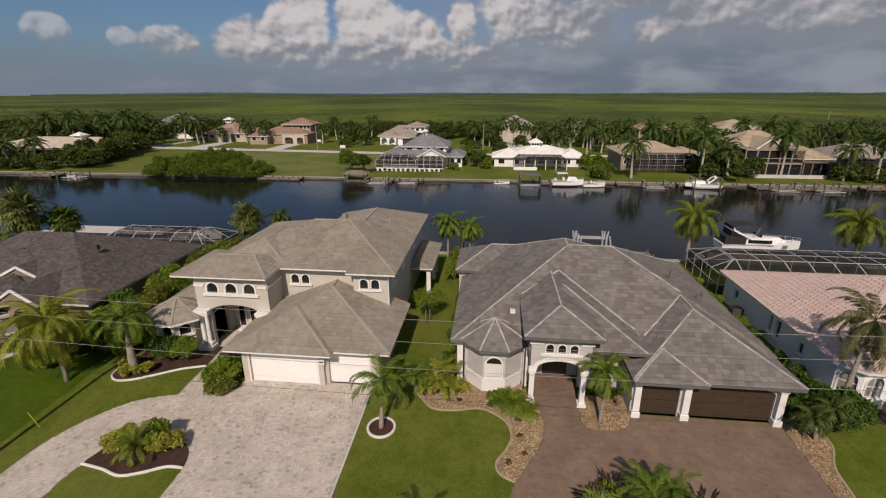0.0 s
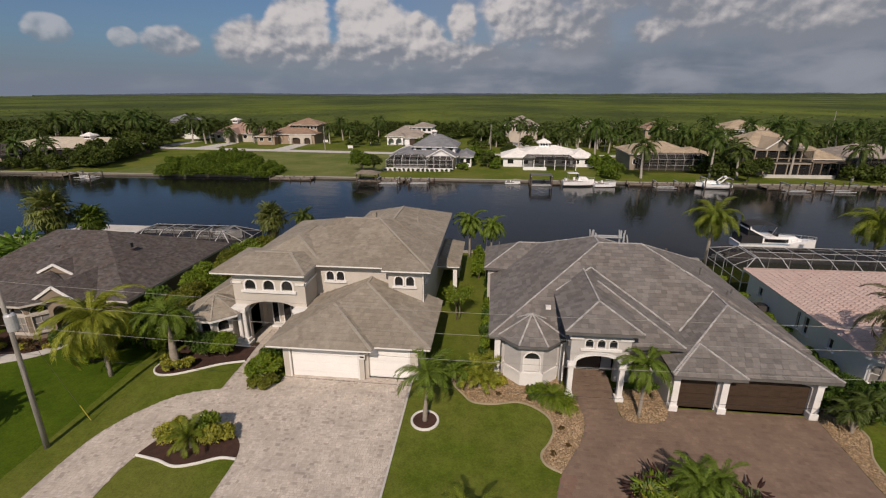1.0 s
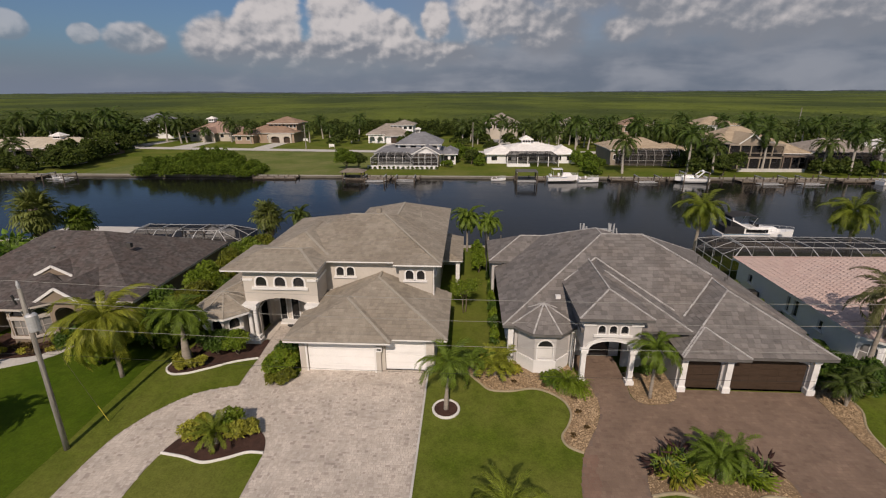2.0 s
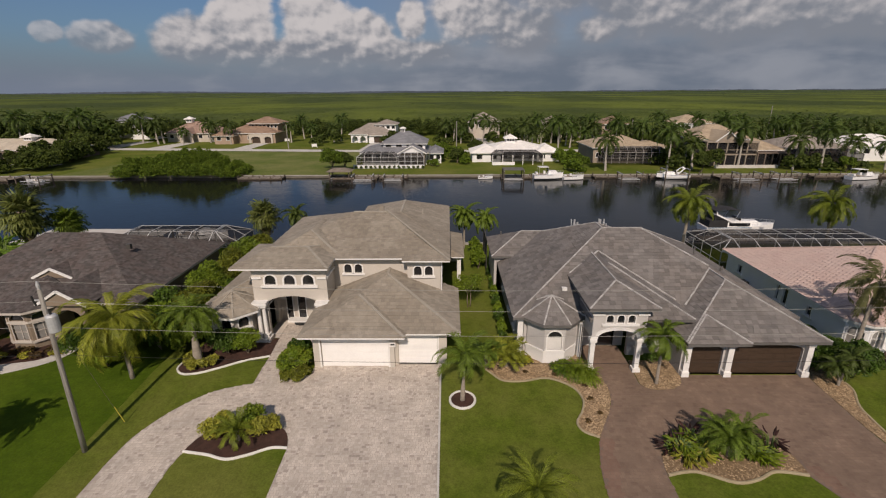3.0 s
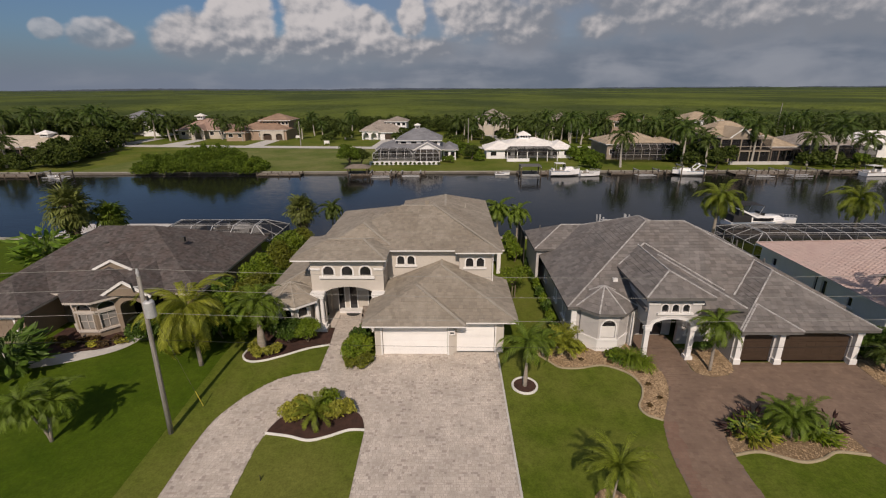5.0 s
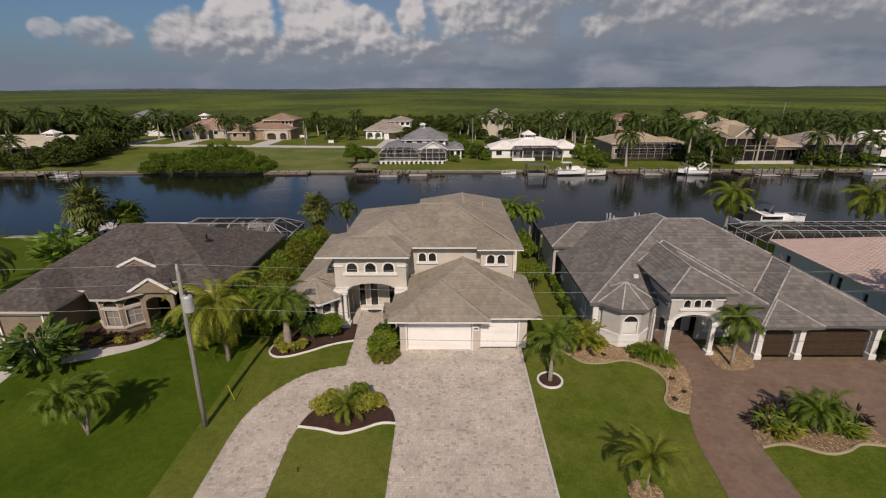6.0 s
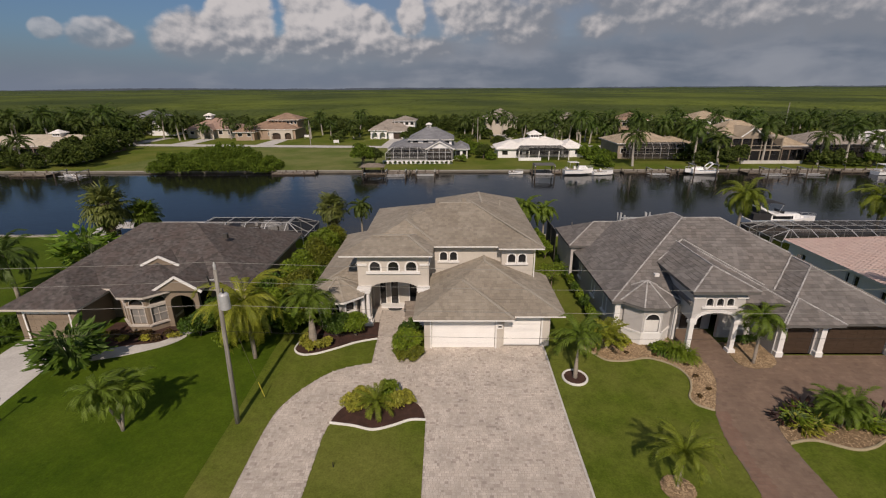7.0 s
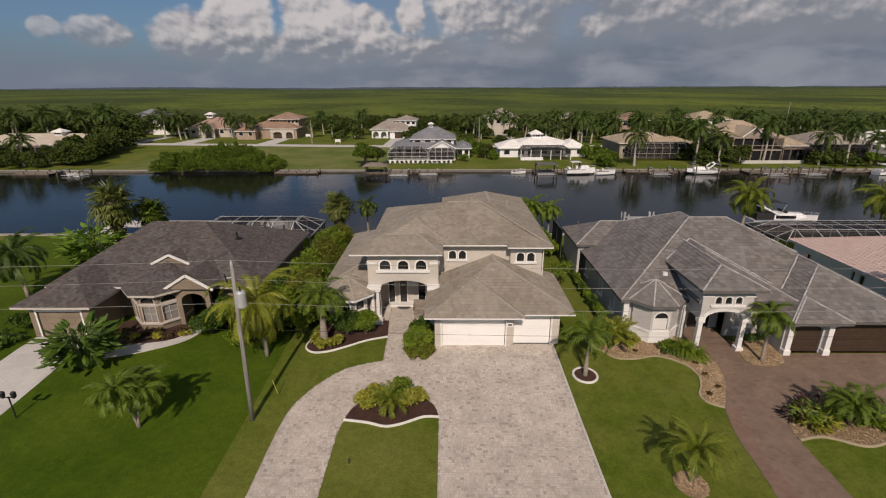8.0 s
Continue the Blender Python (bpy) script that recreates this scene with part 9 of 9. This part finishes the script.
for k, (x, y, hgt) in enumerate([(-65.0, 168.0, 8.0), (-4.0, 166.0, 9.0), (118.0, 185.0, 13.0), (60.0, 172.0, 9.0)]):
    tagged(mesh_object("utility_pole", tube(bmesh.new(), [(x, y, FAR_Z - 0.2), (x, y, hgt)], [0.2, 0.14], 8), POLE_WOOD), "plain wooden pole beside the far road", "utility pole", "far poles")

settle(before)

# ---- pavers, laid last ----


def pavers(parent, poly, sizes, near_x, near_y, material, piece_material, seed, gap=0.003, lift=0.022, border=None):
    """Rows of paving stones inside an outline: the nearest ones single, the rest joined."""
    rng = random.Random(seed)
    xs, ys = [p[0] for p in poly], [p[1] for p in poly]
    sets, singles = ([], [], [], []), []
    y, row = max(min(ys), 8.0), 0
    while y < max(ys):
        dh = sizes[1] * (1.0, 0.76, 1.0, 1.24)[row % 4] if border is None else sizes[1]
        x = min(xs) - rng.random() * 0.3
        while x < max(xs):
            w = rng.choice(sizes[0])
            cx, cy = x + w / 2, y + dh / 2
            if inside(cx, cy, poly) and inside(cx - w * 0.3, cy, poly) and inside(cx + w * 0.3, cy, poly):
                x0, x1, y0, y1 = x + gap, x + w - gap, y + gap, y + dh - gap
                e = rng.uniform(0.0, 0.006)
                if near_x[0] < cx < near_x[1] and near_y[0] < cy < near_y[1] and len(singles) < 300 and abs(dh - sizes[1]) < 0.001:
                    singles.append((cx, cy, level(cy) + lift + e, w))
                else:
                    edge = 2 if border and border(cx, cy) else 0
                    verts, faces = sets[edge], sets[edge + 1]
                    i = len(verts)
                    za, zb, b = level(y0) + lift + e, level(y1) + lift + e, 0.008
                    verts += [(x0, y0, za - 0.03), (x1, y0, za - 0.03), (x1, y1, zb - 0.03), (x0, y1, zb - 0.03), (x0 + b, y0 + b, za), (x1 - b, y0 + b, za), (x1 - b, y1 - b, zb), (x0 + b, y1 - b, zb)]
                    faces += [(i + 4, i + 5, i + 6, i + 7), (i, i + 1, i + 5, i + 4), (i + 1, i + 2, i + 6, i + 5), (i + 2, i + 3, i + 7, i + 6), (i + 3, i, i + 4, i + 7)]
            x += w
        y += dh
        row += 1
    under(arrays_object("pavers", sets[0], sets[1], material), parent, kind="stuff")
    if sets[2]:
        under(arrays_object("border_pavers", sets[2], sets[3], RED_PAVER), parent, "darker red border pavers", kind="stuff")
    stock = {}
    for cx, cy, z, w in singles:
        if w not in stock:
            a, c, b = w / 2 - gap, sizes[1] / 2 - gap, 0.008
            me = bpy.data.meshes.new("paver")
            me.from_pydata([(-a, -c, -0.03), (a, -c, -0.03), (a, c, -0.03), (-a, c, -0.03), (-a + b, -c + b, 0), (a - b, -c + b, 0), (a - b, c - b, 0), (-a + b, c - b, 0)], [],
                           [(4, 5, 6, 7), (0, 1, 5, 4), (1, 2, 6, 5), (2, 3, 7, 6), (3, 0, 4, 7)])
            me.materials.append(piece_material)
            stock[w] = me
        ob = new("paver", stock[w])
        ob.parent, ob.location = parent, (cx, cy, z)
        ob.rotation_euler = (math.atan2(level(cy + 0.1) - level(cy - 0.1), 0.2), 0, 0)


def far_from(cx, cy, line):
    best = 99.0
    for (ax, ay), (bx, by) in zip(line, line[1:]):
        dx, dy = bx - ax, by - ay
        f = min(1.0, max(0.0, ((cx - ax) * dx + (cy - ay) * dy) / max(dx * dx + dy * dy, 1e-6)))
        best = min(best, math.hypot(cx - ax - f * dx, cy - ay - f * dy))
    return best


def red_border(cx, cy):
    wave = 0.12 * math.sin(cy * 1.9)
    if cx < 4.0 and cy < 19.6:
        return far_from(cx, cy, GREY_LEFT) < 0.85 + wave
    return 12.4 < cx < 15.0 and cy < 17.6 and far_from(cx, cy, [(12.0, 17.3), (12.8, 15.3), (13.2, 11.0), (13.2, 4.0)]) < 0.95 + wave


pavers(tan_drive, TAN_DRIVE, ((0.13, 0.19, 0.26), 0.17), (-15.5, -9.0), (12.6, 15.6), PAVER, PAVER_PIECE, 8)
pavers(grey_drive, GREY_DRIVE, ((0.2, 0.28, 0.36), 0.22), (5.0, 12.0), (21.8, 24.0), BROWN_PAVER, BROWN_PIECE, 9, border=red_border)
